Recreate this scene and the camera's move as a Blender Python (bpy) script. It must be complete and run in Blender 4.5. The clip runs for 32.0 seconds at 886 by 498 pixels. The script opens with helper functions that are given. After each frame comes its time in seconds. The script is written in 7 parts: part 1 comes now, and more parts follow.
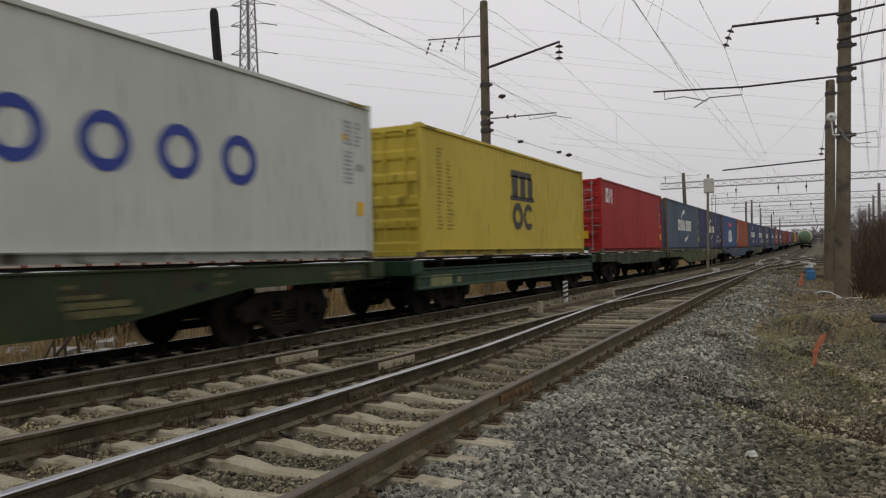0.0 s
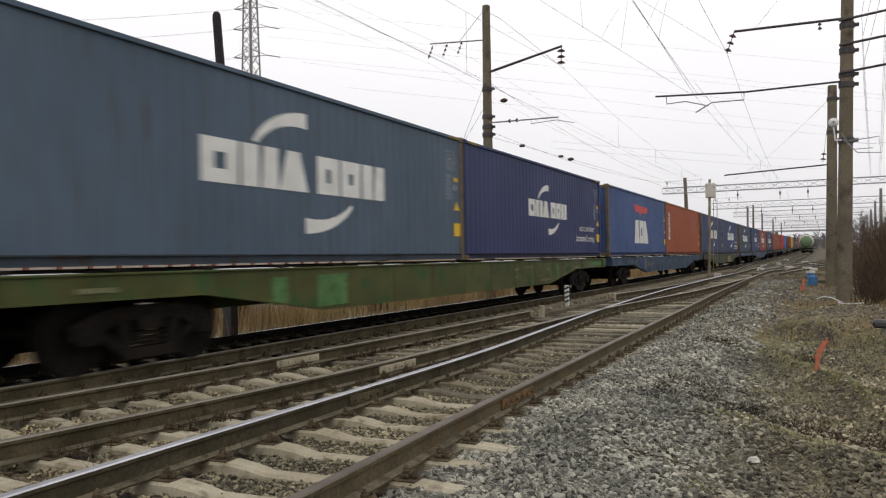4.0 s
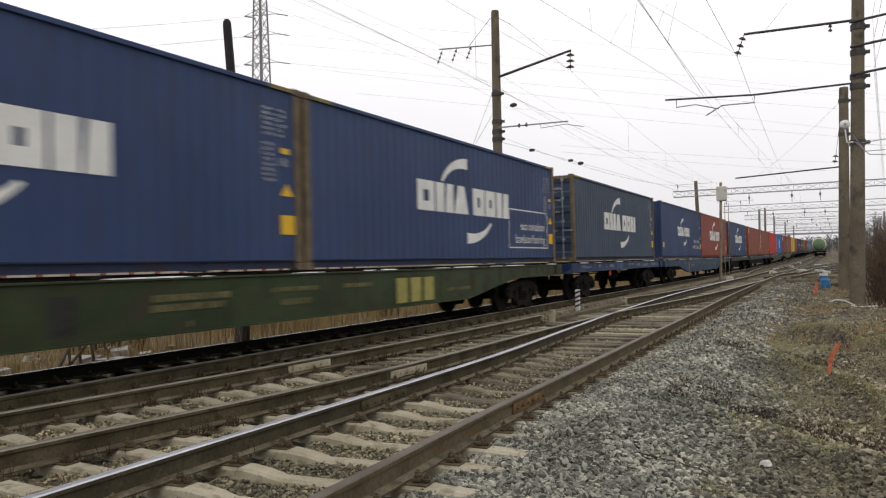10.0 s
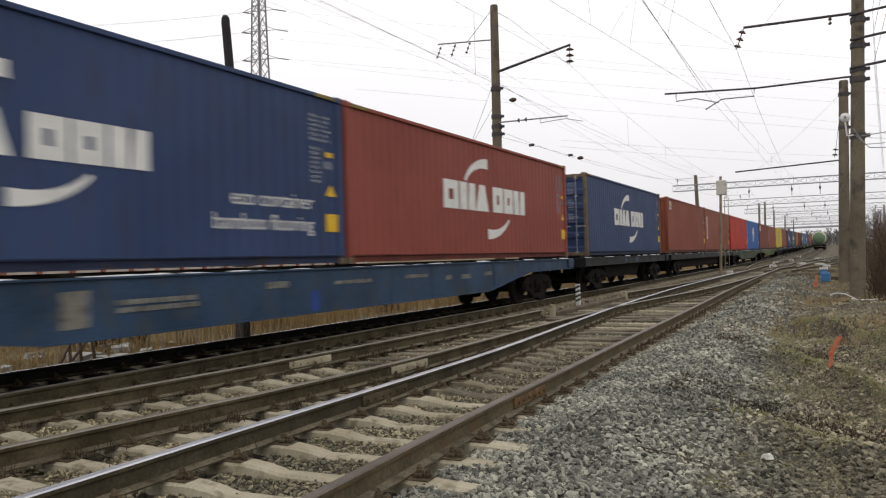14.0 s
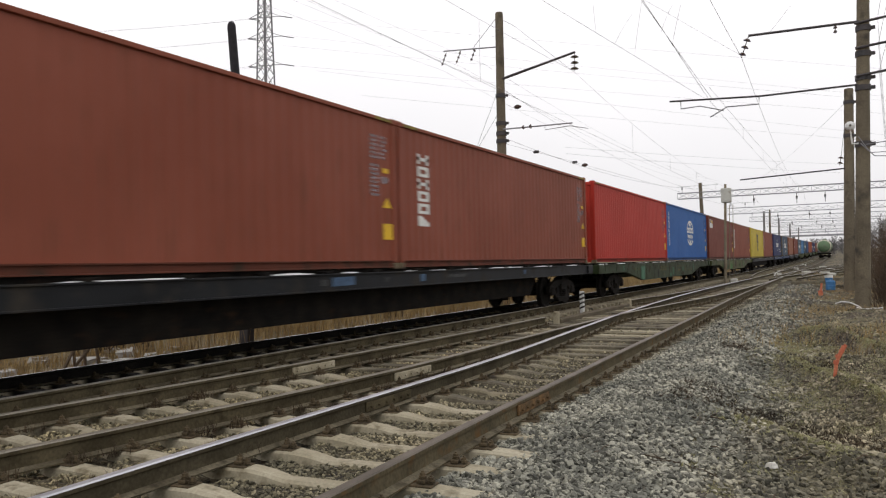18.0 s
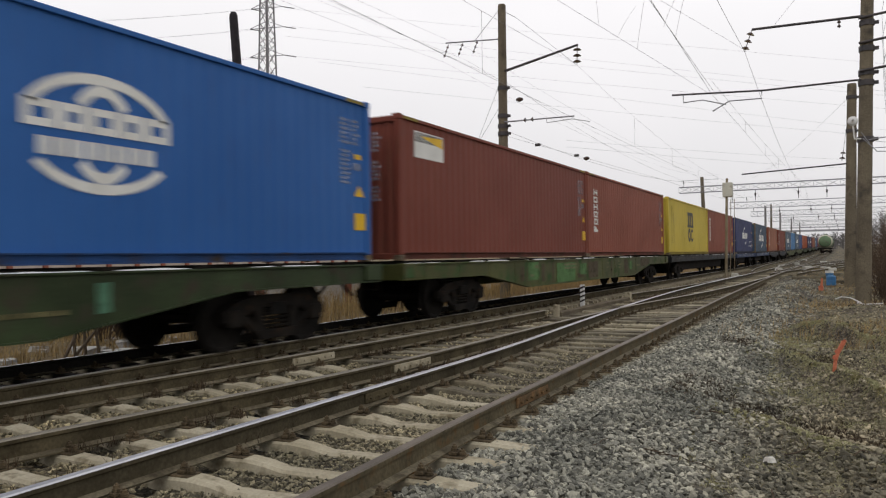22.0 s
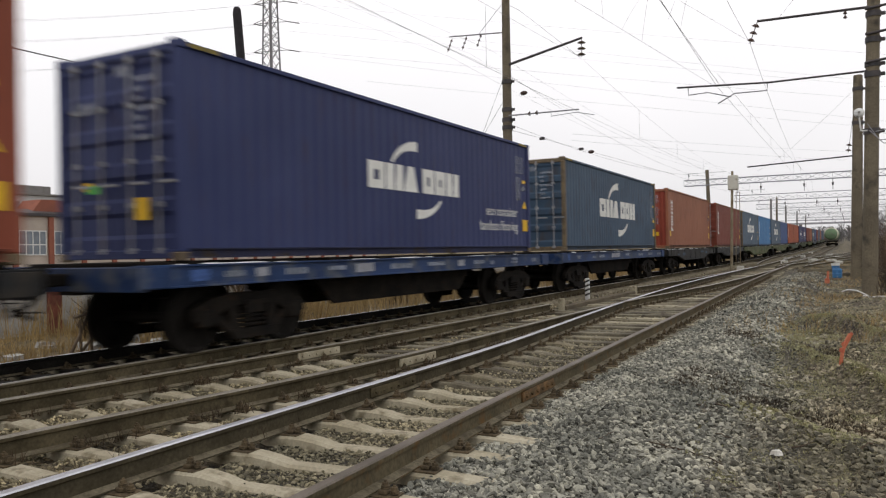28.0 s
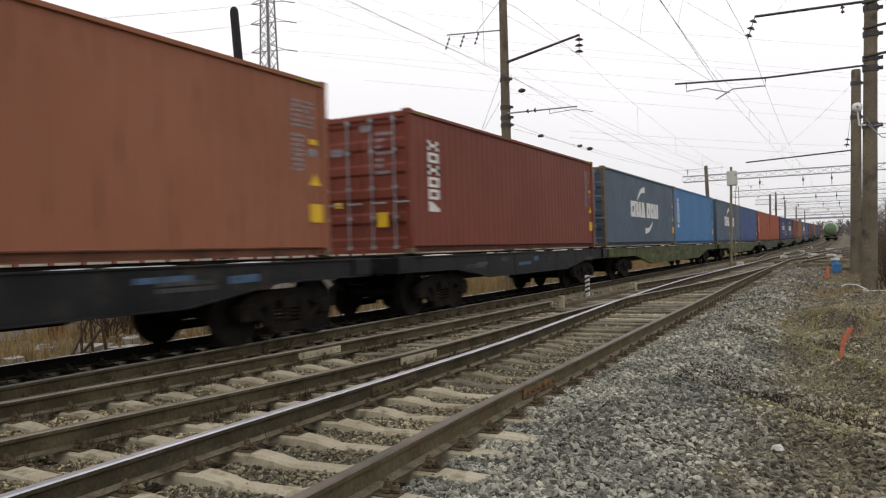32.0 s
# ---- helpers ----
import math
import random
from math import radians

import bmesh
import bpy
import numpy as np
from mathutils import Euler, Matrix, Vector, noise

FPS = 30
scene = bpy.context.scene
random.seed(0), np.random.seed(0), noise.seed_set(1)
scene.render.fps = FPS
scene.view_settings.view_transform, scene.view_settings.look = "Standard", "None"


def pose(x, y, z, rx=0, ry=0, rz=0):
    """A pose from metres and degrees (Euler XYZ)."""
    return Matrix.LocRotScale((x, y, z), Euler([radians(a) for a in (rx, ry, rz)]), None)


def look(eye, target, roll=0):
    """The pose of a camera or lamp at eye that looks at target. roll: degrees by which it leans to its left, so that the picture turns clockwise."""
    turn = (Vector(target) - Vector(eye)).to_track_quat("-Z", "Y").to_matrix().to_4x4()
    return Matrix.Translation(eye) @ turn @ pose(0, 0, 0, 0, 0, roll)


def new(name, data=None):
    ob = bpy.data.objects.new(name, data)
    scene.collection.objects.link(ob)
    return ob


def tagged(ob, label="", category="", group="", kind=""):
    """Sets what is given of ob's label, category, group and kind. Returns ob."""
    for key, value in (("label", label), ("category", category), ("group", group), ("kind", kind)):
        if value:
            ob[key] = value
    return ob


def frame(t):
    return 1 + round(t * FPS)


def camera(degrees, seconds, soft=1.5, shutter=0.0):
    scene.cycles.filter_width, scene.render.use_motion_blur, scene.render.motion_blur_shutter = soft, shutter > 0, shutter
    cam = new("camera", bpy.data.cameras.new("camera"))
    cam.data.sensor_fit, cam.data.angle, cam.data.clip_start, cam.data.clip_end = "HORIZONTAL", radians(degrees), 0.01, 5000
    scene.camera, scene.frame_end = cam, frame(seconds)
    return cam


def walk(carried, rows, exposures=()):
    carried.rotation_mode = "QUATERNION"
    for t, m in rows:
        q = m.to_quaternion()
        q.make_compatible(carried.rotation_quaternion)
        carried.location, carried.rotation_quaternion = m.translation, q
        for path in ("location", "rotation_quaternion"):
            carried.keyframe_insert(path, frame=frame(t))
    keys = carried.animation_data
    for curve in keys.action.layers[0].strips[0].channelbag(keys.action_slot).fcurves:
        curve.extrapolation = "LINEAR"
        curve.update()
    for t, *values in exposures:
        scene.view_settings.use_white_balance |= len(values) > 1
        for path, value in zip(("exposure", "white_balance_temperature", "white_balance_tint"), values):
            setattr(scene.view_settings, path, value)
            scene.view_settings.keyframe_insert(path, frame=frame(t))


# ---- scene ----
# the camera is held by a standing filmer: one spot, small swings
cam = camera(60.61, 32.0, soft=1.2, shutter=0.55)
ROWS = [
    (0, 0.001, 0.012, 1.328, 90.407, -1.206, 26.630), (0.5, 0.004, 0.011, 1.328, 90.498, -1.318, 26.852),
    (1, -0.003, 0.002, 1.332, 90.520, -1.177, 26.975), (1.5, -0.004, 0.010, 1.327, 90.440, -1.154, 26.978),
    (2, -0.010, 0.018, 1.329, 90.361, -1.114, 26.950), (2.5, -0.004, 0.014, 1.327, 90.415, -1.118, 26.773),
    (3, -0.000, 0.009, 1.328, 90.556, -1.038, 26.737), (3.5, -0.007, 0.015, 1.330, 90.645, -0.968, 26.660),
    (5.5, -0.000, 0.001, 1.327, 90.822, -1.113, 27.093), (6, 0.007, -0.008, 1.331, 90.859, -1.314, 27.036),
    (6.5, 0.003, 0.002, 1.327, 90.969, -1.437, 27.170), (7, 0.007, -0.009, 1.333, 90.875, -1.411, 27.132),
    (7.5, 0.001, 0.008, 1.326, 90.834, -1.349, 27.111), (8, 0.001, 0.004, 1.329, 90.708, -1.325, 27.074),
    (8.5, 0.002, 0.003, 1.323, 90.705, -1.460, 27.281), (9, 0.005, -0.004, 1.330, 90.740, -1.355, 27.440),
    (9.5, 0.006, -0.004, 1.327, 90.850, -1.200, 27.462), (10, 0.007, -0.012, 1.330, 91.075, -1.289, 27.495),
    (10.5, 0.008, -0.010, 1.329, 91.089, -1.209, 27.511), (11, 0.004, -0.002, 1.327, 91.107, -1.356, 27.375),
    (11.5, 0.008, -0.000, 1.331, 91.033, -1.508, 27.283), (12, -0.001, 0.014, 1.328, 90.880, -1.490, 27.347),
    (12.5, 0.008, -0.005, 1.331, 91.004, -1.567, 27.473), (13, 0.000, 0.000, 1.327, 90.911, -1.468, 27.401),
    (13.5, 0.002, -0.008, 1.327, 90.978, -1.613, 27.430), (14, -0.002, -0.006, 1.326, 90.730, -1.564, 27.496),
    (14.5, -0.007, 0.000, 1.326, 90.663, -1.262, 27.399), (16.5, -0.001, -0.008, 1.326, 90.663, -1.548, 27.405),
    (17, -0.006, 0.009, 1.325, 90.830, -1.412, 27.375), (17.5, 0.001, 0.010, 1.322, 91.012, -1.261, 27.553),
    (18, 0.000, -0.011, 1.325, 91.226, -1.282, 27.792), (18.5, 0.005, -0.008, 1.322, 91.162, -1.298, 27.945),
    (19, 0.006, -0.017, 1.330, 90.963, -1.344, 27.796), (19.5, 0.004, -0.004, 1.326, 91.027, -1.332, 27.780),
    (20, 0.007, -0.013, 1.328, 90.970, -1.359, 27.832), (20.5, 0.007, -0.003, 1.326, 90.848, -1.149, 27.748),
    (21, 0.006, -0.001, 1.325, 90.726, -1.144, 27.777), (21.5, 0.003, 0.002, 1.321, 90.574, -1.033, 27.835),
    (22, 0.003, -0.004, 1.324, 90.653, -0.856, 27.869), (22.5, 0.001, -0.003, 1.324, 90.575, -0.917, 27.945),
    (23, -0.004, -0.001, 1.323, 90.375, -1.081, 27.825), (23.5, -0.000, -0.006, 1.325, 90.295, -1.178, 27.869),
    (24, -0.001, 0.008, 1.321, 90.302, -1.155, 27.901), (24.5, -0.008, 0.011, 1.320, 90.422, -1.136, 27.897),
    (25, 0.002, -0.005, 1.327, 90.591, -1.181, 28.009), (25.5, -0.001, 0.006, 1.323, 90.690, -1.261, 28.055),
    (27.5, 0.003, -0.000, 1.327, 90.683, -1.202, 28.319), (28, -0.004, 0.008, 1.321, 90.233, -1.109, 28.231),
    (28.5, -0.007, 0.017, 1.322, 90.046, -1.194, 28.166), (29, -0.009, 0.010, 1.318, 89.754, -1.177, 28.164),
    (29.5, -0.006, 0.011, 1.321, 89.703, -1.349, 28.124), (30, -0.012, 0.009, 1.323, 89.780, -1.253, 28.142),
    (30.5, -0.010, 0.001, 1.321, 89.803, -1.189, 28.217), (31, -0.010, 0.010, 1.315, 89.926, -1.417, 28.198),
    (31.5, -0.008, 0.000, 1.321, 90.069, -1.363, 28.224), (32, -0.003, 0.002, 1.321, 90.108, -1.653, 28.201)]
walk(cam, [(t, pose(x, y, z) @ pose(0, 0, 0, 0, 0, yaw) @ pose(0, 0, 0, tip, 0, 0) @ pose(0, 0, 0, 0, 0, lean)) for t, x, y, z, tip, lean, yaw in ROWS],
     exposures=[(0, -0.58), (1, -0.52), (2, -0.45), (3, -0.19), (3.5, -0.09), (5.5, 0.0), (7, -0.05), (7.5, -0.10), (8, -0.20), (8.5, -0.10), (9, 0.0), (12, 0.0), (19, 0.0), (20, -0.10), (21, -0.15), (22, -0.16), (23, 0.0), (24, -0.06), (25, -0.12), (26.5, -0.06), (28, 0.0), (32, 0.0)])

# ---- world and sun: an even overcast sky ----
world = bpy.data.worlds.new("world")
scene.world = world
world.use_nodes = True
wn, wl = world.node_tree.nodes, world.node_tree.links
sky = wn.new("ShaderNodeTexSky")
sky.sky_type, sky.sun_disc, sky.sun_elevation, sky.sun_rotation = "NISHITA", False, radians(38), radians(200)
sky.air_density, sky.dust_density = 1.0, 3.0
dull = wn.new("ShaderNodeHueSaturation")
dull.inputs["Saturation"].default_value, dull.inputs["Value"].default_value = 0.10, 0.16
wl.new(sky.outputs["Color"], dull.inputs["Color"])
tcw = wn.new("ShaderNodeTexCoord")
cloud = wn.new("ShaderNodeTexNoise")
cloud.inputs["Scale"].default_value, cloud.inputs["Detail"].default_value = 1.6, 5
wl.new(tcw.outputs["Generated"], cloud.inputs["Vector"])
veil = wn.new("ShaderNodeValToRGB")
veil.color_ramp.elements[0].position, veil.color_ramp.elements[0].color = 0.3, (0.97, 0.955, 0.975, 1)
veil.color_ramp.elements[1].position, veil.color_ramp.elements[1].color = 0.75, (1.13, 1.10, 1.12, 1)
wl.new(cloud.outputs["Fac"], veil.inputs["Fac"])
mixw = wn.new("ShaderNodeMix")
mixw.data_type = "RGBA"
mixw.inputs["Factor"].default_value = 0.88
wl.new(dull.outputs["Color"], mixw.inputs["A"])
wl.new(veil.outputs["Color"], mixw.inputs["B"])
# the cloud is a little dimmer low down, as it is under an even overcast
sepw, low, gain = wn.new("ShaderNodeSeparateXYZ"), wn.new("ShaderNodeMapRange"), wn.new("ShaderNodeVectorMath")
wl.new(tcw.outputs["Generated"], sepw.inputs[0])
wl.new(sepw.outputs["Z"], low.inputs["Value"])
low.inputs["From Min"].default_value, low.inputs["From Max"].default_value = 0.0, 0.30
low.inputs["To Min"].default_value, low.inputs["To Max"].default_value = 0.80, 1.08
gain.operation = "MULTIPLY"
wl.new(mixw.outputs["Result"], gain.inputs[0])
wl.new(low.outputs["Result"], gain.inputs[1])
wl.new(gain.outputs[0], wn["Background"].inputs["Color"])
wn["Background"].inputs["Strength"].default_value = 1.0
sun = new("sun", bpy.data.lights.new("sun", "SUN"))
sun.data.energy, sun.data.angle, sun.data.color = 0.35, radians(50), (1.0, 0.97, 0.92)
sun.matrix_world = look((0, 0, 30), (-10, 14, 0))

# ---- materials ----
MATS = {}


def mat(name, c1, c2, scale=4.0, rough=0.7, metal=0.0, bump=0.0, grit=40.0, vary=0.12, stain=None, amount=0.0, streak=False, shift=True):
    """Two-scale procedural paint or stone: c1 and c2 blend over broad patches, a fine grain darkens and lifts it, and stain shows in worn patches or downward streaks."""
    m = MATS[name] = bpy.data.materials.new(name)
    m.use_nodes = True
    n, l = m.node_tree.nodes, m.node_tree.links
    b = n["Principled BSDF"]
    b.inputs["Roughness"].default_value, b.inputs["Metallic"].default_value = rough, metal
    b.inputs["Specular IOR Level"].default_value = 0.25 if metal < 0.2 else 0.5
    tc = n.new("ShaderNodeTexCoord")
    src = tc.outputs["Object"]
    if shift:
        info, add = n.new("ShaderNodeObjectInfo"), n.new("ShaderNodeVectorMath")
        mul = n.new("ShaderNodeMath")
        mul.operation, mul.inputs[1].default_value = "MULTIPLY", 61.0
        l.new(info.outputs["Random"], mul.inputs[0])
        l.new(src, add.inputs[0])
        l.new(mul.outputs[0], add.inputs[1])
        src = add.outputs[0]

    def noise_at(s, detail, stretch=None):
        t = n.new("ShaderNodeTexNoise")
        t.inputs["Scale"].default_value, t.inputs["Detail"].default_value = s, detail
        if stretch:
            mp = n.new("ShaderNodeMapping")
            mp.inputs["Scale"].default_value = stretch
            l.new(src, mp.inputs["Vector"])
            l.new(mp.outputs["Vector"], t.inputs["Vector"])
        else:
            l.new(src, t.inputs["Vector"])
        return t.outputs["Fac"]

    def span(fac, lo, hi, a=0.0, z=1.0):
        r = n.new("ShaderNodeMapRange")
        for k, v in zip(("From Min", "From Max", "To Min", "To Max"), (lo, hi, a, z)):
            r.inputs[k].default_value = v
        l.new(fac, r.inputs["Value"])
        return r.outputs["Result"]

    def blend(fac, a, z, kind="MIX"):
        x = n.new("ShaderNodeMix")
        x.data_type, x.blend_type = "RGBA", kind
        for k, v in (("Factor", fac), ("A", a), ("B", z)):
            if isinstance(v, (tuple, float)):
                x.inputs[k].default_value = (*v, 1) if isinstance(v, tuple) else v
            else:
                l.new(v, x.inputs[k])
        return x.outputs["Result"]

    col = blend(span(noise_at(scale, 4), 0.35, 0.65), c1, c2)
    fine = noise_at(grit, 5)
    g = n.new("ShaderNodeCombineColor")
    lift = span(fine, 0.3, 0.7, 1 - vary, 1 + vary)
    for k in range(3):
        l.new(lift, g.inputs[k])
    col = blend(1.0, col, g.outputs[0], "MULTIPLY")
    if stain:
        f = noise_at(3.2, 6, (1, 5.0, 0.35)) if streak else noise_at(scale * 2.3, 6)
        patch = span(f, 0.62 - amount, 0.75 - amount * 0.6)
        col = blend(patch, col, stain)
        l.new(span(patch, 0, 1, rough, min(1, rough + 0.25)), b.inputs["Roughness"])
    l.new(col, b.inputs["Base Color"])
    if bump:
        bp = n.new("ShaderNodeBump")
        bp.inputs["Strength"].default_value, bp.inputs["Distance"].default_value = 1.0, bump
        l.new(fine, bp.inputs["Height"])
        l.new(bp.outputs["Normal"], b.inputs["Normal"])
    return m


def paint(name, c, fade=1.15, rust=0.03):
    a = tuple(c)
    z = tuple(min(0.85, v * fade + 0.008) for v in c)
    m = mat(name, a, z, 0.5, 0.58, 0, 0.0006, 55, 0.05, tuple(0.5 * v + q for v, q in zip(c, (0.04, 0.025, 0.015))), rust, True)
    m.node_tree.nodes["Principled BSDF"].inputs["Specular IOR Level"].default_value = 0.22
    return m


PAINT = {k: paint("paint_" + k, c, 1.15, r) for k, c, r in (
    ("grey", (0.47, 0.49, 0.44), 0.03), ("yellow", (0.46, 0.355, 0.045), 0.02), ("scarlet", (0.36, 0.024, 0.012), 0.0),
    ("slate", (0.066, 0.098, 0.135), 0.08), ("navy", (0.023, 0.032, 0.096), 0.03), ("denim", (0.040, 0.075, 0.19), 0.06),
    ("orange", (0.265, 0.060, 0.019), 0.05), ("ink", (0.023, 0.044, 0.110), 0.06), ("crimson", (0.30, 0.013, 0.012), 0.0), ("maroon", (0.148, 0.034, 0.019), 0.05),
    ("rust", (0.195, 0.050, 0.026), 0.05), ("brick", (0.21, 0.045, 0.030), 0.03), ("brown", (0.235, 0.088, 0.046), 0.06), ("blue", (0.018, 0.095, 0.30), 0.0),
    ("rust_end", (0.20, 0.035, 0.018), 0.04), ("sky_blue", (0.05, 0.16, 0.33), 0.02), ("teal", (0.037, 0.067, 0.107), 0.10), ("dusk", (0.034, 0.052, 0.086), 0.08))}
# road film and rust on the bottom rails
SILL = {k: mat("grimy_" + k, tuple(0.42 * v + q for v, q in zip(m.node_tree.nodes["Mix"].inputs["A"].default_value[:3], (0.010, 0.008, 0.006))), tuple(0.62 * v + q for v, q in zip(m.node_tree.nodes["Mix"].inputs["A"].default_value[:3], (0.010, 0.008, 0.006))), 1.4, 0.75, 0, 0.001, 40, 0.2, (0.05, 0.038, 0.026), 0.08)
        for k, m in PAINT.items()}
WAGON = {k: mat("wagon_" + k, c, tuple(v * 0.6 for v in c), 1.1, 0.5, 0, 0.001, 30, 0.2, s, 0.10) for k, c, s in (
    ("green", (0.036, 0.054, 0.022), (0.045, 0.036, 0.025)), ("fresh_green", (0.04, 0.11, 0.07), (0.07, 0.08, 0.06)), ("moss", (0.080, 0.085, 0.026), (0.040, 0.085, 0.030)),
    ("blue", (0.034, 0.066, 0.120), (0.05, 0.06, 0.07)), ("bright_blue", (0.021, 0.046, 0.125), (0.10, 0.11, 0.125)), ("black", (0.014, 0.015, 0.017), (0.038, 0.033, 0.026)),
    ("bottle", (0.024, 0.058, 0.033), (0.045, 0.055, 0.026)))}
for wm in WAGON.values():
    wm.node_tree.nodes["Principled BSDF"].inputs["Specular IOR Level"].default_value = 0.16
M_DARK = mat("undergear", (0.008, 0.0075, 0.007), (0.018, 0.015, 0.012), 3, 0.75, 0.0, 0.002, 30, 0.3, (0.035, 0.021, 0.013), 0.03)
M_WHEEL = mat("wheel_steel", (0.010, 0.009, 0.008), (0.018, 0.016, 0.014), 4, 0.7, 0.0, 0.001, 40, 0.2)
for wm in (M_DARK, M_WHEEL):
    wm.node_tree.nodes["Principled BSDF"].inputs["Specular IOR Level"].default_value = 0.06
M_CAST = mat("corner_steel", (0.10, 0.075, 0.05), (0.16, 0.12, 0.07), 5, 0.7, 0, 0.001, 40, 0.2)
M_WHITE = mat("white_vinyl", (0.72, 0.72, 0.68), (0.62, 0.62, 0.58), 3, 0.55, 0, 0, 60, 0.08)
M_PALE = mat("faded_marking", (0.34, 0.36, 0.40), (0.25, 0.27, 0.31), 3, 0.6, 0, 0, 60, 0.1)
M_PALE.node_tree.nodes["Principled BSDF"].inputs["Alpha"].default_value = 0.45
M_SIGN = mat("yellow_sticker", (0.72, 0.45, 0.02), (0.62, 0.38, 0.02), 5, 0.5, 0, 0, 60, 0.08)
M_BLUE = mat("blue_vinyl", (0.025, 0.045, 0.24), (0.035, 0.06, 0.27), 3, 0.5, 0, 0, 60, 0.08)
M_INK = mat("dark_vinyl", (0.030, 0.028, 0.024), (0.045, 0.04, 0.03), 3, 0.5, 0, 0, 60, 0.08)
M_INKFADE = mat("faded_dark_print", (0.05, 0.045, 0.03), (0.06, 0.05, 0.04), 3, 0.6, 0, 0, 60, 0.1)
M_INKFADE.node_tree.nodes["Principled BSDF"].inputs["Alpha"].default_value = 0.4
M_FLAG = mat("red_vinyl", (0.55, 0.03, 0.025), (0.5, 0.035, 0.03), 3, 0.5, 0, 0, 60, 0.08)
M_SNOW = mat("old_snow", (0.78, 0.79, 0.80), (0.62, 0.62, 0.63), 9, 0.6, 0, 0.006, 60, 0.08, shift=False)
M_RAIL = mat("rail_rust", (0.050, 0.041, 0.024), (0.098, 0.081, 0.048), 2.2, 0.9, 0, 0.001, 35, 0.25, (0.042, 0.034, 0.020), 0.06, shift=False)
M_RAIL.node_tree.nodes["Principled BSDF"].inputs["Specular IOR Level"].default_value = 0.08
# far rail under the train: its shaded web is put into the colour
M_RAILBLACK = mat("rail_shaded_black", (0.012, 0.011, 0.010), (0.022, 0.020, 0.017), 2.2, 0.9, 0, 0.001, 35, 0.25, shift=False)
M_RAILBLACK.node_tree.nodes["Principled BSDF"].inputs["Specular IOR Level"].default_value = 0.08
M_RAILTAN = mat("rail_rust_tan", (0.078, 0.066, 0.041), (0.118, 0.098, 0.060), 2.2, 0.9, 0, 0.001, 35, 0.25, (0.13, 0.075, 0.032), 0.06, shift=False)
M_RAILTAN.node_tree.nodes["Principled BSDF"].inputs["Specular IOR Level"].default_value = 0.08
M_RAILBROWN = mat("rail_rust_dark", (0.044, 0.037, 0.023), (0.074, 0.063, 0.040), 2.2, 0.9, 0, 0.001, 35, 0.25, shift=False)
M_RAILBROWN.node_tree.nodes["Principled BSDF"].inputs["Specular IOR Level"].default_value = 0.08
M_MOSS = mat("yellow_moss", (0.36, 0.345, 0.20), (0.24, 0.225, 0.11), 2.5, 0.9, 0, 0, 25, 0.3, (0.23, 0.19, 0.09), 0.05, shift=False)
M_RAILRED = mat("rail_head_brown", (0.105, 0.088, 0.070), (0.165, 0.138, 0.112), 2.0, 0.55, 0.15, 0.0, 60, 0.15, shift=False)
M_RAILHEAD = mat("rail_head_worn", (0.62, 0.62, 0.65), (0.50, 0.50, 0.53), 1.5, 0.36, 0.5, 0.0, 60, 0.08, shift=False)
M_RAILMIRROR = mat("rail_head_polished", (0.75, 0.75, 0.76), (0.65, 0.65, 0.66), 1.5, 0.16, 1.0, 0.0, 60, 0.08, shift=False)
M_RAILDULL = mat("rail_head_dull", (0.185, 0.165, 0.128), (0.250, 0.225, 0.180), 2.0, 0.42, 0.3, 0.0, 60, 0.15, shift=False)
# sand colour, made paler for the sky light on the upturned feet
M_FOOT = mat("sandy_lit_rail_foot", (0.15, 0.128, 0.085), (0.085, 0.070, 0.044), 3.0, 0.9, 0, 0.001, 40, 0.3, (0.05, 0.04, 0.025), 0.08, shift=False)
M_CONC = mat("sleeper_concrete", (0.40, 0.36, 0.265), (0.29, 0.255, 0.175), 2.5, 0.9, 0, 0.002, 45, 0.14, (0.14, 0.115, 0.07), 0.07)
M_DIRTC = mat("sleeper_concrete_dusty", (0.15, 0.128, 0.085), (0.23, 0.20, 0.135), 2.5, 0.9, 0, 0.003, 45, 0.2, (0.06, 0.05, 0.04), 0.08)
M_TIMBER = mat("turnout_timber", (0.075, 0.064, 0.045), (0.215, 0.190, 0.135), 1.5, 0.9, 0, 0.003, 40, 0.25, (0.06, 0.05, 0.04), 0.06)
M_ORUST = mat("orange_rust", (0.17, 0.098, 0.042), (0.09, 0.060, 0.030), 9, 0.9, 0, 0.002, 60, 0.3)
M_CLIP = mat("fastening_rust", (0.060, 0.045, 0.026), (0.115, 0.085, 0.048), 8, 0.8, 0, 0.002, 60, 0.3)
M_MAST = mat("mast_concrete", (0.165, 0.138, 0.095), (0.115, 0.096, 0.068), 0.9, 0.9, 0, 0.002, 30, 0.25, (0.06, 0.052, 0.042), 0.08)
M_FARMAST = mat("far_mast_concrete", (0.16, 0.15, 0.14), (0.20, 0.19, 0.18), 0.9, 0.9, 0, 0, 30, 0.1)
M_STEEL = mat("galvanised_steel", (0.20, 0.20, 0.21), (0.28, 0.28, 0.29), 2, 0.6, 0.2, 0, 40, 0.1)
M_LATTICE = mat("lattice_steel", (0.30, 0.30, 0.32), (0.36, 0.36, 0.38), 2, 0.7, 0.1, 0, 40, 0.1)
M_DARKSTEEL = mat("dark_steel", (0.035, 0.033, 0.035), (0.06, 0.05, 0.05), 2, 0.6, 0.2, 0, 40, 0.15)
M_WIRE = mat("wire_copper", (0.17, 0.165, 0.165), (0.22, 0.21, 0.21), 2, 0.6, 0.3, 0, 40, 0.1)
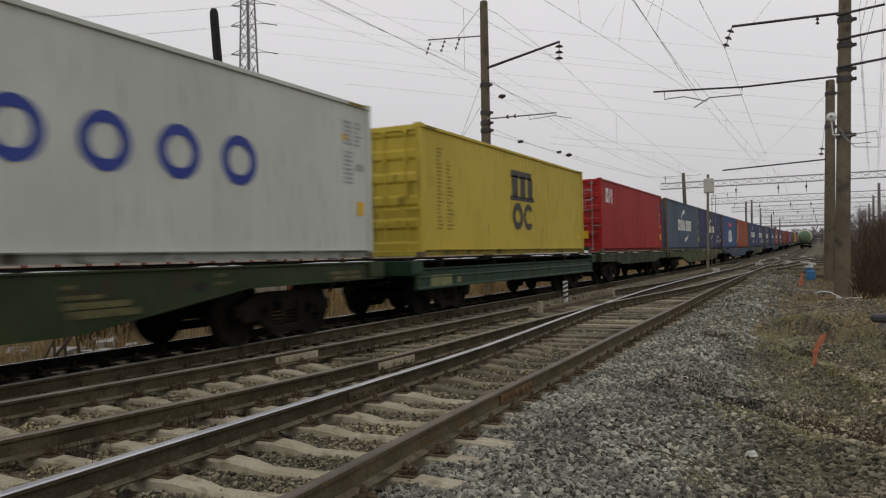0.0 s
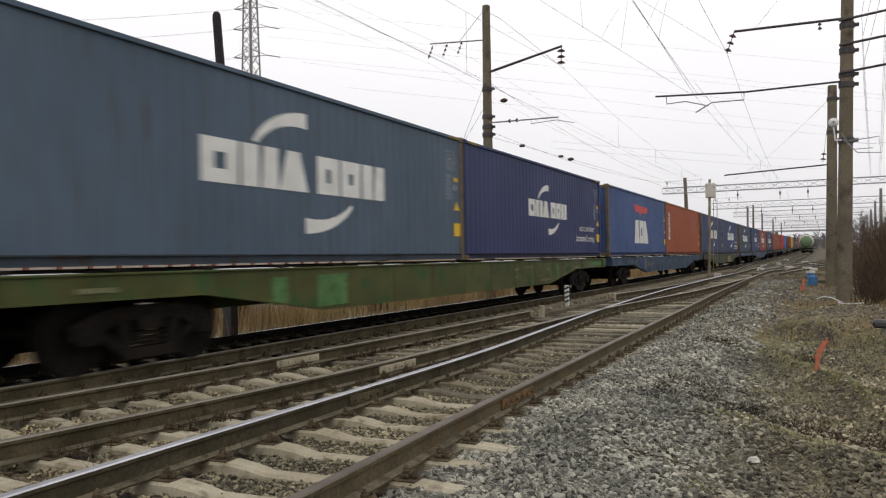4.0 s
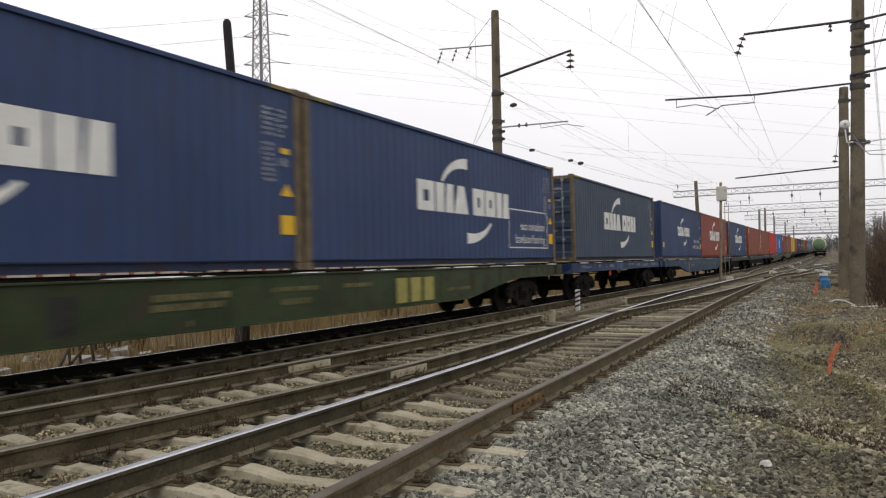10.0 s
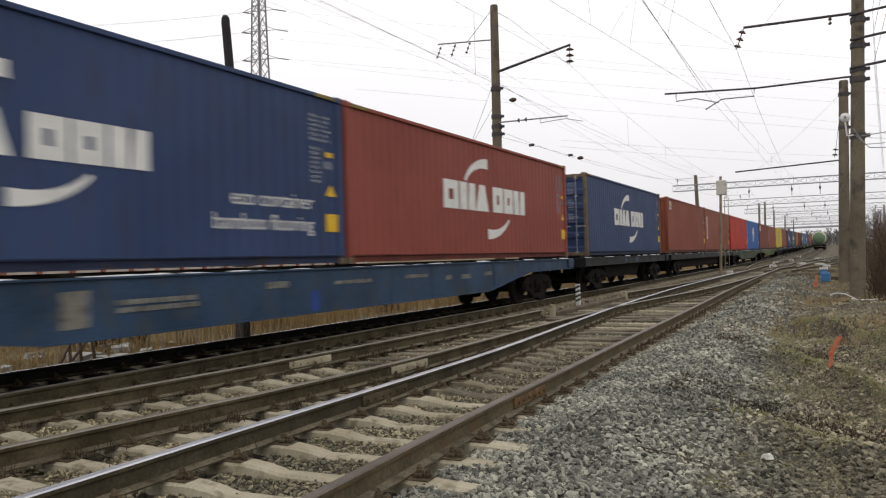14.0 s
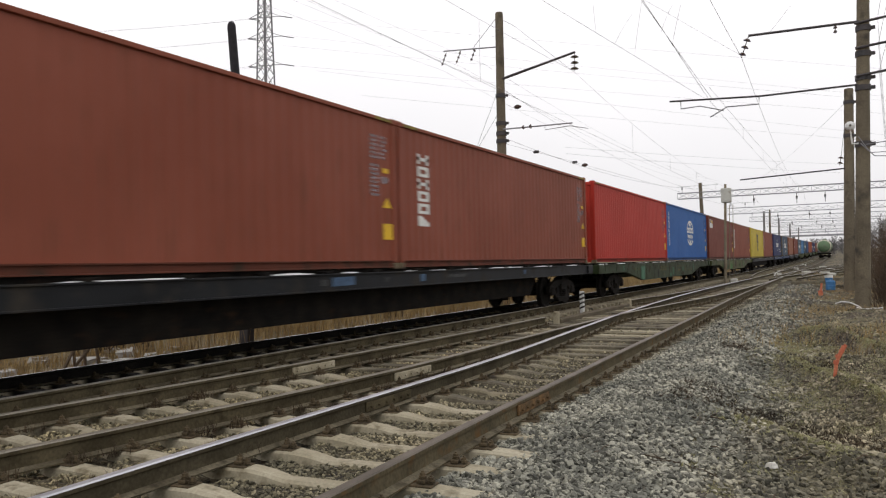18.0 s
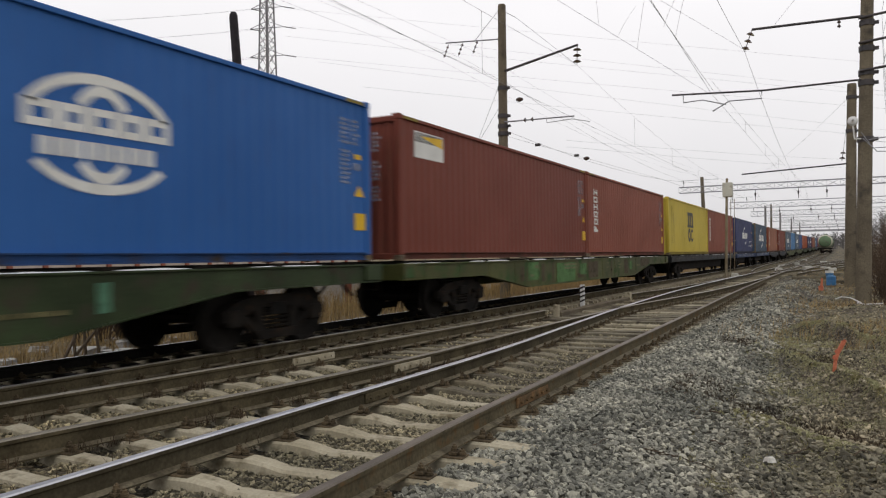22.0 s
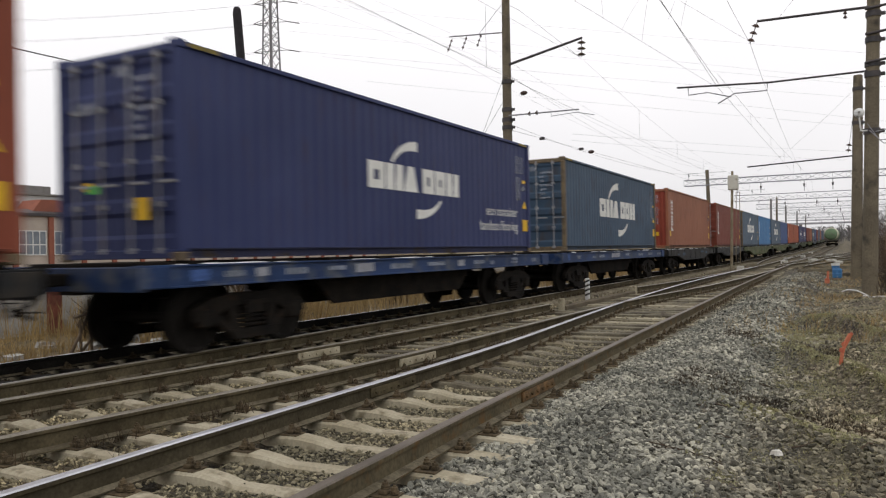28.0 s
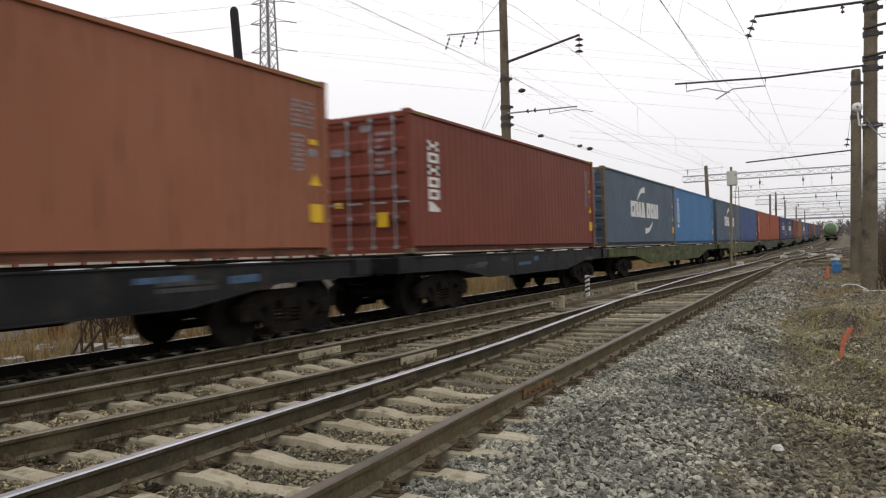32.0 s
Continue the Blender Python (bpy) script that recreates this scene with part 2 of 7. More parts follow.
M_THIN = mat("thin_cable", (0.26, 0.26, 0.27), (0.3, 0.3, 0.31), 2, 0.6, 0.2, 0, 40, 0.1)
M_GLASSY = mat("insulator_glaze", (0.05, 0.03, 0.025), (0.07, 0.045, 0.035), 5, 0.25, 0, 0, 40, 0.1)
M_STRAW = mat("dry_grass", (0.38, 0.275, 0.125), (0.27, 0.185, 0.08), 0.7, 0.9, 0, 0, 25, 0.3, (0.16, 0.11, 0.06), 0.06, shift=False)
M_GREEN = mat("thin_grass", (0.16, 0.148, 0.065), (0.22, 0.19, 0.09), 1.2, 0.9, 0, 0, 25, 0.3, (0.24, 0.18, 0.09), 0.05, shift=False)
M_WEED = mat("rust_brown_weed", (0.030, 0.021, 0.013), (0.065, 0.043, 0.024), 1.2, 0.9, 0, 0, 25, 0.3, shift=False)
M_SOOT = mat("sooty_steel", (0.010, 0.009, 0.011), (0.020, 0.017, 0.020), 2, 0.7, 0.0, 0, 40, 0.15)
M_BEAMYEL = mat("faded_yellow_panel", (0.34, 0.30, 0.09), (0.26, 0.23, 0.07), 4, 0.7, 0, 0, 40, 0.2)
M_PYLON = mat("pylon_steel", (0.17, 0.165, 0.17), (0.22, 0.215, 0.22), 2, 0.8, 0.0, 0, 40, 0.1)
M_TWIG = mat("bare_twig", (0.055, 0.040, 0.028), (0.085, 0.06, 0.04), 1.2, 0.9, 0, 0, 25, 0.2, shift=False)
M_ORANGE = mat("orange_plastic", (0.58, 0.20, 0.11), (0.44, 0.11, 0.06), 8, 0.5, 0, 0.001, 50, 0.15)
M_BARREL = mat("blue_plastic", (0.05, 0.17, 0.36), (0.07, 0.2, 0.4), 5, 0.5, 0, 0.001, 50, 0.15)
M_TANK = mat("tank_green", (0.13, 0.20, 0.11), (0.10, 0.16, 0.09), 1.2, 0.6, 0, 0, 30, 0.15, (0.12, 0.11, 0.09), 0.05)
M_CREAM = mat("tank_band_cream", (0.48, 0.46, 0.36), (0.42, 0.40, 0.32), 1.2, 0.6, 0, 0, 30, 0.15)
M_WALLC = mat("fence_slab", (0.42, 0.41, 0.38), (0.33, 0.32, 0.29), 1.1, 0.9, 0, 0.002, 30, 0.15, (0.2, 0.18, 0.15), 0.06)
M_RUSTY = mat("red_rust_post", (0.20, 0.07, 0.045), (0.14, 0.05, 0.035), 3, 0.85, 0, 0.002, 40, 0.3)
M_SHRUB = mat("bush_brown", (0.050, 0.034, 0.022), (0.085, 0.056, 0.033), 1.2, 0.9, 0, 0, 25, 0.25, shift=False)
M_SIGNAL = mat("signal_post_paint", (0.27, 0.235, 0.165), (0.17, 0.13, 0.08), 2, 0.8, 0, 0, 30, 0.25)
M_OLDWOOD = mat("weathered_wood", (0.10, 0.075, 0.05), (0.15, 0.115, 0.08), 3, 0.9, 0, 0.002, 40, 0.25)
M_BRICK = mat("red_brickwork", (0.26, 0.095, 0.06), (0.21, 0.08, 0.055), 1.4, 0.9, 0, 0, 30, 0.2)
M_PLASTER = mat("buff_plaster", (0.45, 0.39, 0.33), (0.38, 0.33, 0.28), 0.8, 0.9, 0, 0, 30, 0.1)
M_FLAT = mat("grey_panel", (0.40, 0.40, 0.40), (0.46, 0.46, 0.46), 0.5, 0.9, 0, 0, 20, 0.1)
M_PANE = mat("window_glass", (0.22, 0.25, 0.28), (0.16, 0.18, 0.2), 1, 0.15, 0, 0, 30, 0.05)
M_FRAMEW = mat("white_frame", (0.7, 0.7, 0.68), (0.62, 0.62, 0.6), 3, 0.6, 0, 0, 30, 0.05)
M_FAR = mat("far_woods", (0.13, 0.125, 0.125), (0.17, 0.16, 0.155), 0.05, 0.95, 0, 0, 4, 0.2, shift=False)
M_BOX = mat("cabinet_grey", (0.50, 0.49, 0.43), (0.44, 0.43, 0.38), 2, 0.6, 0, 0, 30, 0.1, (0.25, 0.22, 0.17), 0.04)


def ground_material():
    """Crushed stone along the tracks, brown soil with thin moss and dead grass on the bank."""
    m = bpy.data.materials.new("ground")
    m.use_nodes = True
    n, l = m.node_tree.nodes, m.node_tree.links
    b = n["Principled BSDF"]
    b.inputs["Roughness"].default_value = 0.95
    tc = n.new("ShaderNodeTexCoord").outputs["Object"]

    def nz(s, d=5):
        t = n.new("ShaderNodeTexNoise")
        t.inputs["Scale"].default_value, t.inputs["Detail"].default_value = s, d
        l.new(tc, t.inputs["Vector"])
        return t.outputs["Fac"]

    def ramp(fac, *stops):
        r = n.new("ShaderNodeValToRGB")
        while len(r.color_ramp.elements) < len(stops):
            r.color_ramp.elements.new(0.5)
        for e, (p, c) in zip(r.color_ramp.elements, stops):
            e.position, e.color = p, (*c, 1)
        l.new(fac, r.inputs["Fac"])
        return r.outputs["Color"]

    def mix(fac, a, z, kind="MIX"):
        x = n.new("ShaderNodeMix")
        x.data_type, x.blend_type = "RGBA", kind
        if isinstance(fac, float):
            x.inputs["Factor"].default_value = fac
        else:
            l.new(fac, x.inputs["Factor"])
        l.new(a, x.inputs["A"])
        l.new(z, x.inputs["B"])
        return x.outputs["Result"]

    v = n.new("ShaderNodeTexVoronoi")
    v.inputs["Scale"].default_value = 21
    l.new(tc, v.inputs["Vector"])
    v2 = n.new("ShaderNodeTexVoronoi")
    v2.feature = "DISTANCE_TO_EDGE"
    v2.inputs["Scale"].default_value = 21
    l.new(tc, v2.inputs["Vector"])
    grey = n.new("ShaderNodeSeparateColor")
    l.new(v.outputs["Color"], grey.inputs[0])
    stone = ramp(grey.outputs[0], (0.0, (0.050, 0.048, 0.040)), (0.5, (0.115, 0.110, 0.091)), (1.0, (0.235, 0.224, 0.186)))
    gap = ramp(v2.outputs["Distance"], (0.0, (0.25, 0.25, 0.25)), (0.10, (1, 1, 1)))
    stone = mix(1.0, stone, gap, "MULTIPLY")
    warm = ramp(nz(0.55), (0.35, (0.78, 0.78, 0.78)), (0.65, (1.1, 1.04, 0.94)))
    stone = mix(1.0, stone, warm, "MULTIPLY")
    soil = ramp(nz(16, 7), (0.36, (0.020, 0.015, 0.010)), (0.52, (0.080, 0.064, 0.043)), (0.68, (0.26, 0.22, 0.16)))
    moss = ramp(nz(26, 7), (0.34, (0.060, 0.052, 0.028)), (0.66, (0.27, 0.245, 0.145)))
    patch = ramp(nz(1.1, 8), (0.50, (0, 0, 0)), (0.62, (1, 1, 1)))
    soil = mix(patch, soil, moss)
    straw = ramp(nz(11), (0.3, (0.10, 0.075, 0.036)), (0.7, (0.21, 0.155, 0.075)))
    # the stone bed runs along the tracks; its edge wanders
    sep = n.new("ShaderNodeSeparateXYZ")
    l.new(tc, sep.inputs[0])
    wob = n.new("ShaderNodeMath")
    wob.operation = "MULTIPLY_ADD"
    wob.inputs[1].default_value, wob.inputs[2].default_value = 2.6, -1.3
    l.new(nz(0.9, 6), wob.inputs[0])
    xx = n.new("ShaderNodeMath")
    # further along, soil and grass creep up to the rails
    away, creep = n.new("ShaderNodeMapRange"), n.new("ShaderNodeMath")
    l.new(sep.outputs["Y"], away.inputs["Value"])
    away.inputs["From Min"].default_value, away.inputs["From Max"].default_value = 10.0, 30.0
    away.inputs["To Min"].default_value, away.inputs["To Max"].default_value = 0.0, 1.7
    l.new(sep.outputs["X"], creep.inputs[0])
    l.new(away.outputs["Result"], creep.inputs[1])
    right = n.new("ShaderNodeMath")
    l.new(creep.outputs[0], right.inputs[0])
    l.new(wob.outputs[0], right.inputs[1])
    l.new(sep.outputs["X"], xx.inputs[0])
    l.new(wob.outputs[0], xx.inputs[1])

    def edge(lo, hi, src=None):
        r = n.new("ShaderNodeMapRange")
        r.inputs["From Min"].default_value, r.inputs["From Max"].default_value = lo, hi
        l.new((src or xx).outputs[0], r.inputs["Value"])
        return r.outputs["Result"]

    # bed under the train: oily, and darkened in colour for the train's shade
    oil_shade = ramp(nz(1.3, 5), (0.3, (0.07, 0.066, 0.06)), (0.7, (0.16, 0.145, 0.12)))
    stone = mix(edge(-7.7, -8.3), stone, mix(1.0, stone, oil_shade, "MULTIPLY"))
    brown = ramp(nz(2.0, 5), (0.3, (0.48, 0.43, 0.33)), (0.7, (0.90, 0.81, 0.64)))
    stone = mix(edge(-2.2, -3.4), stone, mix(1.0, stone, brown, "MULTIPLY"))
    pale = ramp(nz(2.3, 5), (0.3, (1.4, 1.37, 1.30)), (0.7, (1.9, 1.84, 1.72)))
    stone = mix(edge(-4.4, -5.0), stone, mix(1.0, stone, pale, "MULTIPLY"))
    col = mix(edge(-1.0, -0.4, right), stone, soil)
    drift = ramp(nz(0.33, 7), (0.36, (0.62, 0.60, 0.56)), (0.5, (1.0, 0.98, 0.94)), (0.66, (1.35, 1.28, 1.12)))
    col = mix(1.0, col, drift, "MULTIPLY")
    col = mix(edge(-10.6, -11.4), col, straw)
    col = mix(edge(9.0, 16.0), col, straw)
    l.new(col, b.inputs["Base Color"])
    bp = n.new("ShaderNodeBump")
    bp.inputs["Strength"].default_value, bp.inputs["Distance"].default_value = 1.0, 0.05
    hsum = n.new("ShaderNodeMath")
    l.new(v2.outputs["Distance"], hsum.inputs[0])
    l.new(nz(14, 8), hsum.inputs[1])
    l.new(hsum.outputs[0], bp.inputs["Height"])
    l.new(bp.outputs["Normal"], b.inputs["Normal"])
    return m


# ---- builders ----
class G:
    """Collects plain faces, then becomes one mesh."""

    def __init__(self):
        self.v, self.f = [], []

    def add(self, verts, faces):
        k = len(self.v)
        self.v += [tuple(p) for p in verts]
        self.f += [tuple(i + k for i in f) for f in faces]
        return self

    def box(self, lo, hi, ch=0.0):
        (a, b, c), (d, e, f) = lo, hi
        if ch <= 0:
            p = [(x, y, z) for x in (a, d) for y in (b, e) for z in (c, f)]
            return self.add(p, [(0, 1, 3, 2), (4, 6, 7, 5), (0, 4, 5, 1), (2, 3, 7, 6), (0, 2, 6, 4), (1, 5, 7, 3)])
        bm = bmesh.new()
        bmesh.ops.create_cube(bm, size=1)
        for w in bm.verts:
            w.co = Vector(((a + d) / 2 + w.co.x * (d - a), (b + e) / 2 + w.co.y * (e - b), (c + f) / 2 + w.co.z * (f - c)))
        bmesh.ops.bevel(bm, geom=bm.edges[:], offset=ch, segments=1, affect="EDGES")
        bm.verts.index_update()
        self.add([w.co[:] for w in bm.verts], [[w.index for w in q.verts] for q in bm.faces])
        bm.free()
        return self

    def cyl(self, p0, p1, r0, r1=None, n=10, caps=True):
        r1 = r0 if r1 is None else r1
        p0, p1 = Vector(p0), Vector(p1)
        w = (p1 - p0).normalized()
        u = w.orthogonal().normalized()
        s = w.cross(u)
        ring = [(math.cos(2 * math.pi * i / n), math.sin(2 * math.pi * i / n)) for i in range(n)]
        p = [p0 + (u * c + s * q) * r0 for c, q in ring] + [p1 + (u * c + s * q) * r1 for c, q in ring]
        f = [(i, (i + 1) % n, n + (i + 1) % n, n + i) for i in range(n)]
        if caps:
            f += [tuple(range(n))[::-1], tuple(range(n, 2 * n))]
        return self.add(p, f)

    def prism(self, poly, axis, a, b):
        n = len(poly)
        put = {"x": lambda q, k: (k, q[0], q[1]), "y": lambda q, k: (q[0], k, q[1]), "z": lambda q, k: (q[0], q[1], k)}[axis]
        p = [put(q, a) for q in poly] + [put(q, b) for q in poly]
        return self.add(p, [(i, (i + 1) % n, n + (i + 1) % n, n + i) for i in range(n)] + [tuple(range(n))[::-1], tuple(range(n, 2 * n))])

    def path(self, pts, r, n=5):
        # one tube: every knot carries one ring
        pts = [Vector(p) for p in pts]
        k0 = len(self.v)
        for i, p in enumerate(pts):
            w = (pts[min(i + 1, len(pts) - 1)] - pts[max(i - 1, 0)]).normalized()
            u = w.cross(Vector((0, 0, 1)) if abs(w.z) < 0.9 else Vector((1, 0, 0))).normalized()
            s = w.cross(u)
            self.v += [tuple(p + (u * math.cos(2 * math.pi * j / n) + s * math.sin(2 * math.pi * j / n)) * r) for j in range(n)]
        for i in range(len(pts) - 1):
            self.f += [(k0 + i * n + j, k0 + i * n + (j + 1) % n, k0 + (i + 1) * n + (j + 1) % n, k0 + (i + 1) * n + j) for j in range(n)]
        return self

    def lathe(self, prof, axis="z", n=16, at=(0, 0, 0)):
        p, f = [], []
        for r, h in prof:
            for i in range(n):
                c, s = r * math.cos(2 * math.pi * i / n), r * math.sin(2 * math.pi * i / n)
                q = {"z": (c, s, h), "x": (h, c, s), "y": (c, h, s)}[axis]
                p.append((q[0] + at[0], q[1] + at[1], q[2] + at[2]))
        for k in range(len(prof) - 1):
            f += [(k * n + i, k * n + (i + 1) % n, (k + 1) * n + (i + 1) % n, (k + 1) * n + i) for i in range(n)]
        return self.add(p, f)

    def mesh(self, name, smooth=False, fix=True):
        me = bpy.data.meshes.new(name)
        me.from_pydata(self.v, [], self.f)
        if fix and len(self.f) < 6000:
            bm = bmesh.new()
            bm.from_mesh(me)
            bmesh.ops.recalc_face_normals(bm, faces=bm.faces)
            bm.to_mesh(me)
            bm.free()
        if smooth:
            me.polygons.foreach_set("use_smooth", [True] * len(me.polygons))
        return me


def part(name, g, material, parent=None, label="", at=None, smooth=False):
    """One mesh object, under a thing or a part; a mesh given again is shared."""
    me = g if isinstance(g, bpy.types.Mesh) else g.mesh(name, smooth)
    ob = new(name, me)
    if not me.materials:
        me.materials.append(material)
    elif me.materials[0] != material:
        ob.material_slots[0].link = "OBJECT"
        ob.material_slots[0].material = material
    if parent:
        ob.parent = parent
    if at is not None:
        ob.matrix_basis = at if isinstance(at, Matrix) else Matrix.Translation(at)
    if label:
        ob["label"] = label
    return ob


def thing(name, m=None):
    ob = new(name)
    ob.empty_display_size = 0.3
    if m is not None:
        ob.matrix_basis = m
    return ob


def curve(knots):
    """A smooth line through (y, x) knots: x as a function of y."""
    ys, xs = [k[0] for k in knots], [k[1] for k in knots]
    ms = []
    for i in range(len(ys)):
        a, b = max(0, i - 1), min(len(ys) - 1, i + 1)
        ms.append((xs[b] - xs[a]) / (ys[b] - ys[a]))

    def at(y):
        if y <= ys[0]:
            return xs[0] + ms[0] * (y - ys[0])
        if y >= ys[-1]:
            return xs[-1] + ms[-1] * (y - ys[-1])
        i = max(k for k in range(len(ys) - 1) if ys[k] <= y)
        h = ys[i + 1] - ys[i]
        t = (y - ys[i]) / h
        return ((2 * t ** 3 - 3 * t * t + 1) * xs[i] + (t ** 3 - 2 * t * t + t) * h * ms[i]
                + (3 * t * t - 2 * t ** 3) * xs[i + 1] + (t ** 3 - t * t) * h * ms[i + 1])
    return at


def rise(y):
    """The line climbs gently towards the yard."""
    s = lambda q: (math.sqrt((q - 95) ** 2 + 40 ** 2) + (q - 95)) / 2
    return 0.0095 * max(0.0, s(y) - s(20)) if y > 20 else 0.0


# ---- ground ----
TRAIN_X = -8.825
RAIL_5 = curve([(-10, -2.45), (0, -2.58), (3.4, -2.70), (6.0, -2.82), (8.5, -2.87), (11.5, -2.95), (16.8, -3.06), (29.7, -3.37), (50, -3.60), (75, -3.66), (110, -3.45), (185, -2.95), (300, -1.6)])
RAIL_4 = curve([(-10, -4.05), (0, -4.20), (3.4, -4.30), (6.5, -4.33), (8.5, -4.35), (10.6, -4.43), (14.1, -4.69), (20, -5.08), (30, -5.42), (42, -5.42), (52, -5.28)])
RAIL_3 = curve([(-6, -6.5), (0, -5.9), (3.6, -5.62), (6.2, -5.30), (9, -5.12), (12.3, -5.12), (16, -5.08), (20, -4.95), (28.8, -4.20), (45, -3.66), (56, -3.62)])
RAIL_2 = curve([(-6, -8.1), (0, -7.5), (4.5, -7.12), (8.2, -6.80), (13, -6.58), (17.5, -6.52), (25.7, -6.45), (30.4, -6.0), (40, -5.62), (52, -5.28), (75, -5.18), (110, -4.97), (185, -4.47), (300, -3.12)])


RIDGES = [((-1.2, -0.75, -0.4, 0.1, 0.5), (7.75, 7.55, 7.10, 6.55, 6.40), 0.10), ((-1.35, -0.8, -0.1, 0.45, 0.9), (12.3, 12.1, 10.6, 8.7, 8.3), 0.12), ((-0.9, -0.2, 0.5, 1.2), (17.0, 16.2, 13.6, 12.4), 0.14)]


def from_crest(x, y):
    """Metres by which a spot of the bank lies past the nearest crest; None where no crest runs."""
    best = None
    for px, py_, h in RIDGES:
        if px[0] - 0.2 < x < px[-1] + 0.6:
            d = y - np.interp(x, px, py_)
            if best is None or abs(d) < abs(best):
                best = d
    return best


def height(x, y):
    base = -0.20
    if -10.9 < x < -1.8:
        base -= 0.055 * min(1.0, (-1.8 - x) / 0.5, (x + 10.9) / 0.5)
    if -4.25 < x < -2.75:
        base -= 0.022 * min(1.0, (x + 4.25) / 0.2, (-2.75 - x) / 0.2)
        if y > 7.8:
            # past the concrete sleepers the stone half buries the timbers
            base += min(1.0, (y - 7.8) / 1.2) * (0.020 + 0.030 * noise.noise(Vector((x * 1.9, y * 1.3, 2.2))))
    elif -8.5 < x < -7.2:
        base -= 0.05
    if -2.75 < x < -1.1:
        # the ballast shoulder has been heaped over the sleeper ends further on
        k = max(0.22, min(1.0, (y - 5.6) / 1.2))
        base += 0.085 * k * math.sin(math.pi * (x + 2.75) / 1.65) ** 0.5
    if x > -1.7:
        k = min(1.0, (x + 1.7) / 1.0)
        base -= 0.12 * k * k * (3 - 2 * k)
    if x > 2.2:
        base += min(0.9, (x - 2.2) * 0.16)
    if x < -10.6:
        k = min(1.0, (-10.6 - x) / 0.9)
        base -= 0.15 * k * k * (3 - 2 * k)
    if x > -1.2:
        k = min(1.0, (x + 1.2) / 0.8)
        n = noise.noise(Vector((x * 0.9, y * 0.55, 0.3))) * 0.10 + noise.noise(Vector((x * 2.3, y * 1.7, 4.3))) * 0.045
        base += k * n
        # low ridges of spoil across the bank, steep on one side and mossy on top
        for px, py_, h in RIDGES:
            d = y - np.interp(x, px, py_)
            e = max(0.0, min(1.0, (x - px[0] + 0.35) / 0.5))
            base += 1.7 * h * e * (math.exp(-(d / 0.55) ** 2) if d < 0 else math.exp(-(d / 0.34) ** 2)) - 0.07 * e * math.exp(-((d - 0.85) / 0.45) ** 2)
        for hx, hy, w, h in ((0.7, 12.5, 1.0, 0.14), (0.9, 16.0, 1.6, 0.22), (0.0, 20.0, 1.8, 0.10), (1.6, 22, 2.0, 0.3)):
            base += k * h * math.exp(-(((x - hx) / w) ** 2 + ((y - hy) / (w * 0.8)) ** 2))
    elif x > -10.8:
        base += noise.noise(Vector((x * 1.7, y * 1.7, 1.0))) * 0.022
    if -8.2 < x < -2.4 and -2 < y < 40:
        # the stone is raked out from under the rail feet
        near = min(abs(x - f(y)) for f in (RAIL_2, RAIL_3, RAIL_4, RAIL_5))
        if near < 0.16:
            base -= 0.045 * (1 - near / 0.16)
    return base + rise(y)


def build_ground():
    xs = [-900, -500, -250, -120, -70, -45, -30, -22, -17, -14.5, -13, -12, -11.4, -11, -10.6, -10.2, -9.6, -8.8, -8.3]
    x = -8.0
    while x < 4.0:
        xs.append(round(x, 3))
        x += 0.11
    xs += [4.4, 5, 6, 7.5, 9, 12, 16, 24, 40, 80, 160, 350, 900]
    ys = [-400, -150, -60, -25, -10, -4, 0]
    y = 0.0
    while y < 900:
        y += max(0.11, 0.014 * y) if y < 60 else 0.06 * y
        ys.append(y)
    ys += [1200, 2500]
    g = G()
    g.v = [(a, b, height(a, b)) for b in ys for a in xs]
    w = len(xs)
    g.f = [(j * w + i, j * w + i + 1, (j + 1) * w + i + 1, (j + 1) * w + i) for j in range(len(ys) - 1) for i in range(w - 1)]
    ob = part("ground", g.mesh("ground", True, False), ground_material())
    tagged(ob, "grey crushed-stone track bed beside a brown mossy bank", "ground", kind="structure")


build_ground()

# ---- tracks ----
RAIL_PROFILE = [(-0.075, -0.18), (0.075, -0.18), (0.075, -0.168), (0.014, -0.148), (0.009, -0.05), (0.036, -0.036), (0.0375, -0.010), (0.030, 0.0),
                (-0.030, 0.0), (-0.0375, -0.010), (-0.036, -0.036), (-0.009, -0.05), (-0.014, -0.148), (-0.075, -0.168)]


def rail(line, y0, y1, parent, polished, label, body=None):
    ys = [y0]
    while ys[-1] < y1 - 1e-6:
        s = 1.2 if ys[-1] < 60 else 6.0
        ys.append(min(y1, ys[-1] + s))
    g, top = G(), G()
    n = len(RAIL_PROFILE)
    for y in ys:
        x, z = line(y), rise(y)
        g.v += [(x + a, y, z + b) for a, b in RAIL_PROFILE]
        top.v += [(x - 0.031, y, z + 0.002), (x + 0.031, y, z + 0.002), (x + 0.0385, y, z - 0.009)]
    for j in range(len(ys) - 1):
        g.f += [(j * n + i, j * n + (i + 1) % n, (j + 1) * n + (i + 1) % n, (j + 1) * n + i) for i in range(n)]
        top.f += [(3 * j, 3 * j + 1, 3 * j + 4, 3 * j + 3), (3 * j + 1, 3 * j + 2, 3 * j + 5, 3 * j + 4)]
    g.f += [tuple(range(n)), tuple(range((len(ys) - 1) * n, len(ys) * n))]
    ob = part("rail", g, body or M_RAIL, parent, label)
    # sand lies on the sloping feet; their paler colour also stands for skylight
    ob.data.materials.append(M_FOOT)
    for k in range(len(ys) - 1):
        for i in (2, 12):
            ob.data.polygons[k * n + i].material_index = 1
    part("running_surface", top, polished, ob)
    return ob


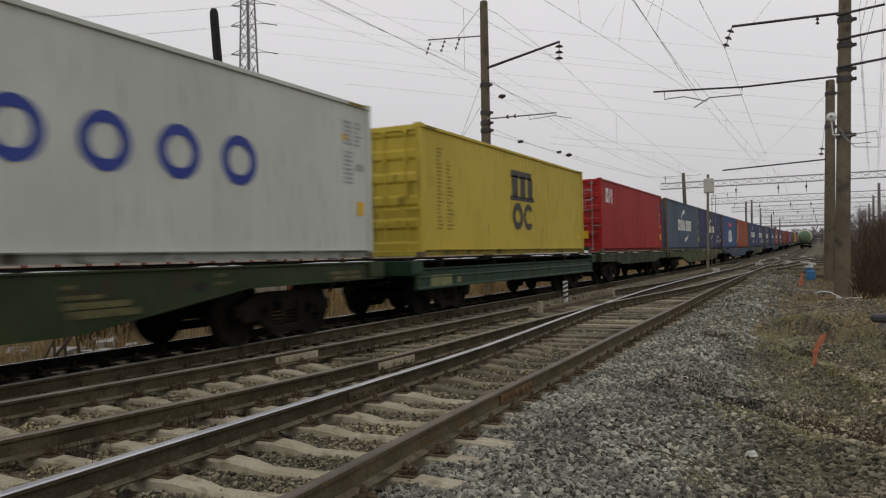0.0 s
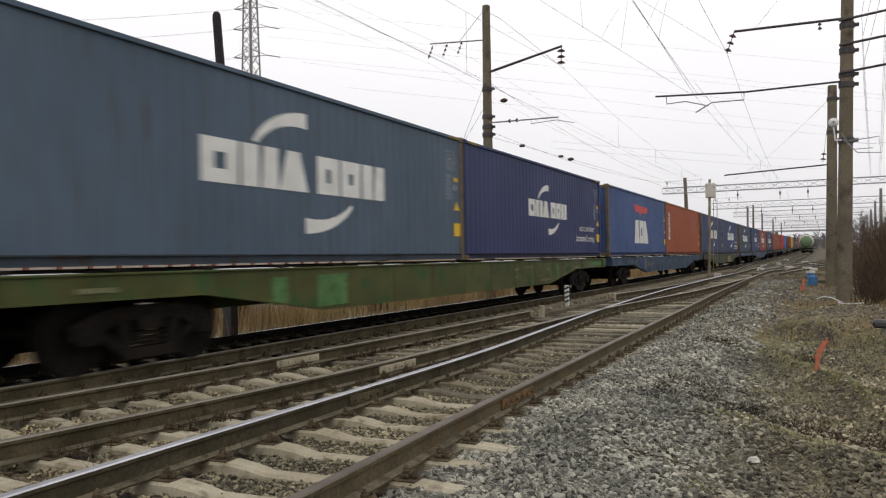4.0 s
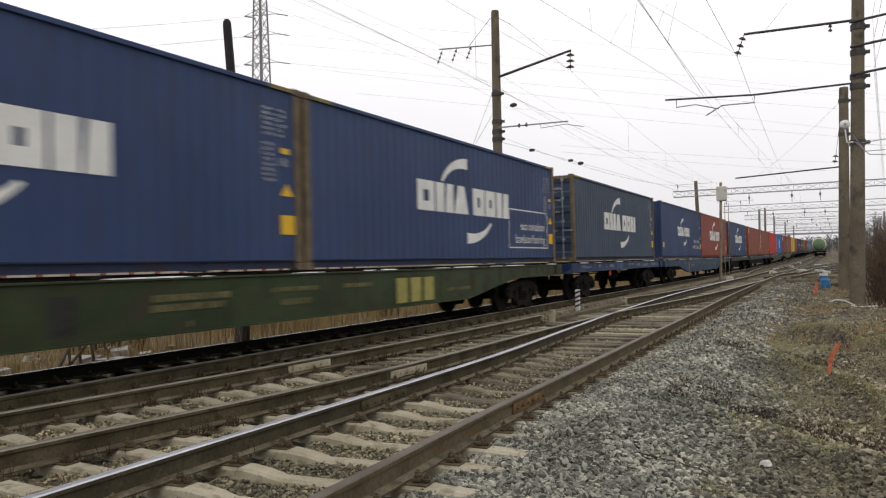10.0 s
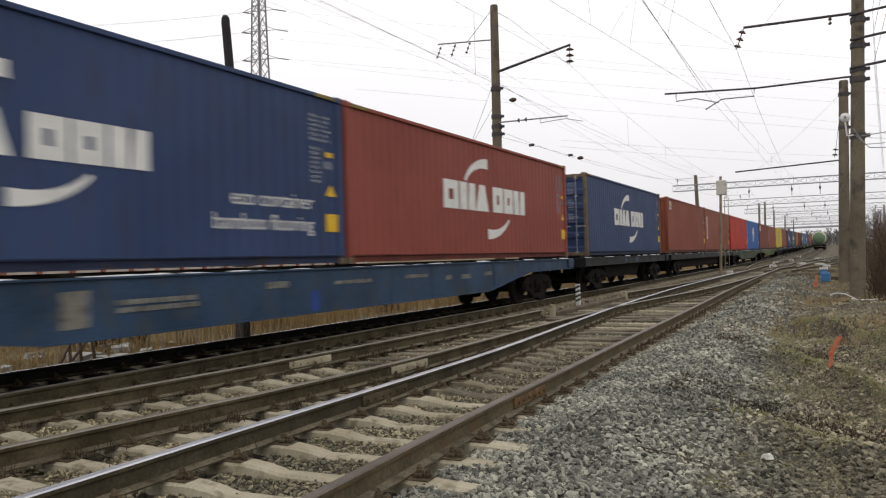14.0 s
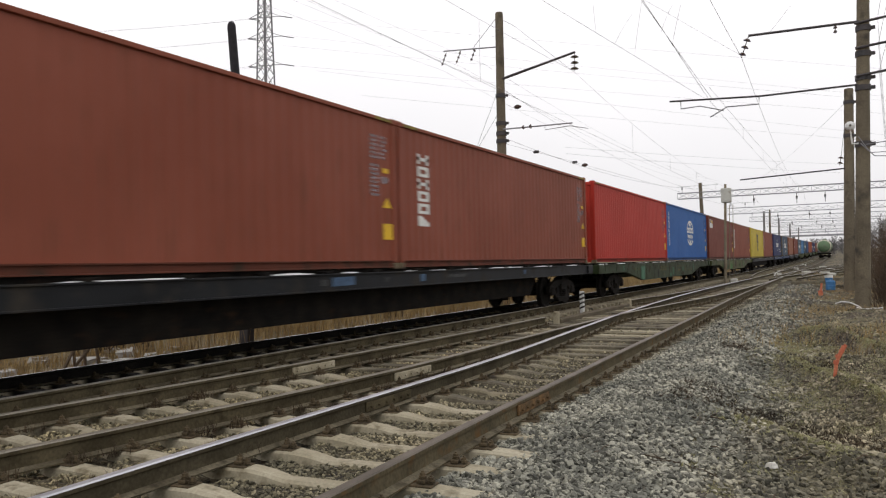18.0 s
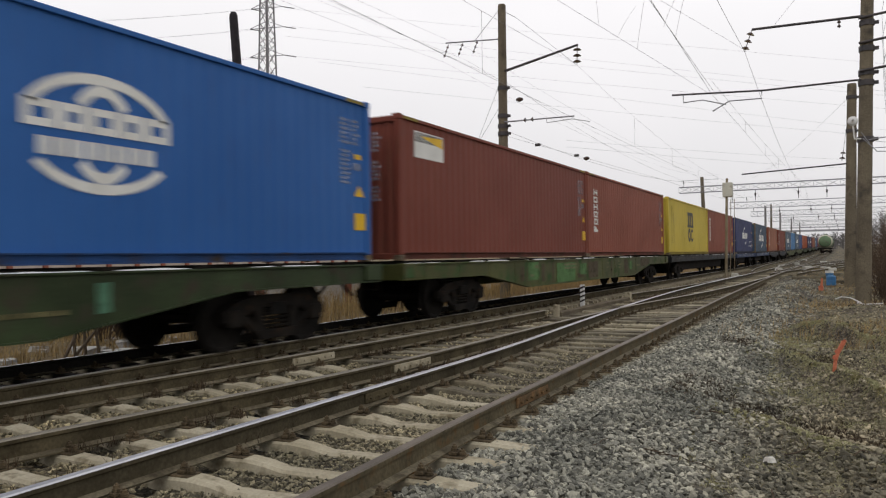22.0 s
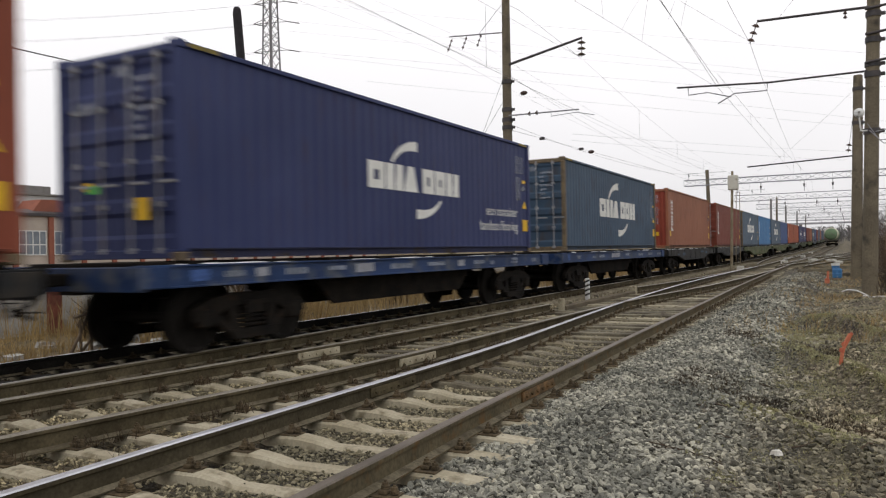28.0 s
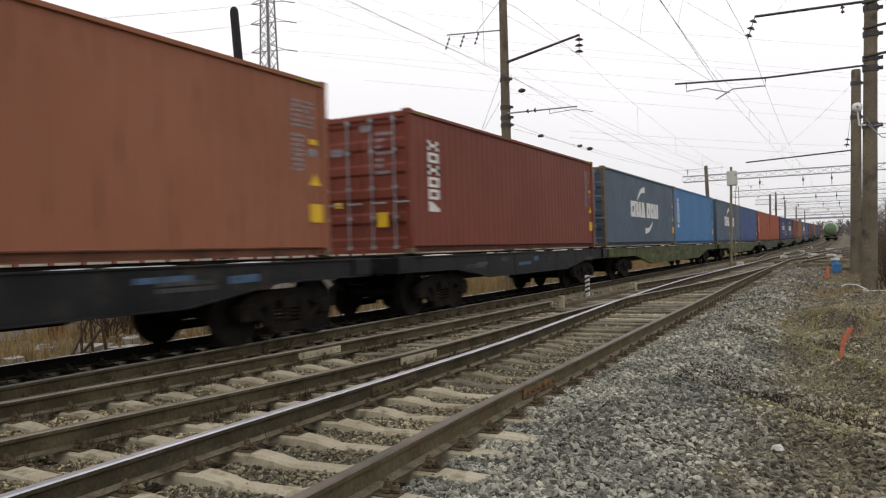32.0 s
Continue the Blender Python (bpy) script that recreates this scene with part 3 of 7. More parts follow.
def sleeper_mesh():
    # pre-stressed beam: raised rail seats, lower waist
    g = G()
    prof = [(-1.40, -0.236, 0.086), (-0.95, -0.214, 0.092), (-0.55, -0.208, 0.092), (-0.40, -0.225, 0.088), (-0.22, -0.262, 0.080), (0.22, -0.262, 0.080), (0.40, -0.225, 0.088), (0.55, -0.208, 0.092), (0.95, -0.214, 0.092), (1.40, -0.236, 0.086)]
    for x, z, h in prof:
        g.v += [(x, -h - 0.025, -0.42), (x, -h, z + 0.0), (x, -h + 0.025, z + 0.02), (x, h - 0.025, z + 0.02), (x, h, z + 0.0), (x, h + 0.025, -0.42)]
    for k in range(len(prof) - 1):
        g.f += [(k * 6 + i, k * 6 + i + 1, k * 6 + i + 7, k * 6 + i + 6) for i in range(5)]
    g.f += [tuple(range(6)), tuple(range(54, 60))]
    return g.mesh("sleeper")


def clip_mesh():
    # base plate, two clamps with bolts on either side of the foot
    g = G()
    g.box((-0.200, -0.07, -0.187), (0.200, 0.07, -0.172), 0.004)
    for s in (-1, 1):
        g.box((s * 0.105 - 0.032, -0.04, -0.17), (s * 0.105 + 0.032, 0.04, -0.140), 0.006)
        # coil washer and nut on each bolt
        for a, z in ((0.108, -0.140), (0.172, -0.166)):
            g.cyl((s * a, 0, z), (s * a, 0, z + 0.054), 0.011, 0.010, 6)
            g.lathe([(0.018, 0.0), (0.031, 0.003), (0.031, 0.009), (0.019, 0.012), (0.030, 0.015), (0.030, 0.021), (0.016, 0.023)], "z", 8, (s * a, 0, z))
            g.cyl((s * a, 0, z + 0.023), (s * a, 0, z + 0.042), 0.022, 0.022, 6)
    return g.mesh("fastening")


def track(name, label, left, right, heads, body=None, body_right=None):
    root = thing(name)
    tagged(root, label, "railway track", kind="structure")
    if left:
        rail(left[0], left[1], left[2], root, heads[0], "steel rail with a %s running surface" % left[3], body)
    if right:
        rail(right[0], right[1], right[2], root, heads[1], "steel rail with a %s running surface" % right[3], body_right)
    return root


SLEEPER, CLIP = sleeper_mesh(), clip_mesh()
rng = random.Random(5)
shiny, dull = "bright worn", "dull brown"
tr_train = track("train_track", "concrete-sleepered track under the train", (lambda y: TRAIN_X - 0.797, -30, 420, shiny), (lambda y: TRAIN_X + 0.797, -30, 420, dull), (M_RAILMIRROR, M_RAILDULL), body=M_RAILBLACK)
tr_old = track("siding_track", "old converging siding with brown rails on concrete sleepers", (RAIL_2, -6, 17.6, dull), (RAIL_3, -6, 56, dull), (M_RAILDULL, M_RAILDULL))
tr_near = track("near_track", "concrete-sleepered track with one bright rail and one rusty rail", (RAIL_4, -8, 52, shiny), (RAIL_5, -8, 300, dull), (M_RAILHEAD, M_RAILRED), body=M_RAILBROWN, body_right=M_RAILTAN)
rail(RAIL_2, 25.6, 300, tr_old, M_RAILDULL, "steel rail that starts again past a missing length")


def oily_shaded_material():
    """Dusty concrete; oily between the rails, with the train's shade painted in."""
    m = mat("sleeper_concrete_oily_shaded", (0.22, 0.19, 0.13), (0.31, 0.27, 0.19), 2.5, 0.9, 0, 0.003, 45, 0.2, (0.06, 0.05, 0.04), 0.08)
    n, l = m.node_tree.nodes, m.node_tree.links
    b = n["Principled BSDF"]
    sep, ab, rg, mx = n.new("ShaderNodeSeparateXYZ"), n.new("ShaderNodeMath"), n.new("ShaderNodeMapRange"), n.new("ShaderNodeMix")
    ab.operation = "ABSOLUTE"
    l.new(n.new("ShaderNodeTexCoord").outputs["Object"], sep.inputs[0])
    l.new(sep.outputs["X"], ab.inputs[0])
    l.new(ab.outputs[0], rg.inputs["Value"])
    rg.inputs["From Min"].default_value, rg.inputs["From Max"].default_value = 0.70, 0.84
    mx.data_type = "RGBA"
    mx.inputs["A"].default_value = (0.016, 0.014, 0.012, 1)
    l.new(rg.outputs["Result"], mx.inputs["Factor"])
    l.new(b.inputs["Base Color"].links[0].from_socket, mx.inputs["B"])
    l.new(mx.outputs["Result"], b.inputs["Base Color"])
    return m


M_OILY_SHADED = oily_shaded_material()


def lay(root, y, x, ang, material, clips, dz=0.0):
    m = Matrix.Translation((x, y, rise(y) + dz)) @ Matrix.Rotation(ang + rng.uniform(-0.012, 0.012), 4, "Z")
    s = part("sleeper", SLEEPER, material, root, at=m)
    for cx in clips:
        part("fastening", CLIP, M_CLIP, s, at=Matrix.Translation((cx, 0, -0.008)))


y = -2.0
while y < 75:
    lay(tr_train, y, TRAIN_X, 0, M_OILY_SHADED, (0.797, -0.797) if y < 32 else (), 0.012)
    y += 0.545
y = -1.0
while y < 17.5:
    a, b = RAIL_2(y), RAIL_3(y)
    if y < 9.3:
        lay(tr_old, y, (a + b) / 2 - 0.02, 0.06, M_CONC, ((b - a) / 2, (a - b) / 2))
    y += 0.545
y = -2.29
while y < 12.2:
    a, b = RAIL_4(y), RAIL_5(y)
    lay(tr_near, y, (a + b) / 2 + 0.03, 0.065, M_CONC if y < 7.4 else (M_TIMBER if rng.random() < 0.6 else M_DIRTC), ((b - a) / 2, (a - b) / 2))
    y += 0.567
# long bearers carry the turnout
BEARER = {}
y = 9.6
while y < 76:
    lo, hi = (RAIL_2(y) if y > 9 else RAIL_4(y)) - 0.55, RAIL_5(y) + 0.30
    if y < 12.2:
        hi = RAIL_3(y) + 0.30
    key = round((hi - lo) * 2) / 2
    if key not in BEARER:
        BEARER[key] = G().box((-key / 2, -0.12, -0.42), (key / 2, 0.12, -0.195), 0.012).mesh("bearer")
    m = Matrix.Translation(((lo + hi) / 2, y, rise(y) + rng.uniform(-0.035, 0.002))) @ Matrix.Rotation(rng.uniform(-0.015, 0.015), 4, "Z")
    t_ob = part("bearer", BEARER[key], M_TIMBER if rng.random() < 0.55 else M_DIRTC if rng.random() < 0.6 else M_CONC, tr_near if y > 12.2 else tr_old, at=m)
    if y < 40:
        for line, ok in ((RAIL_2, y < 17.5 or y > 25.8), (RAIL_3, True), (RAIL_4, y > 12.2), (RAIL_5, y > 12.2)):
            if ok:
                part("fastening", CLIP, M_CLIP, t_ob, at=Matrix.Translation((line(y) - (lo + hi) / 2, 0, -0.01)))
    y += 0.56

# joint bars, bolted across the rail joints
def joint(root, line, y, label, m=M_RAIL):
    g = G()
    for s in (-1, 1):
        g.box((s * 0.024 - 0.013, -0.45, -0.145), (s * 0.024 + 0.013, 0.45, -0.045), 0.006)
        for k in range(6):
            g.cyl((s * 0.036, -0.37 + k * 0.148, -0.095), (s * 0.062, -0.37 + k * 0.148, -0.095), 0.017, 0.017, 6)
    a = math.atan2(line(y + 0.5) - line(y - 0.5), 1.0)
    part("joint_bar", g, m, root, label, at=Matrix.Translation((line(y), y, 0)) @ Matrix.Rotation(-a, 4, "Z"))


joint(tr_near, RAIL_4, 6.86, "rusty bolted joint bar")
joint(tr_old, RAIL_2, 8.75, "pale dusty joint bar", M_CONC)
joint(tr_old, RAIL_3, 8.75, "pale dusty joint bar", M_CONC)
joint(tr_near, RAIL_5, 7.25, "orange-rusted joint bar", M_ORUST)

# further tracks of the yard
YARD = [
    ("yard_track", curve([(58, -3.5), (81, -2.7), (109, 0.0), (150, 5.0), (300, 24.0)]), 60, 300),
    ("yard_track", curve([(54, -4.75), (66, -5.6), (85, -6.35), (103, -6.3), (150, -6.1), (300, -5.2)]), 58, 300),
    ("yard_track", curve([(46, -3.9), (60, -2.6), (75, -0.6), (90, 1.9), (120, 8), (300, 50)]), 52, 220),
    ("yard_track", curve([(80, -2.6), (120, 2.0), (160, 5.0), (300, 12.0)]), 84, 300),
]
for nm, line, a, b in YARD:
    root = thing(nm)
    tagged(root, "distant yard track curving off through the points", "railway track", "yard tracks", "structure")
    rail(lambda q, line=line: line(q) - 0.78, a, b, root, M_RAILDULL, "")
    rail(lambda q, line=line: line(q) + 0.78, a, b, root, M_RAILDULL, "")
    beds, y = G(), a + 3.0
    while y < 170:
        x, z = line(y), rise(y)
        beds.box((x - 1.3, y - 0.12, z - 0.30), (x + 1.3, y + 0.12, z - 0.165))
        y += 0.62
    part("sleepers", beds.mesh("sleepers", False, False), M_DIRTC, root)["kind"] = "stuff"

# ---- the container train ----
CL, CW, CH = 12.192, 2.438, 2.896
FLOOR_Z = 1.274
SPEED = 9.69
HX = CW / 2
MESH = {}


def once(key, maker):
    if key not in MESH:
        MESH[key] = maker()
    return MESH[key]


def corrugated(span, z0, z1, x, pitch=0.278, depth=0.013, axis="y"):
    """A wall of trapezoid ribs, span from - to +; outer crests at x."""
    g, prof = G(), []
    s = -span
    while s < span - 0.02:
        for a, d in ((0.0, 0), (0.26, 0), (0.5, 1), (0.76, 1)):
            if s + a * pitch <= span:
                prof.append((s + a * pitch, x - depth * d))
        s += pitch
    prof.append((span, x))
    for a, d in prof:
        g.v += [(d, a, z0), (d, a, z1)] if axis == "y" else [(a, d, z0), (a, d, z1)]
    g.f = [(2 * i, 2 * i + 2, 2 * i + 3, 2 * i + 1) for i in range(len(prof) - 1)]
    return g


def door_leaf():
    g = G()
    prof = [(0.15, 0.0)]
    for k in range(5):
        z = 0.30 + k * 0.50
        prof += [(z, 0.0), (z + 0.06, 0.035), (z + 0.30, 0.035), (z + 0.36, 0.0)]
    prof.append((2.78, 0.0))
    for z, q in prof:
        g.v += [(0.02, q, z), (1.12, q, z)]
    g.f = [(2 * i, 2 * i + 1, 2 * i + 3, 2 * i + 2) for i in range(len(prof) - 1)]
    return g.mesh("door")


def lock_bar():
    g = G().cyl((0, -0.045, 0.10), (0, -0.045, 2.80), 0.018, 0.018, 8)
    for z in (0.14, 0.75, 1.35, 2.1, 2.72):
        g.box((-0.05, -0.06, z - 0.035), (0.05, 0.0, z + 0.035), 0.006)
    g.box((-0.02, -0.075, 1.02), (0.34, -0.05, 1.06), 0.006)
    return g.mesh("locking_bar")


def casting():
    return G().box((-0.089, -0.081, -0.059), (0.089, 0.081, 0.059), 0.012).mesh("corner_casting")


def flat(polys, x):
    g = G()
    for p in polys:
        g.add([(x, a, z) for a, z in p], [tuple(range(len(p)))])
    return g


def rect(a, z, w, h):
    return [(a, z), (a + w, z), (a + w, z + h), (a, z + h)]


def arc(cy, cz, ry, rz, w0, w1, a0, a1, n=14):
    out = []
    for i in range(n):
        s, t = [a0 + (a1 - a0) * k / n for k in (i, i + 1)]
        u, v = [w0 + (w1 - w0) * k / n for k in (i, i + 1)]
        s, t = radians(s), radians(t)
        out.append([(cy + ry * math.cos(s), cz + rz * math.sin(s)), (cy + ry * math.cos(t), cz + rz * math.sin(t)),
                    (cy + (ry - v) * math.cos(t), cz + (rz - v) * math.sin(t)), (cy + (ry - u) * math.cos(s), cz + (rz - u) * math.sin(s))])
    return out


def hollow(a, z, w, h, bw, bh):
    """A block with a rectangular hole."""
    return [rect(a, z, bw, h), rect(a + w - bw, z, bw, h), rect(a + bw, z, w - 2 * bw, bh), rect(a + bw, z + h - bh, w - 2 * bw, bh)]


def text_mesh(lines, size, gap):
    g = G()
    for k, s in enumerate(lines):
        cu = bpy.data.curves.new("wording", "FONT")
        cu.body, cu.size, cu.align_x = s, size, "RIGHT"
        ob = bpy.data.objects.new("wording", cu)
        scene.collection.objects.link(ob)
        me = bpy.data.meshes.new_from_object(ob.evaluated_get(bpy.context.evaluated_depsgraph_get()))
        # written along +y, up z, on the side wall
        g.add([(0, v.co.x, v.co.y - k * gap) for v in me.vertices], [tuple(p.vertices) for p in me.polygons])
        bpy.data.objects.remove(ob)
        bpy.data.meshes.remove(me)
        bpy.data.curves.remove(cu)
    return g.mesh("wording", False, False)


DX = HX - 0.031
M_HAZ = mat("faded_hazard_yellow", (0.26, 0.19, 0.03), (0.12, 0.10, 0.04), 9, 0.7, 0, 0, 50, 0.3)


def emblem_ring_row():
    ps = []
    for k in range(5):
        ps.append(arc(-6.096 + 3.55 + k * 1.165 + 0.36, 1.50, 0.38, 0.37, 0.15, 0.15, 0, 360, 24))
    return ps


def emblem_arcs_and_blocks():
    o = -6.096
    ps = [arc(o + 6.20, 1.50, 1.50, 0.98, 0.10, 0.26, 157, 92), arc(o + 6.10, 1.50, 1.62, 1.00, 0.08, 0.26, -30, -90)]
    x = o + 3.75
    for w, kind in ((0.80, 1), (0.84, 0), (0.74, 2), (0.22, 3), (0.70, 1), (0.66, 4), (0.78, 0)):
        if kind == 1:
            ps.append(hollow(x, 1.18, w * 0.94, 0.64, 0.26, 0.20))
        elif kind == 4:
            ps.append(hollow(x, 1.18, w * 0.93, 0.64, 0.24, 0.22))
        elif kind == 0:
            ps.append([rect(x, 1.18, w * 0.46, 0.64), [(x + w * 0.52, 1.18), (x + w, 1.18), (x + w, 1.82), (x + w * 0.60, 1.82)]])
        elif kind == 2:
            ps.append([[(x, 1.18), (x + w, 1.18), (x + w * 0.72, 1.82), (x + w * 0.28, 1.82)]])
        x += w + 0.02
    return ps


def emblem_comb_and_rings():
    o = -6.096 + 5.30
    ps = [[rect(o + k * 0.60 + 0.09, 1.60, 0.42, 0.62) for k in range(3)] + [rect(o + 0.0, 2.16, 1.62, 0.20), rect(o - 0.08, 1.52, 1.90, 0.12)]]
    ps += [arc(o + 0.48, 1.08, 0.40, 0.38, 0.20, 0.20, 0, 360, 20), arc(o + 1.34, 1.08, 0.40, 0.38, 0.17, 0.17, 40, 320, 18)]
    return ps


def emblem_blocks_cai():
    o = -6.096 + 0.78
    return [hollow(o, 1.98, 0.42, 0.56, 0.15, 0.15), [[(o + 0.46, 1.98), (o + 0.62, 1.98), (o + 0.82, 2.54), (o + 0.66, 2.54)]], [rect(o + 0.88, 1.98, 0.14, 0.56)]]


def emblem_white_blocks():
    o = -6.096 + 4.68
    a = [(o, 0.58), (o + 1.0, 0.58), (o + 0.86, 1.64), (o + 0.22, 1.64)]
    return [[a], hollow(o + 1.06, 0.58, 0.86, 1.06, 0.30, 0.36), [[(o + 1.98, 0.58), (o + 2.90, 0.58), (o + 2.86, 0.86), (o + 2.40, 1.64), (o + 1.98, 1.64)]]]


def emblem_flag():
    o = -6.096 + 4.65
    return [[[(o, 2.34), (o + 0.3, 2.02), (o + 1.1, 2.00), (o + 1.3, 1.86), (o + 1.6, 2.00), (o + 2.8, 2.02), (o + 2.95, 2.28)]]]


def emblem_globe():
    cy = -6.096 + 6.56
    ps = [arc(cy, 1.54, 1.08, 0.70, 0.12, 0.12, 25, 155, 18), arc(cy, 1.54, 1.08, 0.70, 0.12, 0.12, 215, 325, 18)]
    ps += [arc(cy, 1.54, 0.45, 0.58, 0.13, 0.13, 38, 142, 10), arc(cy, 1.54, 0.45, 0.58, 0.13, 0.13, 222, 318, 10)]
    x = cy - 1.01
    for w in (0.42, 0.36, 0.40, 0.34, 0.40):
        ps.append(hollow(x, 1.54, w, 0.30, 0.11, 0.09))
        x += w + 0.02
    ps += [[rect(cy - 0.82 + k * 0.20, 1.24, 0.15, 0.2)] for k in range(8)]
    return ps


def marks_column():
    # rows of small print near the far end of the side
    r, ps = random.Random(3), []
    o = -6.096 + 11.28
    for k in range(15):
        z = 2.46 - k * 0.078
        if k != 6:
            ps.append(rect(o, z, r.uniform(0.24, 0.32), 0.05))
        if k < 6:
            ps.append(rect(o + 0.36, z, r.uniform(0.12, 0.26), 0.05))
    ps.append(rect(o + 0.38, 1.62, 0.26, 0.13))
    return flat(ps, DX)


def marks_vertical():
    r, ps = random.Random(4), []
    o = -6.096 + 0.78
    for k in range(6):
        z = 2.14 - k * 0.255
        if k in (0, 2):
            ps += [rect(o, z + 0.07, 0.46, 0.07), rect(o, z, 0.10, 0.21), rect(o + 0.36, z, 0.10, 0.21)]
        elif k == 5:
            ps += [[(o, z), (o + 0.46, z), (o + 0.46, z + 0.06), (o + 0.12, z + 0.21), (o, z + 0.21)]]
        else:
            ps += hollow(o, z, 0.46, 0.21, 0.11, 0.06)
    return flat(ps, DX)


def marks_squares():
    r, ps = random.Random(14), []
    for k in range(8):
        ps += hollow(-6.096 + 0.52, 2.30 - k * 0.215, r.uniform(0.20, 0.25), 0.15, 0.06, 0.04)
    return flat(ps, DX)


def marks_dark():
    r, ps = random.Random(6), []
    for k in range(22):
        z = 2.40 - k * 0.085
        ps.append(rect(-6.096 + 0.80, z, r.uniform(0.10, 0.30), 0.045))
        if k > 2:
            ps.append(rect(-6.096 + 1.28, z, r.uniform(0.10, 0.34), 0.045))
    return flat(ps, DX)


def stickers():
    o = -6.096 + 11.70
    return flat([rect(o, 0.56, 0.34, 0.30), rect(o + 0.02, 1.82, 0.2, 0.09), [(o, 1.16), (o + 0.3, 1.16), (o + 0.15, 1.36)]], DX)


def end_marks():
    # print on the near end wall
    r, ps = random.Random(8), []
    for k in range(17):
        z = 2.50 - k * 0.082
        if k not in (5, 6, 12):
            ps.append((0.56, z, r.uniform(0.17, 0.24)))
    g = G()
    for a, z, w in ps:
        g.add([(a, -6.102, z), (a + w, -6.102, z), (a + w, -6.102, z + 0.055), (a, -6.102, z + 0.055)], [(0, 1, 2, 3)])
    return g


def side_sticker():
    return flat([rect(-6.096 + 0.42, 0.60, 0.30, 0.26)], DX)


def near_stickers():
    # yellow stickers low on the near end wall and on the side beside it
    g = side_sticker()
    for a, z, w, h in ((0.50, 0.62, 0.26, 0.18), (-0.10, 0.60, 0.22, 0.24)):
        g.add([(a, -6.103, z), (a + w, -6.103, z), (a + w, -6.103, z + h), (a, -6.103, z + h)], [(0, 1, 2, 3)])
    return g


def high_sticker():
    a, z = -0.30, 1.78
    return G().add([(a, -6.103, z), (a + 0.28, -6.103, z), (a + 0.24, -6.103, z + 0.16), (a + 0.06, -6.103, z + 0.16)], [(0, 1, 2, 3)])


def door_stickers():
    # white and yellow stickers on the door leaves
    r, g = random.Random(21), G()
    for a, z, w, h in ((0.42, 0.55, 0.26, 0.30), (-0.62, 0.98, 0.18, 0.12)):
        g.add([(a, -6.115, z), (a + w, -6.115, z), (a + w, -6.115, z + h), (a, -6.115, z + h)], [(0, 1, 2, 3)])
    return g


def door_print():
    r, g = random.Random(22), G()
    for k in range(7):
        a, z = 0.42, 2.40 - k * 0.13
        w = r.uniform(0.16, 0.42)
        g.add([(a, -6.115, z), (a + w, -6.115, z), (a + w, -6.115, z + 0.07), (a, -6.115, z + 0.07)], [(0, 1, 2, 3)])
    for a, z, w, h in ((-0.70, 2.05, 0.34, 0.16), (0.05, 2.50, 0.3, 0.14)):
        g.add([(a, -6.115, z), (a + w, -6.115, z), (a + w, -6.115, z + h), (a, -6.115, z + h)], [(0, 1, 2, 3)])
    return g


def small_arcs():
    c = -6.096 + 6.30
    out = []
    for piece in emblem_arcs_and_blocks():
        out.append([[(c + (a - c) * 0.74, 1.50 + (z - 1.50) * 0.78) for a, z in q] for q in piece])
    return out


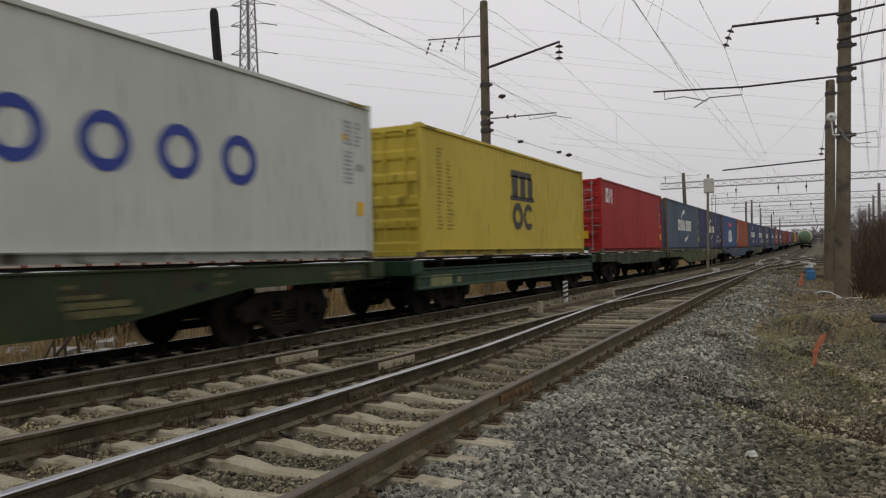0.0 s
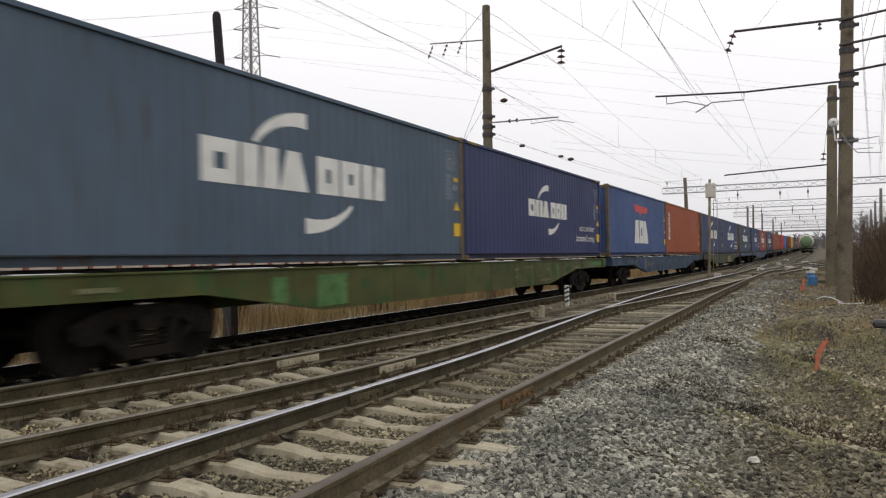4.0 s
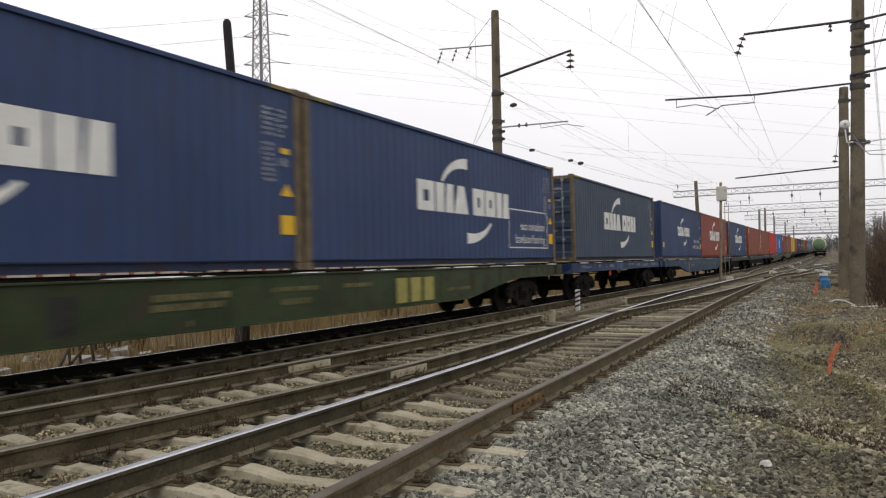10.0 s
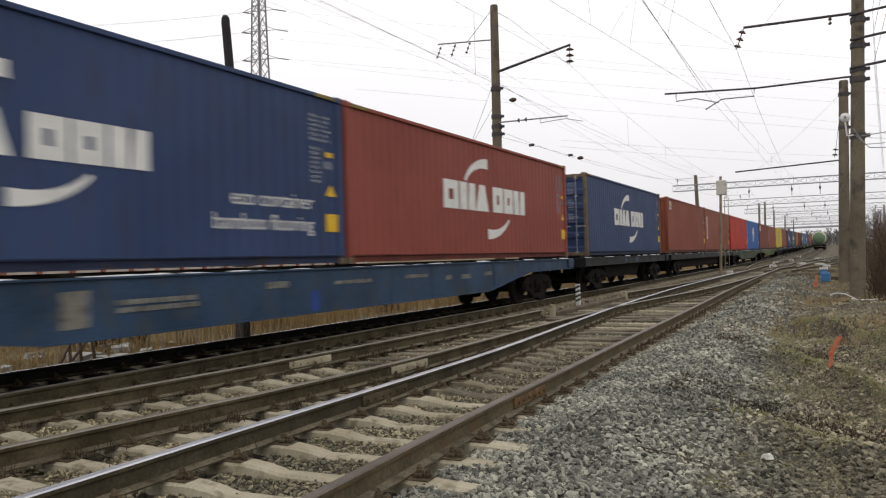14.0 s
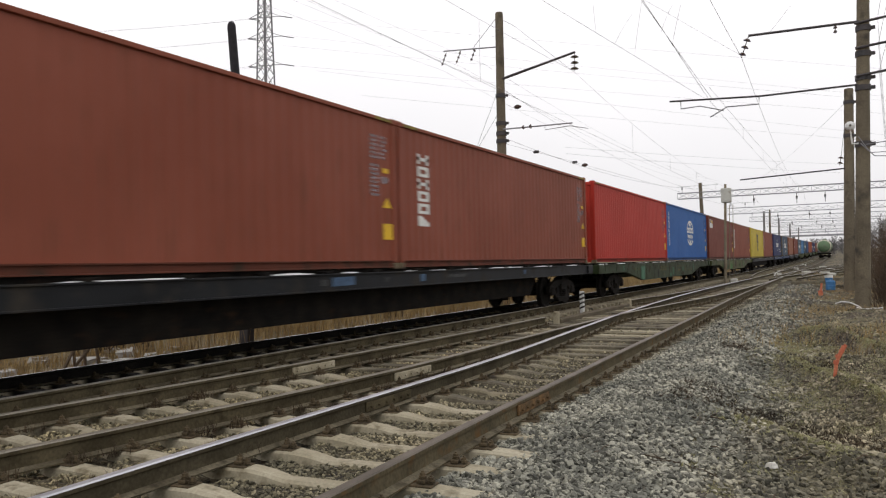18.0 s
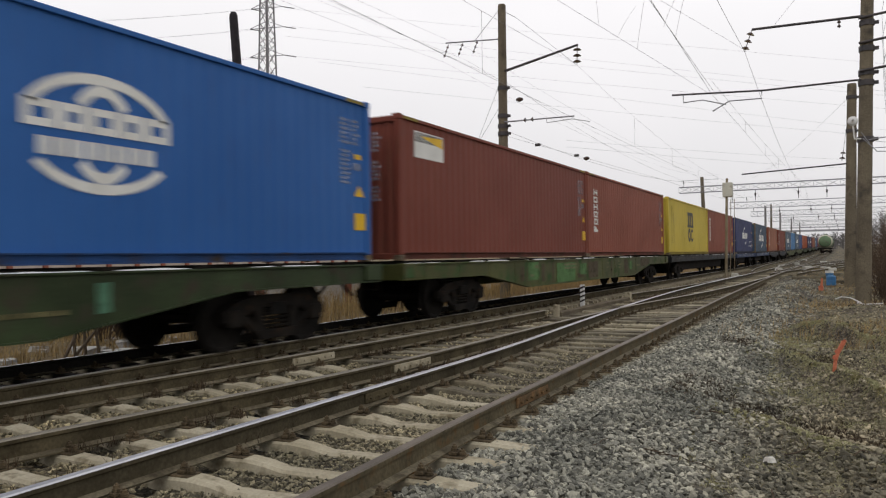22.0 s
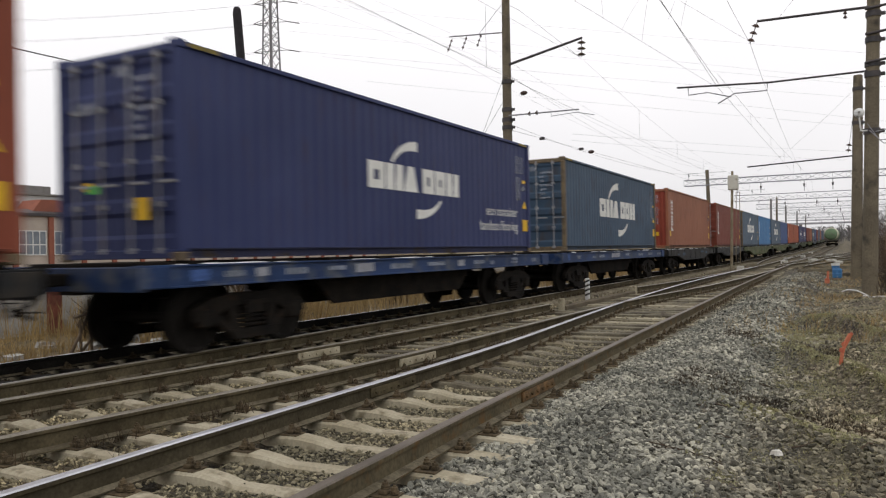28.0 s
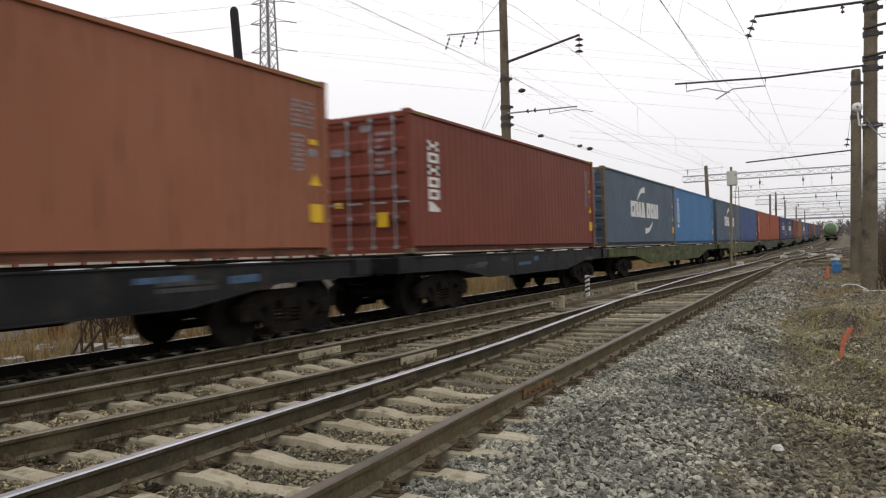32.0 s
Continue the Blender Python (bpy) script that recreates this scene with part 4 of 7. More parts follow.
def container(paint_key, logo, door, label, frame_mat=None):
    """A forty-foot high-cube box; its origin is the middle of its underside, its length runs along y."""
    p = PAINT[paint_key]
    fm = frame_mat or p
    c = thing("shipping_container")
    tagged(c, label, "container", "containers on the train")
    for s in (1, -1):
        m = Matrix.Rotation(0 if s > 0 else math.pi, 4, "Z")
        part("side_wall", once("side", lambda: corrugated(5.94, 0.15, 2.80, HX - 0.036).mesh("side_wall")), p, c, at=m)
        part("top_rail", once("trail", lambda: G().box((HX - 0.06, -5.94, 2.80), (HX, 5.94, 2.87), 0.008).mesh("top_rail")), p, c, at=m)
        part("bottom_rail", once("brail", lambda: G().prism([(HX - 0.09, 0.03), (HX - 0.004, 0.03), (HX - 0.004, 0.045), (HX - 0.045, 0.05), (HX - 0.045, 0.142), (HX + 0.002, 0.146), (HX + 0.002, 0.162), (HX - 0.09, 0.166)], "y", -5.94, 5.94).mesh("bottom_rail")), SILL[paint_key], c, at=m)
        part("wall_flange", once("flange", lambda: G().box((HX - 0.05, -5.94, 0.163), (HX + 0.006, 5.94, 0.176), 0.003).mesh("wall_flange")), p, c, at=m)
        for e in (1, -1):
            part("corner_post", once("post", lambda: G().box((HX - 0.12, 5.94, 0.118), (HX - 0.004, 6.09, 2.778), 0.012).mesh("corner_post")), fm, c, at=Matrix.Diagonal((s, e, 1, 1)))
            for z in (0.059, CH - 0.059):
                part("corner_casting", once("cast", casting), fm if z > 1 else M_CAST, c, at=(s * (HX - 0.089), e * (6.096 - 0.081), z))
    part("roof", once("roof", lambda: corrugated(5.94, -1.17, 1.17, 2.865, 0.32, 0.02).mesh("roof")), p, c, at=Matrix(((0, 0, 1, 0), (0, 1, 0, 0), (1, 0, 0, 0), (0, 0, 0, 1))))
    part("underframe", once("under", lambda: G().box((-1.16, -5.94, 0.06), (1.16, 5.94, 0.15)).mesh("underframe")), M_DARK, c)
    for e in (1, -1):
        m = Matrix.Rotation(0 if e < 0 else math.pi, 4, "Z")
        part("end_header", once("head", lambda: G().box((-1.10, -6.09, 2.74), (1.10, -6.0, 2.86), 0.01).mesh("end_header")), fm, c, at=m)
        part("end_sill", once("sill", lambda: G().box((-1.10, -6.09, 0.03), (1.10, -6.0, 0.15), 0.01).mesh("end_sill")), fm, c, at=m)
        if (e < 0) == door:
            for s in (0, 1):
                d = part("door", once("leaf", door_leaf), p, c, at=m @ Matrix.Translation((-1.12 * s - (0.0 if s else 0.0), -6.05, 0)))
                for x in (0.30, 0.84):
                    part("locking_bar", once("lock", lock_bar), M_STEEL if paint_key != "yellow" else p, d, at=(x, 0, 0))
        else:
            part("end_wall", once("endw", lambda: corrugated(1.10, 0.15, 2.74, -6.06, 0.25, -0.04, "x").mesh("end_wall")), PAINT["rust_end"] if paint_key == "brown" else p, c, at=m)
    for e in (1, -1):
        part("hazard_stripe", once(("haz", e), lambda: flat([rect(e * 5.62 - 0.28, 2.805, 0.56, 0.055)], HX + 0.003).mesh("hazard_stripe")), M_HAZ, c, "faded yellow height-warning stripe")
    for nm, key, maker, mt, lb in logo:
        if nm == "emblem":
            for k, piece in enumerate(once(key, maker)):
                part("emblem_shape", once((key, k), lambda: flat(piece, DX).mesh("emblem_shape")), mt, c, lb)
        else:
            ob = part(nm, once(key, maker), mt, c, lb)
            if nm in ("marking", "sticker", "wording", "outline"):
                ob["kind"] = "stuff"
    return c


ARCS = ("emblem", "arcs", emblem_arcs_and_blocks, M_WHITE, "white emblem of blocks between two arcs")
COLM = ("marking", "colm", marks_column, M_PALE, "rows of small faded print")
STIK = ("sticker", "stik", stickers, M_SIGN, "yellow warning stickers")
ENDM = ("marking", "endm", end_marks, M_PALE, "rows of small print on the end")
VERT = ("marking", "vert", marks_vertical, M_WHITE, "white upright row of block marks")
SQUARES = ("marking", "squares", marks_squares, M_WHITE, "white upright row of small marks")
NEARS = ("sticker", "nears", near_stickers, M_SIGN, "yellow warning stickers")
SIDES = ("sticker", "sides", side_sticker, M_SIGN, "yellow warning sticker")
DSTK = ("sticker", "dstk", door_stickers, M_SIGN, "yellow stickers on the door leaves")
DPRT = ("marking", "dprt", door_print, M_PALE, "pale print on the door leaves")
HIGHS = ("sticker", "highs", high_sticker, M_SIGN, "yellow warning sticker on the end")
SARC = ("emblem", "sarcs", small_arcs, M_WHITE, "white emblem of blocks between two arcs")
COMB = ("emblem", "comb", emblem_comb_and_rings, M_INK, "dark emblem of bars over two rings")
DARK = ("marking", "dark", marks_dark, M_INKFADE, "column of small dark print")


def wording():
    me = text_mesh(["eco container", "bamboo flooring"], 0.34, 0.36)
    for v in me.vertices:
        v.co.x, v.co.y, v.co.z = DX, v.co.y - 6.096 + 11.35, v.co.z + 0.92
    return me


ECO = ("wording", "eco", wording, M_WHITE, "white two-line wording")


def eco_box():
    o = -6.096 + 8.62
    return flat([rect(o, 0.42, 2.95, 0.03), rect(o, 1.44, 2.95, 0.03), rect(o, 0.42, 0.03, 1.05), rect(o + 2.92, 0.42, 0.03, 1.05)], DX)


ECOBOX = ("outline", "ecobox", eco_box, M_WHITE, "thin white outline round the wording")


def plate(key, a, z, w, h, m, lb):
    return ("label_plate", key, lambda: flat([rect(-6.096 + a, z, w, h)], DX - 0.001), m, lb)


def door_tickets():
    g = G()
    for a, z, w, h in ((-0.55, 0.94, 0.24, 0.12),):
        g.add([(a, -6.116, z), (a + w, -6.116, z), (a + w, -6.116, z + h), (a, -6.116, z + h)], [(0, 1, 2, 3)])
    return g


M_TICKET = mat("green_sticker", (0.06, 0.34, 0.06), (0.08, 0.40, 0.08), 5, 0.5, 0, 0, 60, 0.08)
LOGOS = {
    "eco_door": [SARC, ECO, COLM, STIK, DSTK, DPRT, ("sticker", "ticket", door_tickets, M_TICKET, "small green sticker")],
    "rings": [("emblem", "rings", emblem_ring_row, M_BLUE, "row of blue rings"), plate("s1", 11.25, 2.14, 0.16, 0.12, M_SIGN, "yellow sticker"), plate("s2", 11.70, 0.80, 0.22, 0.26, M_SIGN, "yellow sticker"), COLM],
    "comb": [COMB, DARK, plate("s3", 11.5, 0.50, 0.25, 0.12, M_SIGN, "yellow sticker")],
    "cai": [("emblem", "cai", emblem_blocks_cai, M_WHITE, "white emblem of three shapes"), COLM, STIK, DSTK, DPRT],
    "arcs": [ARCS, COLM, STIK, ENDM], "arcs_eco": [SARC, ECO, COLM, STIK, ENDM], "small_eco": [SARC, ECO, COLM, STIK, ENDM, SIDES, HIGHS], "vert_end": [VERT, COLM, STIK, ENDM, NEARS], "arcs_box": [ARCS, ECO, ECOBOX, COLM, STIK],
    "blocks": [("emblem", "wblk", emblem_white_blocks, M_WHITE, "white emblem of tall blocks"), ("emblem", "flag", emblem_flag, M_FLAG, "red swept bar emblem"), COLM, STIK],
    "vert": [VERT, COLM, STIK], "plain": [COLM, STIK, ENDM], "vert_door": [VERT, COLM, STIK, DSTK, DPRT], "arcs_door": [ARCS, COLM, STIK, DPRT],
    "globe": [("emblem", "globe", emblem_globe, M_WHITE, "white globe emblem"), COLM, STIK, SQUARES],
    "plate": [plate("p1", 0.64, 2.10, 1.25, 0.54, M_WHITE, "white framed plate"), plate("p2", 0.67, 2.42, 1.19, 0.2, M_INK, "dark band on the plate"),
              ("label_plate", "p3", lambda: flat([[(-6.096 + 0.9, 2.55), (-6.096 + 1.86, 2.60), (-6.096 + 1.86, 2.38)]], DX), M_SIGN, "yellow wedge on the plate"), COLM, STIK, ENDM],
    "plate2": [plate("q1", 0.63, 2.28, 0.52, 0.40, M_WHITE, "white framed plate"), plate("q2", 0.66, 2.34, 0.46, 0.31, M_BLUE, "blue field"),
               ("label_plate", "q3", lambda: flat([rect(-6.096 + 0.68, 2.46, 0.42, 0.12)], DX), M_SIGN, "yellow band on the plate"), COLM, STIK, ENDM, HIGHS],
}


# --- bogies and wagons ---
def side_frame():
    # cast three-piece frame: arched, with a spring window between the axle ends
    g = G()
    top = [(-1.16, 0.60), (-0.85, 0.74), (-0.45, 0.80), (0.45, 0.80), (0.85, 0.74), (1.16, 0.60)]
    g.prism(top + [(1.16, 0.44), (0.78, 0.46), (0.48, 0.62), (-0.48, 0.62), (-0.78, 0.46), (-1.16, 0.44)], "x", -0.06, 0.06)
    g.prism([(-0.50, 0.64), (-0.34, 0.64), (-0.24, 0.20), (-0.44, 0.20)], "x", -0.055, 0.055)
    g.prism([(0.50, 0.64), (0.34, 0.64), (0.24, 0.20), (0.44, 0.20)], "x", -0.055, 0.055)
    g.prism([(-0.52, 0.28), (0.52, 0.28), (0.42, 0.14), (-0.42, 0.14)], "x", -0.085, 0.085)
    g.prism([(-0.80, 0.48), (-0.64, 0.50), (-0.40, 0.28), (-0.48, 0.20)], "x", -0.05, 0.05)
    g.prism([(0.80, 0.48), (0.64, 0.50), (0.40, 0.28), (0.48, 0.20)], "x", -0.05, 0.05)
    return g.mesh("side_frame")


def spring():
    g = G()
    for k in range(5):
        g.lathe([(0.055, 0.30 + k * 0.062), (0.075, 0.315 + k * 0.062), (0.075, 0.335 + k * 0.062), (0.055, 0.35 + k * 0.062)], "z", 10)
    return g.mesh("spring")


def wheelset():
    g = G().cyl((-0.95, 0, 0), (0.95, 0, 0), 0.075, 0.075, 12)
    for s in (-1, 1):
        x = s * 0.795
        prof = [(0.10, x - s * 0.06), (0.14, x - s * 0.05), (0.40, x - s * 0.03), (0.43, x - s * 0.065), (0.505, x - s * 0.065), (0.505, x - s * 0.045), (0.478, x - s * 0.03), (0.475, x + s * 0.065), (0.43, x + s * 0.065), (0.40, x + s * 0.03), (0.14, x + s * 0.045), (0.10, x + s * 0.08)]
        g.lathe(prof, "x", 28)
        g.cyl((s * 0.86, 0, 0), (s * 1.10, 0, 0), 0.085, 0.085, 12)
        for k in range(3):
            a = 2 * math.pi * k / 3
            g.cyl((s * 1.09, 0.045 * math.cos(a), 0.045 * math.sin(a)), (s * 1.115, 0.045 * math.cos(a), 0.045 * math.sin(a)), 0.016, 0.016, 6)
    return g.mesh("wheelset")


WHEELSETS = []


def bogie(parent, y):
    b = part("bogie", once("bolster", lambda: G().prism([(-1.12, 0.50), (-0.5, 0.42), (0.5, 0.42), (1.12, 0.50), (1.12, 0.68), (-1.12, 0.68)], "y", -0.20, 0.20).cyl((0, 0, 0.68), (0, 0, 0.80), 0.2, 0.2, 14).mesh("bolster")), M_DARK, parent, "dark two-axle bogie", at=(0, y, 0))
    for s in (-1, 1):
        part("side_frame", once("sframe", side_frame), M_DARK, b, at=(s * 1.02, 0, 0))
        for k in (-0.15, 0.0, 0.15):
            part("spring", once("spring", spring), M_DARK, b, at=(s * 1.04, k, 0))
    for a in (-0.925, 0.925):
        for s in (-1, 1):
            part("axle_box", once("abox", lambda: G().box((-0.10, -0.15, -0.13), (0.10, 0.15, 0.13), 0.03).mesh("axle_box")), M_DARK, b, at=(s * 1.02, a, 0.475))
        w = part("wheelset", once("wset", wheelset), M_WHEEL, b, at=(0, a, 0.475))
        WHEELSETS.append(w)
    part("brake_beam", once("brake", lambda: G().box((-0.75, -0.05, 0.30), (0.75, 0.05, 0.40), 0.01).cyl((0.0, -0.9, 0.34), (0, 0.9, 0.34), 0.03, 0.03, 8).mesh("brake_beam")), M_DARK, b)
    return b


def coupler():
    g = G().box((-0.08, 0, 0.98), (0.08, 0.42, 1.14), 0.02)
    g.prism([(-0.17, 0.36), (0.15, 0.36), (0.20, 0.56), (0.08, 0.60), (0.02, 0.50), (-0.10, 0.52), (-0.20, 0.62)], "z", 0.90, 1.22)
    g.path([(0.35, 0.0, 0.98), (0.36, 0.25, 0.76), (0.30, 0.55, 0.62)], 0.03, 6)
    return g.mesh("coupler")


def belly_beam(n, hi, lo, mid, e0, e1):
    """Side beam whose underside drops from the ends to the middle."""
    h = n / 2
    g = G()
    web = [(-h, hi), (h, hi), (h, lo), (h - e0, lo - 0.01), (h - e1, mid), (-h + e1, mid), (-h + e0, lo - 0.01), (-h, lo)]
    g.prism(web, "x", -0.012, 0.012)
    low = [(-h, lo), (-h + e0, lo - 0.01), (-h + e1, mid), (h - e1, mid), (h - e0, lo - 0.01), (h, lo)]
    g.prism(low + [(a, z + 0.022) for a, z in reversed(low)], "x", -0.08, 0.05)
    g.box((-0.11, -h, hi - 0.03), (0.05, h, hi), 0.006)
    for k in range(int(n / 1.6)):
        y = -h + 0.9 + k * 1.6
        z = np.interp(abs(y), [0, h - e1, h - e0, h], [mid, mid, lo, lo])
        g.box((0.012, y - 0.03, z + 0.02), (0.020, y + 0.03, hi - 0.03))
    return g


def snow_strip(n, x0, x1, z, seed):
    r, g = random.Random(seed), G()
    y = -n / 2 + r.uniform(0, 1)
    while y < n / 2 - 1.2:
        w = r.uniform(0.4, 2.6)
        w = min(w, n / 2 - y - 0.1)
        k = max(3, int(w / 0.15))
        h = r.uniform(0.007, 0.026)
        pts = []
        for i in range(k + 1):
            t = i / k
            e = math.sin(math.pi * t) ** 0.35
            pts.append((y + w * t, h * e * r.uniform(0.45, 1.2), e * r.uniform(0.9, 1.0)))
        for i in range(k):
            (a, ha, ea), (b, hb, eb) = pts[i], pts[i + 1]
            m = (x0 + x1) / 2
            q = (x1 - x0) / 2
            g.add([(m - q * ea, a, z - 0.004), (m + q * ea, a, z - 0.004), (m + q * eb, b, z - 0.004), (m - q * eb, b, z - 0.004),
                   (m - q * 0.7 * ea, a, z + ha), (m + q * 0.7 * ea, a, z + ha), (m + q * 0.7 * eb, b, z + hb), (m - q * 0.7 * eb, b, z + hb)],
                  [(4, 5, 6, 7), (1, 2, 6, 5), (3, 0, 4, 7)])
        y += w + r.uniform(0.2, 1.8)
    return g


# what is lettered or repainted on each side beam: s stencil rows, p and q repaint patches; along, up, width, height
MARKS = {}
MARKS[40] = [("s", 5.49, 1.01, 0.25, 0.07), ("s", 5.53, 0.89, 0.52, 0.07), ("s", 5.53, 0.78, 0.98, 0.11), ("s", 5.57, 0.67, 1.02, 0.13), ("q", 7.52, 0.90, 0.28, 0.12), ("s", 7.92, 1.07, 0.20, 0.07), ("s", 7.92, 0.96, 0.27, 0.06), ("s", 10.55, 0.92, 1.13, 0.17)]
MARKS[41] = [("p", -6.05, 0.64, 1.03, 0.25), ("p", -4.73, 0.68, 0.17, 0.15)]
MARKS[42] = [("s", 3.13, 0.98, 0.82, 0.11), ("s", 2.59, 0.82, 0.29, 0.17), ("p", 3.51, 0.81, 0.28, 0.17), ("s", 4.36, 1.01, 0.21, 0.08)]
MARKS[43] = [("s", -10.55, 0.98, 0.53, 0.09), ("p", -7.19, 0.66, 0.40, 0.43), ("p", -6.02, 0.56, 0.88, 0.54), ("s", 2.92, 0.94, 0.29, 0.10), ("s", 2.92, 0.73, 0.10, 0.12), ("s", 3.46, 0.63, 0.32, 0.06), ("s", 3.66, 1.01, 0.67, 0.07), ("s", 5.54, 0.88, 0.13, 0.14), ("s", 4.81, 0.74, 0.28, 0.06), ("s", 4.89, 0.59, 1.29, 0.10), ("p", 6.53, 0.62, 0.17, 0.48), ("s", 8.24, 0.88, 0.59, 0.13), ("p", 10.14, 0.96, 1.87, 0.16)]
MARKS[44] = [("s", -11.05, 0.97, 0.34, 0.11), ("s", -9.52, 0.98, 0.13, 0.07), ("s", -8.88, 0.96, 0.25, 0.16), ("s", -8.28, 0.95, 0.30, 0.16), ("p", -6.92, 0.71, 0.38, 0.38), ("q", -6.19, 0.66, 0.40, 0.44), ("s", -5.48, 0.78, 1.38, 0.16), ("s", -2.24, 0.95, 0.84, 0.09), ("s", -0.82, 0.95, 0.11, 0.07), ("s", -0.25, 0.94, 1.16, 0.07), ("s", 1.48, 0.95, 0.86, 0.08), ("s", 3.19, 0.87, 0.32, 0.14), ("s", 4.11, 0.87, 0.12, 0.15), ("s", 4.81, 0.87, 0.58, 0.12)]
MARKS[45] = [("s", -11.58, 0.95, 0.12, 0.09), ("s", -10.89, 0.93, 0.45, 0.10), ("s", -9.72, 0.93, 0.08, 0.08), ("p", -6.28, 0.70, 0.44, 0.36), ("q", -4.55, 0.61, 0.32, 0.45), ("s", -3.20, 0.79, 1.34, 0.25), ("s", -2.63, 0.57, 0.14, 0.11), ("s", -1.01, 0.94, 1.27, 0.10), ("s", -0.78, 0.73, 0.74, 0.14), ("s", 0.87, 0.94, 0.85, 0.10), ("s", 4.75, 0.72, 1.24, 0.10)]
MARKS[46] = [("s", -6.50, 1.10, 0.12, 0.07), ("s", -6.51, 1.00, 0.21, 0.07), ("s", -5.84, 1.06, 0.35, 0.12), ("s", -5.47, 1.04, 0.77, 0.08), ("s", -4.35, 1.01, 0.10, 0.17), ("s", -3.85, 1.05, 0.37, 0.14), ("s", -2.86, 1.02, 0.10, 0.16), ("s", -2.34, 1.04, 0.59, 0.14), ("p", -1.22, 1.02, 0.12, 0.16), ("q", -0.92, 0.99, 0.49, 0.20), ("s", 0.46, 1.08, 0.98, 0.09), ("s", 1.83, 1.02, 0.64, 0.15), ("s", 3.04, 1.00, 1.04, 0.15), ("s", 4.62, 1.02, 1.17, 0.14)]
MARKS[47] = [("s", -9.09, 0.97, 0.25, 0.13), ("s", -8.43, 0.97, 0.27, 0.16), ("s", -6.84, 0.98, 0.28, 0.12), ("p", -6.82, 0.67, 0.35, 0.32), ("q", -5.59, 0.65, 0.35, 0.43), ("s", -4.90, 0.78, 1.37, 0.18), ("s", -2.29, 0.94, 0.64, 0.14), ("p", -1.16, 0.53, 0.18, 0.34), ("s", -0.54, 0.93, 1.15, 0.09), ("s", 1.81, 0.95, 0.86, 0.10), ("s", 3.50, 0.86, 0.23, 0.14), ("s", 4.28, 0.85, 0.51, 0.15), ("s", 5.52, 0.89, 0.51, 0.13)]
MARKS[48] = [("p", -1.49, 1.00, 0.28, 0.17), ("s", -0.91, 1.00, 0.90, 0.12), ("p", 0.32, 0.99, 0.32, 0.19)]
MARKS[49] = [("p", -2.35, 1.01, 0.64, 0.16), ("s", -2.66, 1.02, 0.10, 0.14), ("s", -0.78, 1.03, 0.18, 0.12), ("p", 0.61, 1.01, 0.20, 0.15), ("s", 1.73, 1.05, 0.96, 0.10), ("p", 6.17, 1.04, 0.16, 0.12)]
MARKS[50] = [("s", -7.27, 0.95, 0.19, 0.11), ("s", -6.53, 0.94, 0.18, 0.10), ("p", -6.06, 0.55, 0.70, 0.55), ("q", -2.83, 0.55, 0.23, 0.37), ("p", -8.98, 0.95, 0.19, 0.20), ("s", -2.26, 0.83, 1.45, 0.25), ("s", -1.48, 0.59, 0.16, 0.15), ("p", 0.60, 0.60, 0.33, 0.36), ("p", -0.04, 0.53, 0.45, 0.17), ("s", 1.72, 0.97, 1.19, 0.08), ("s", 1.94, 0.76, 0.69, 0.13), ("p", 3.25, 0.72, 0.23, 0.24), ("s", 3.94, 0.70, 0.25, 0.28), ("s", 4.72, 0.75, 1.29, 0.08), ("p", 6.40, 0.74, 0.17, 0.36)]
MARKS[51] = [("q", -6.31, 0.66, 0.24, 0.40), ("s", -5.34, 0.98, 0.22, 0.14), ("s", -5.67, 0.76, 0.19, 0.10), ("q", -4.75, 0.61, 0.22, 0.50), ("q", -3.87, 0.55, 0.12, 0.60), ("s", -2.86, 0.91, 1.20, 0.20), ("p", -3.49, 0.54, 1.73, 0.58), ("q", -1.51, 0.61, 0.59, 0.16), ("q", -0.35, 0.58, 1.10, 0.54), ("p", -1.23, 0.71, 0.63, 0.36), ("p", -5.77, 0.67, 0.75, 0.50)]
MARKS[51] += [("s", 1.83, 1.02, 0.30, 0.06), ("s", 1.69, 0.85, 0.38, 0.08), ("q", 2.37, 0.56, 0.14, 0.56), ("s", 3.32, 1.05, 0.54, 0.07), ("s", 3.37, 0.94, 0.52, 0.07), ("s", 3.40, 0.83, 0.49, 0.07), ("q", 4.27, 0.60, 0.57, 0.55), ("p", 5.10, 0.75, 0.39, 0.34), ("s", 6.31, 0.85, 0.42, 0.10), ("q", 6.93, 0.84, 1.65, 0.32)]
MARKS[53] = [("q", -6.10, 1.00, 0.30, 0.16), ("s", -5.55, 1.03, 0.40, 0.12), ("p", -4.90, 1.02, 0.26, 0.14), ("s", -4.30, 1.02, 0.60, 0.14), ("s", -3.20, 1.05, 0.45, 0.10), ("p", -2.40, 1.00, 0.55, 0.16), ("s", -1.30, 1.02, 0.75, 0.14), ("s", 0.10, 1.04, 0.80, 0.11), ("p", 1.45, 1.01, 0.30, 0.14), ("s", 2.20, 1.03, 0.55, 0.12), ("s", 3.13, 1.00, 0.20, 0.12), ("s", 4.37, 1.00, 0.35, 0.16), ("s", 5.70, 1.01, 0.40, 0.15)]
MARKS[54] = [("q", -6.31, 0.99, 0.17, 0.20), ("s", -5.50, 1.02, 0.43, 0.14), ("s", -3.84, 1.01, 0.31, 0.10), ("s", -3.07, 1.02, 0.71, 0.14), ("p", -1.55, 1.01, 1.09, 0.16), ("s", 0.30, 1.04, 0.64, 0.12), ("s", 2.32, 1.01, 0.83, 0.15), ("s", 4.00, 1.02, 0.81, 0.14), ("s", 5.64, 1.01, 0.87, 0.14)]


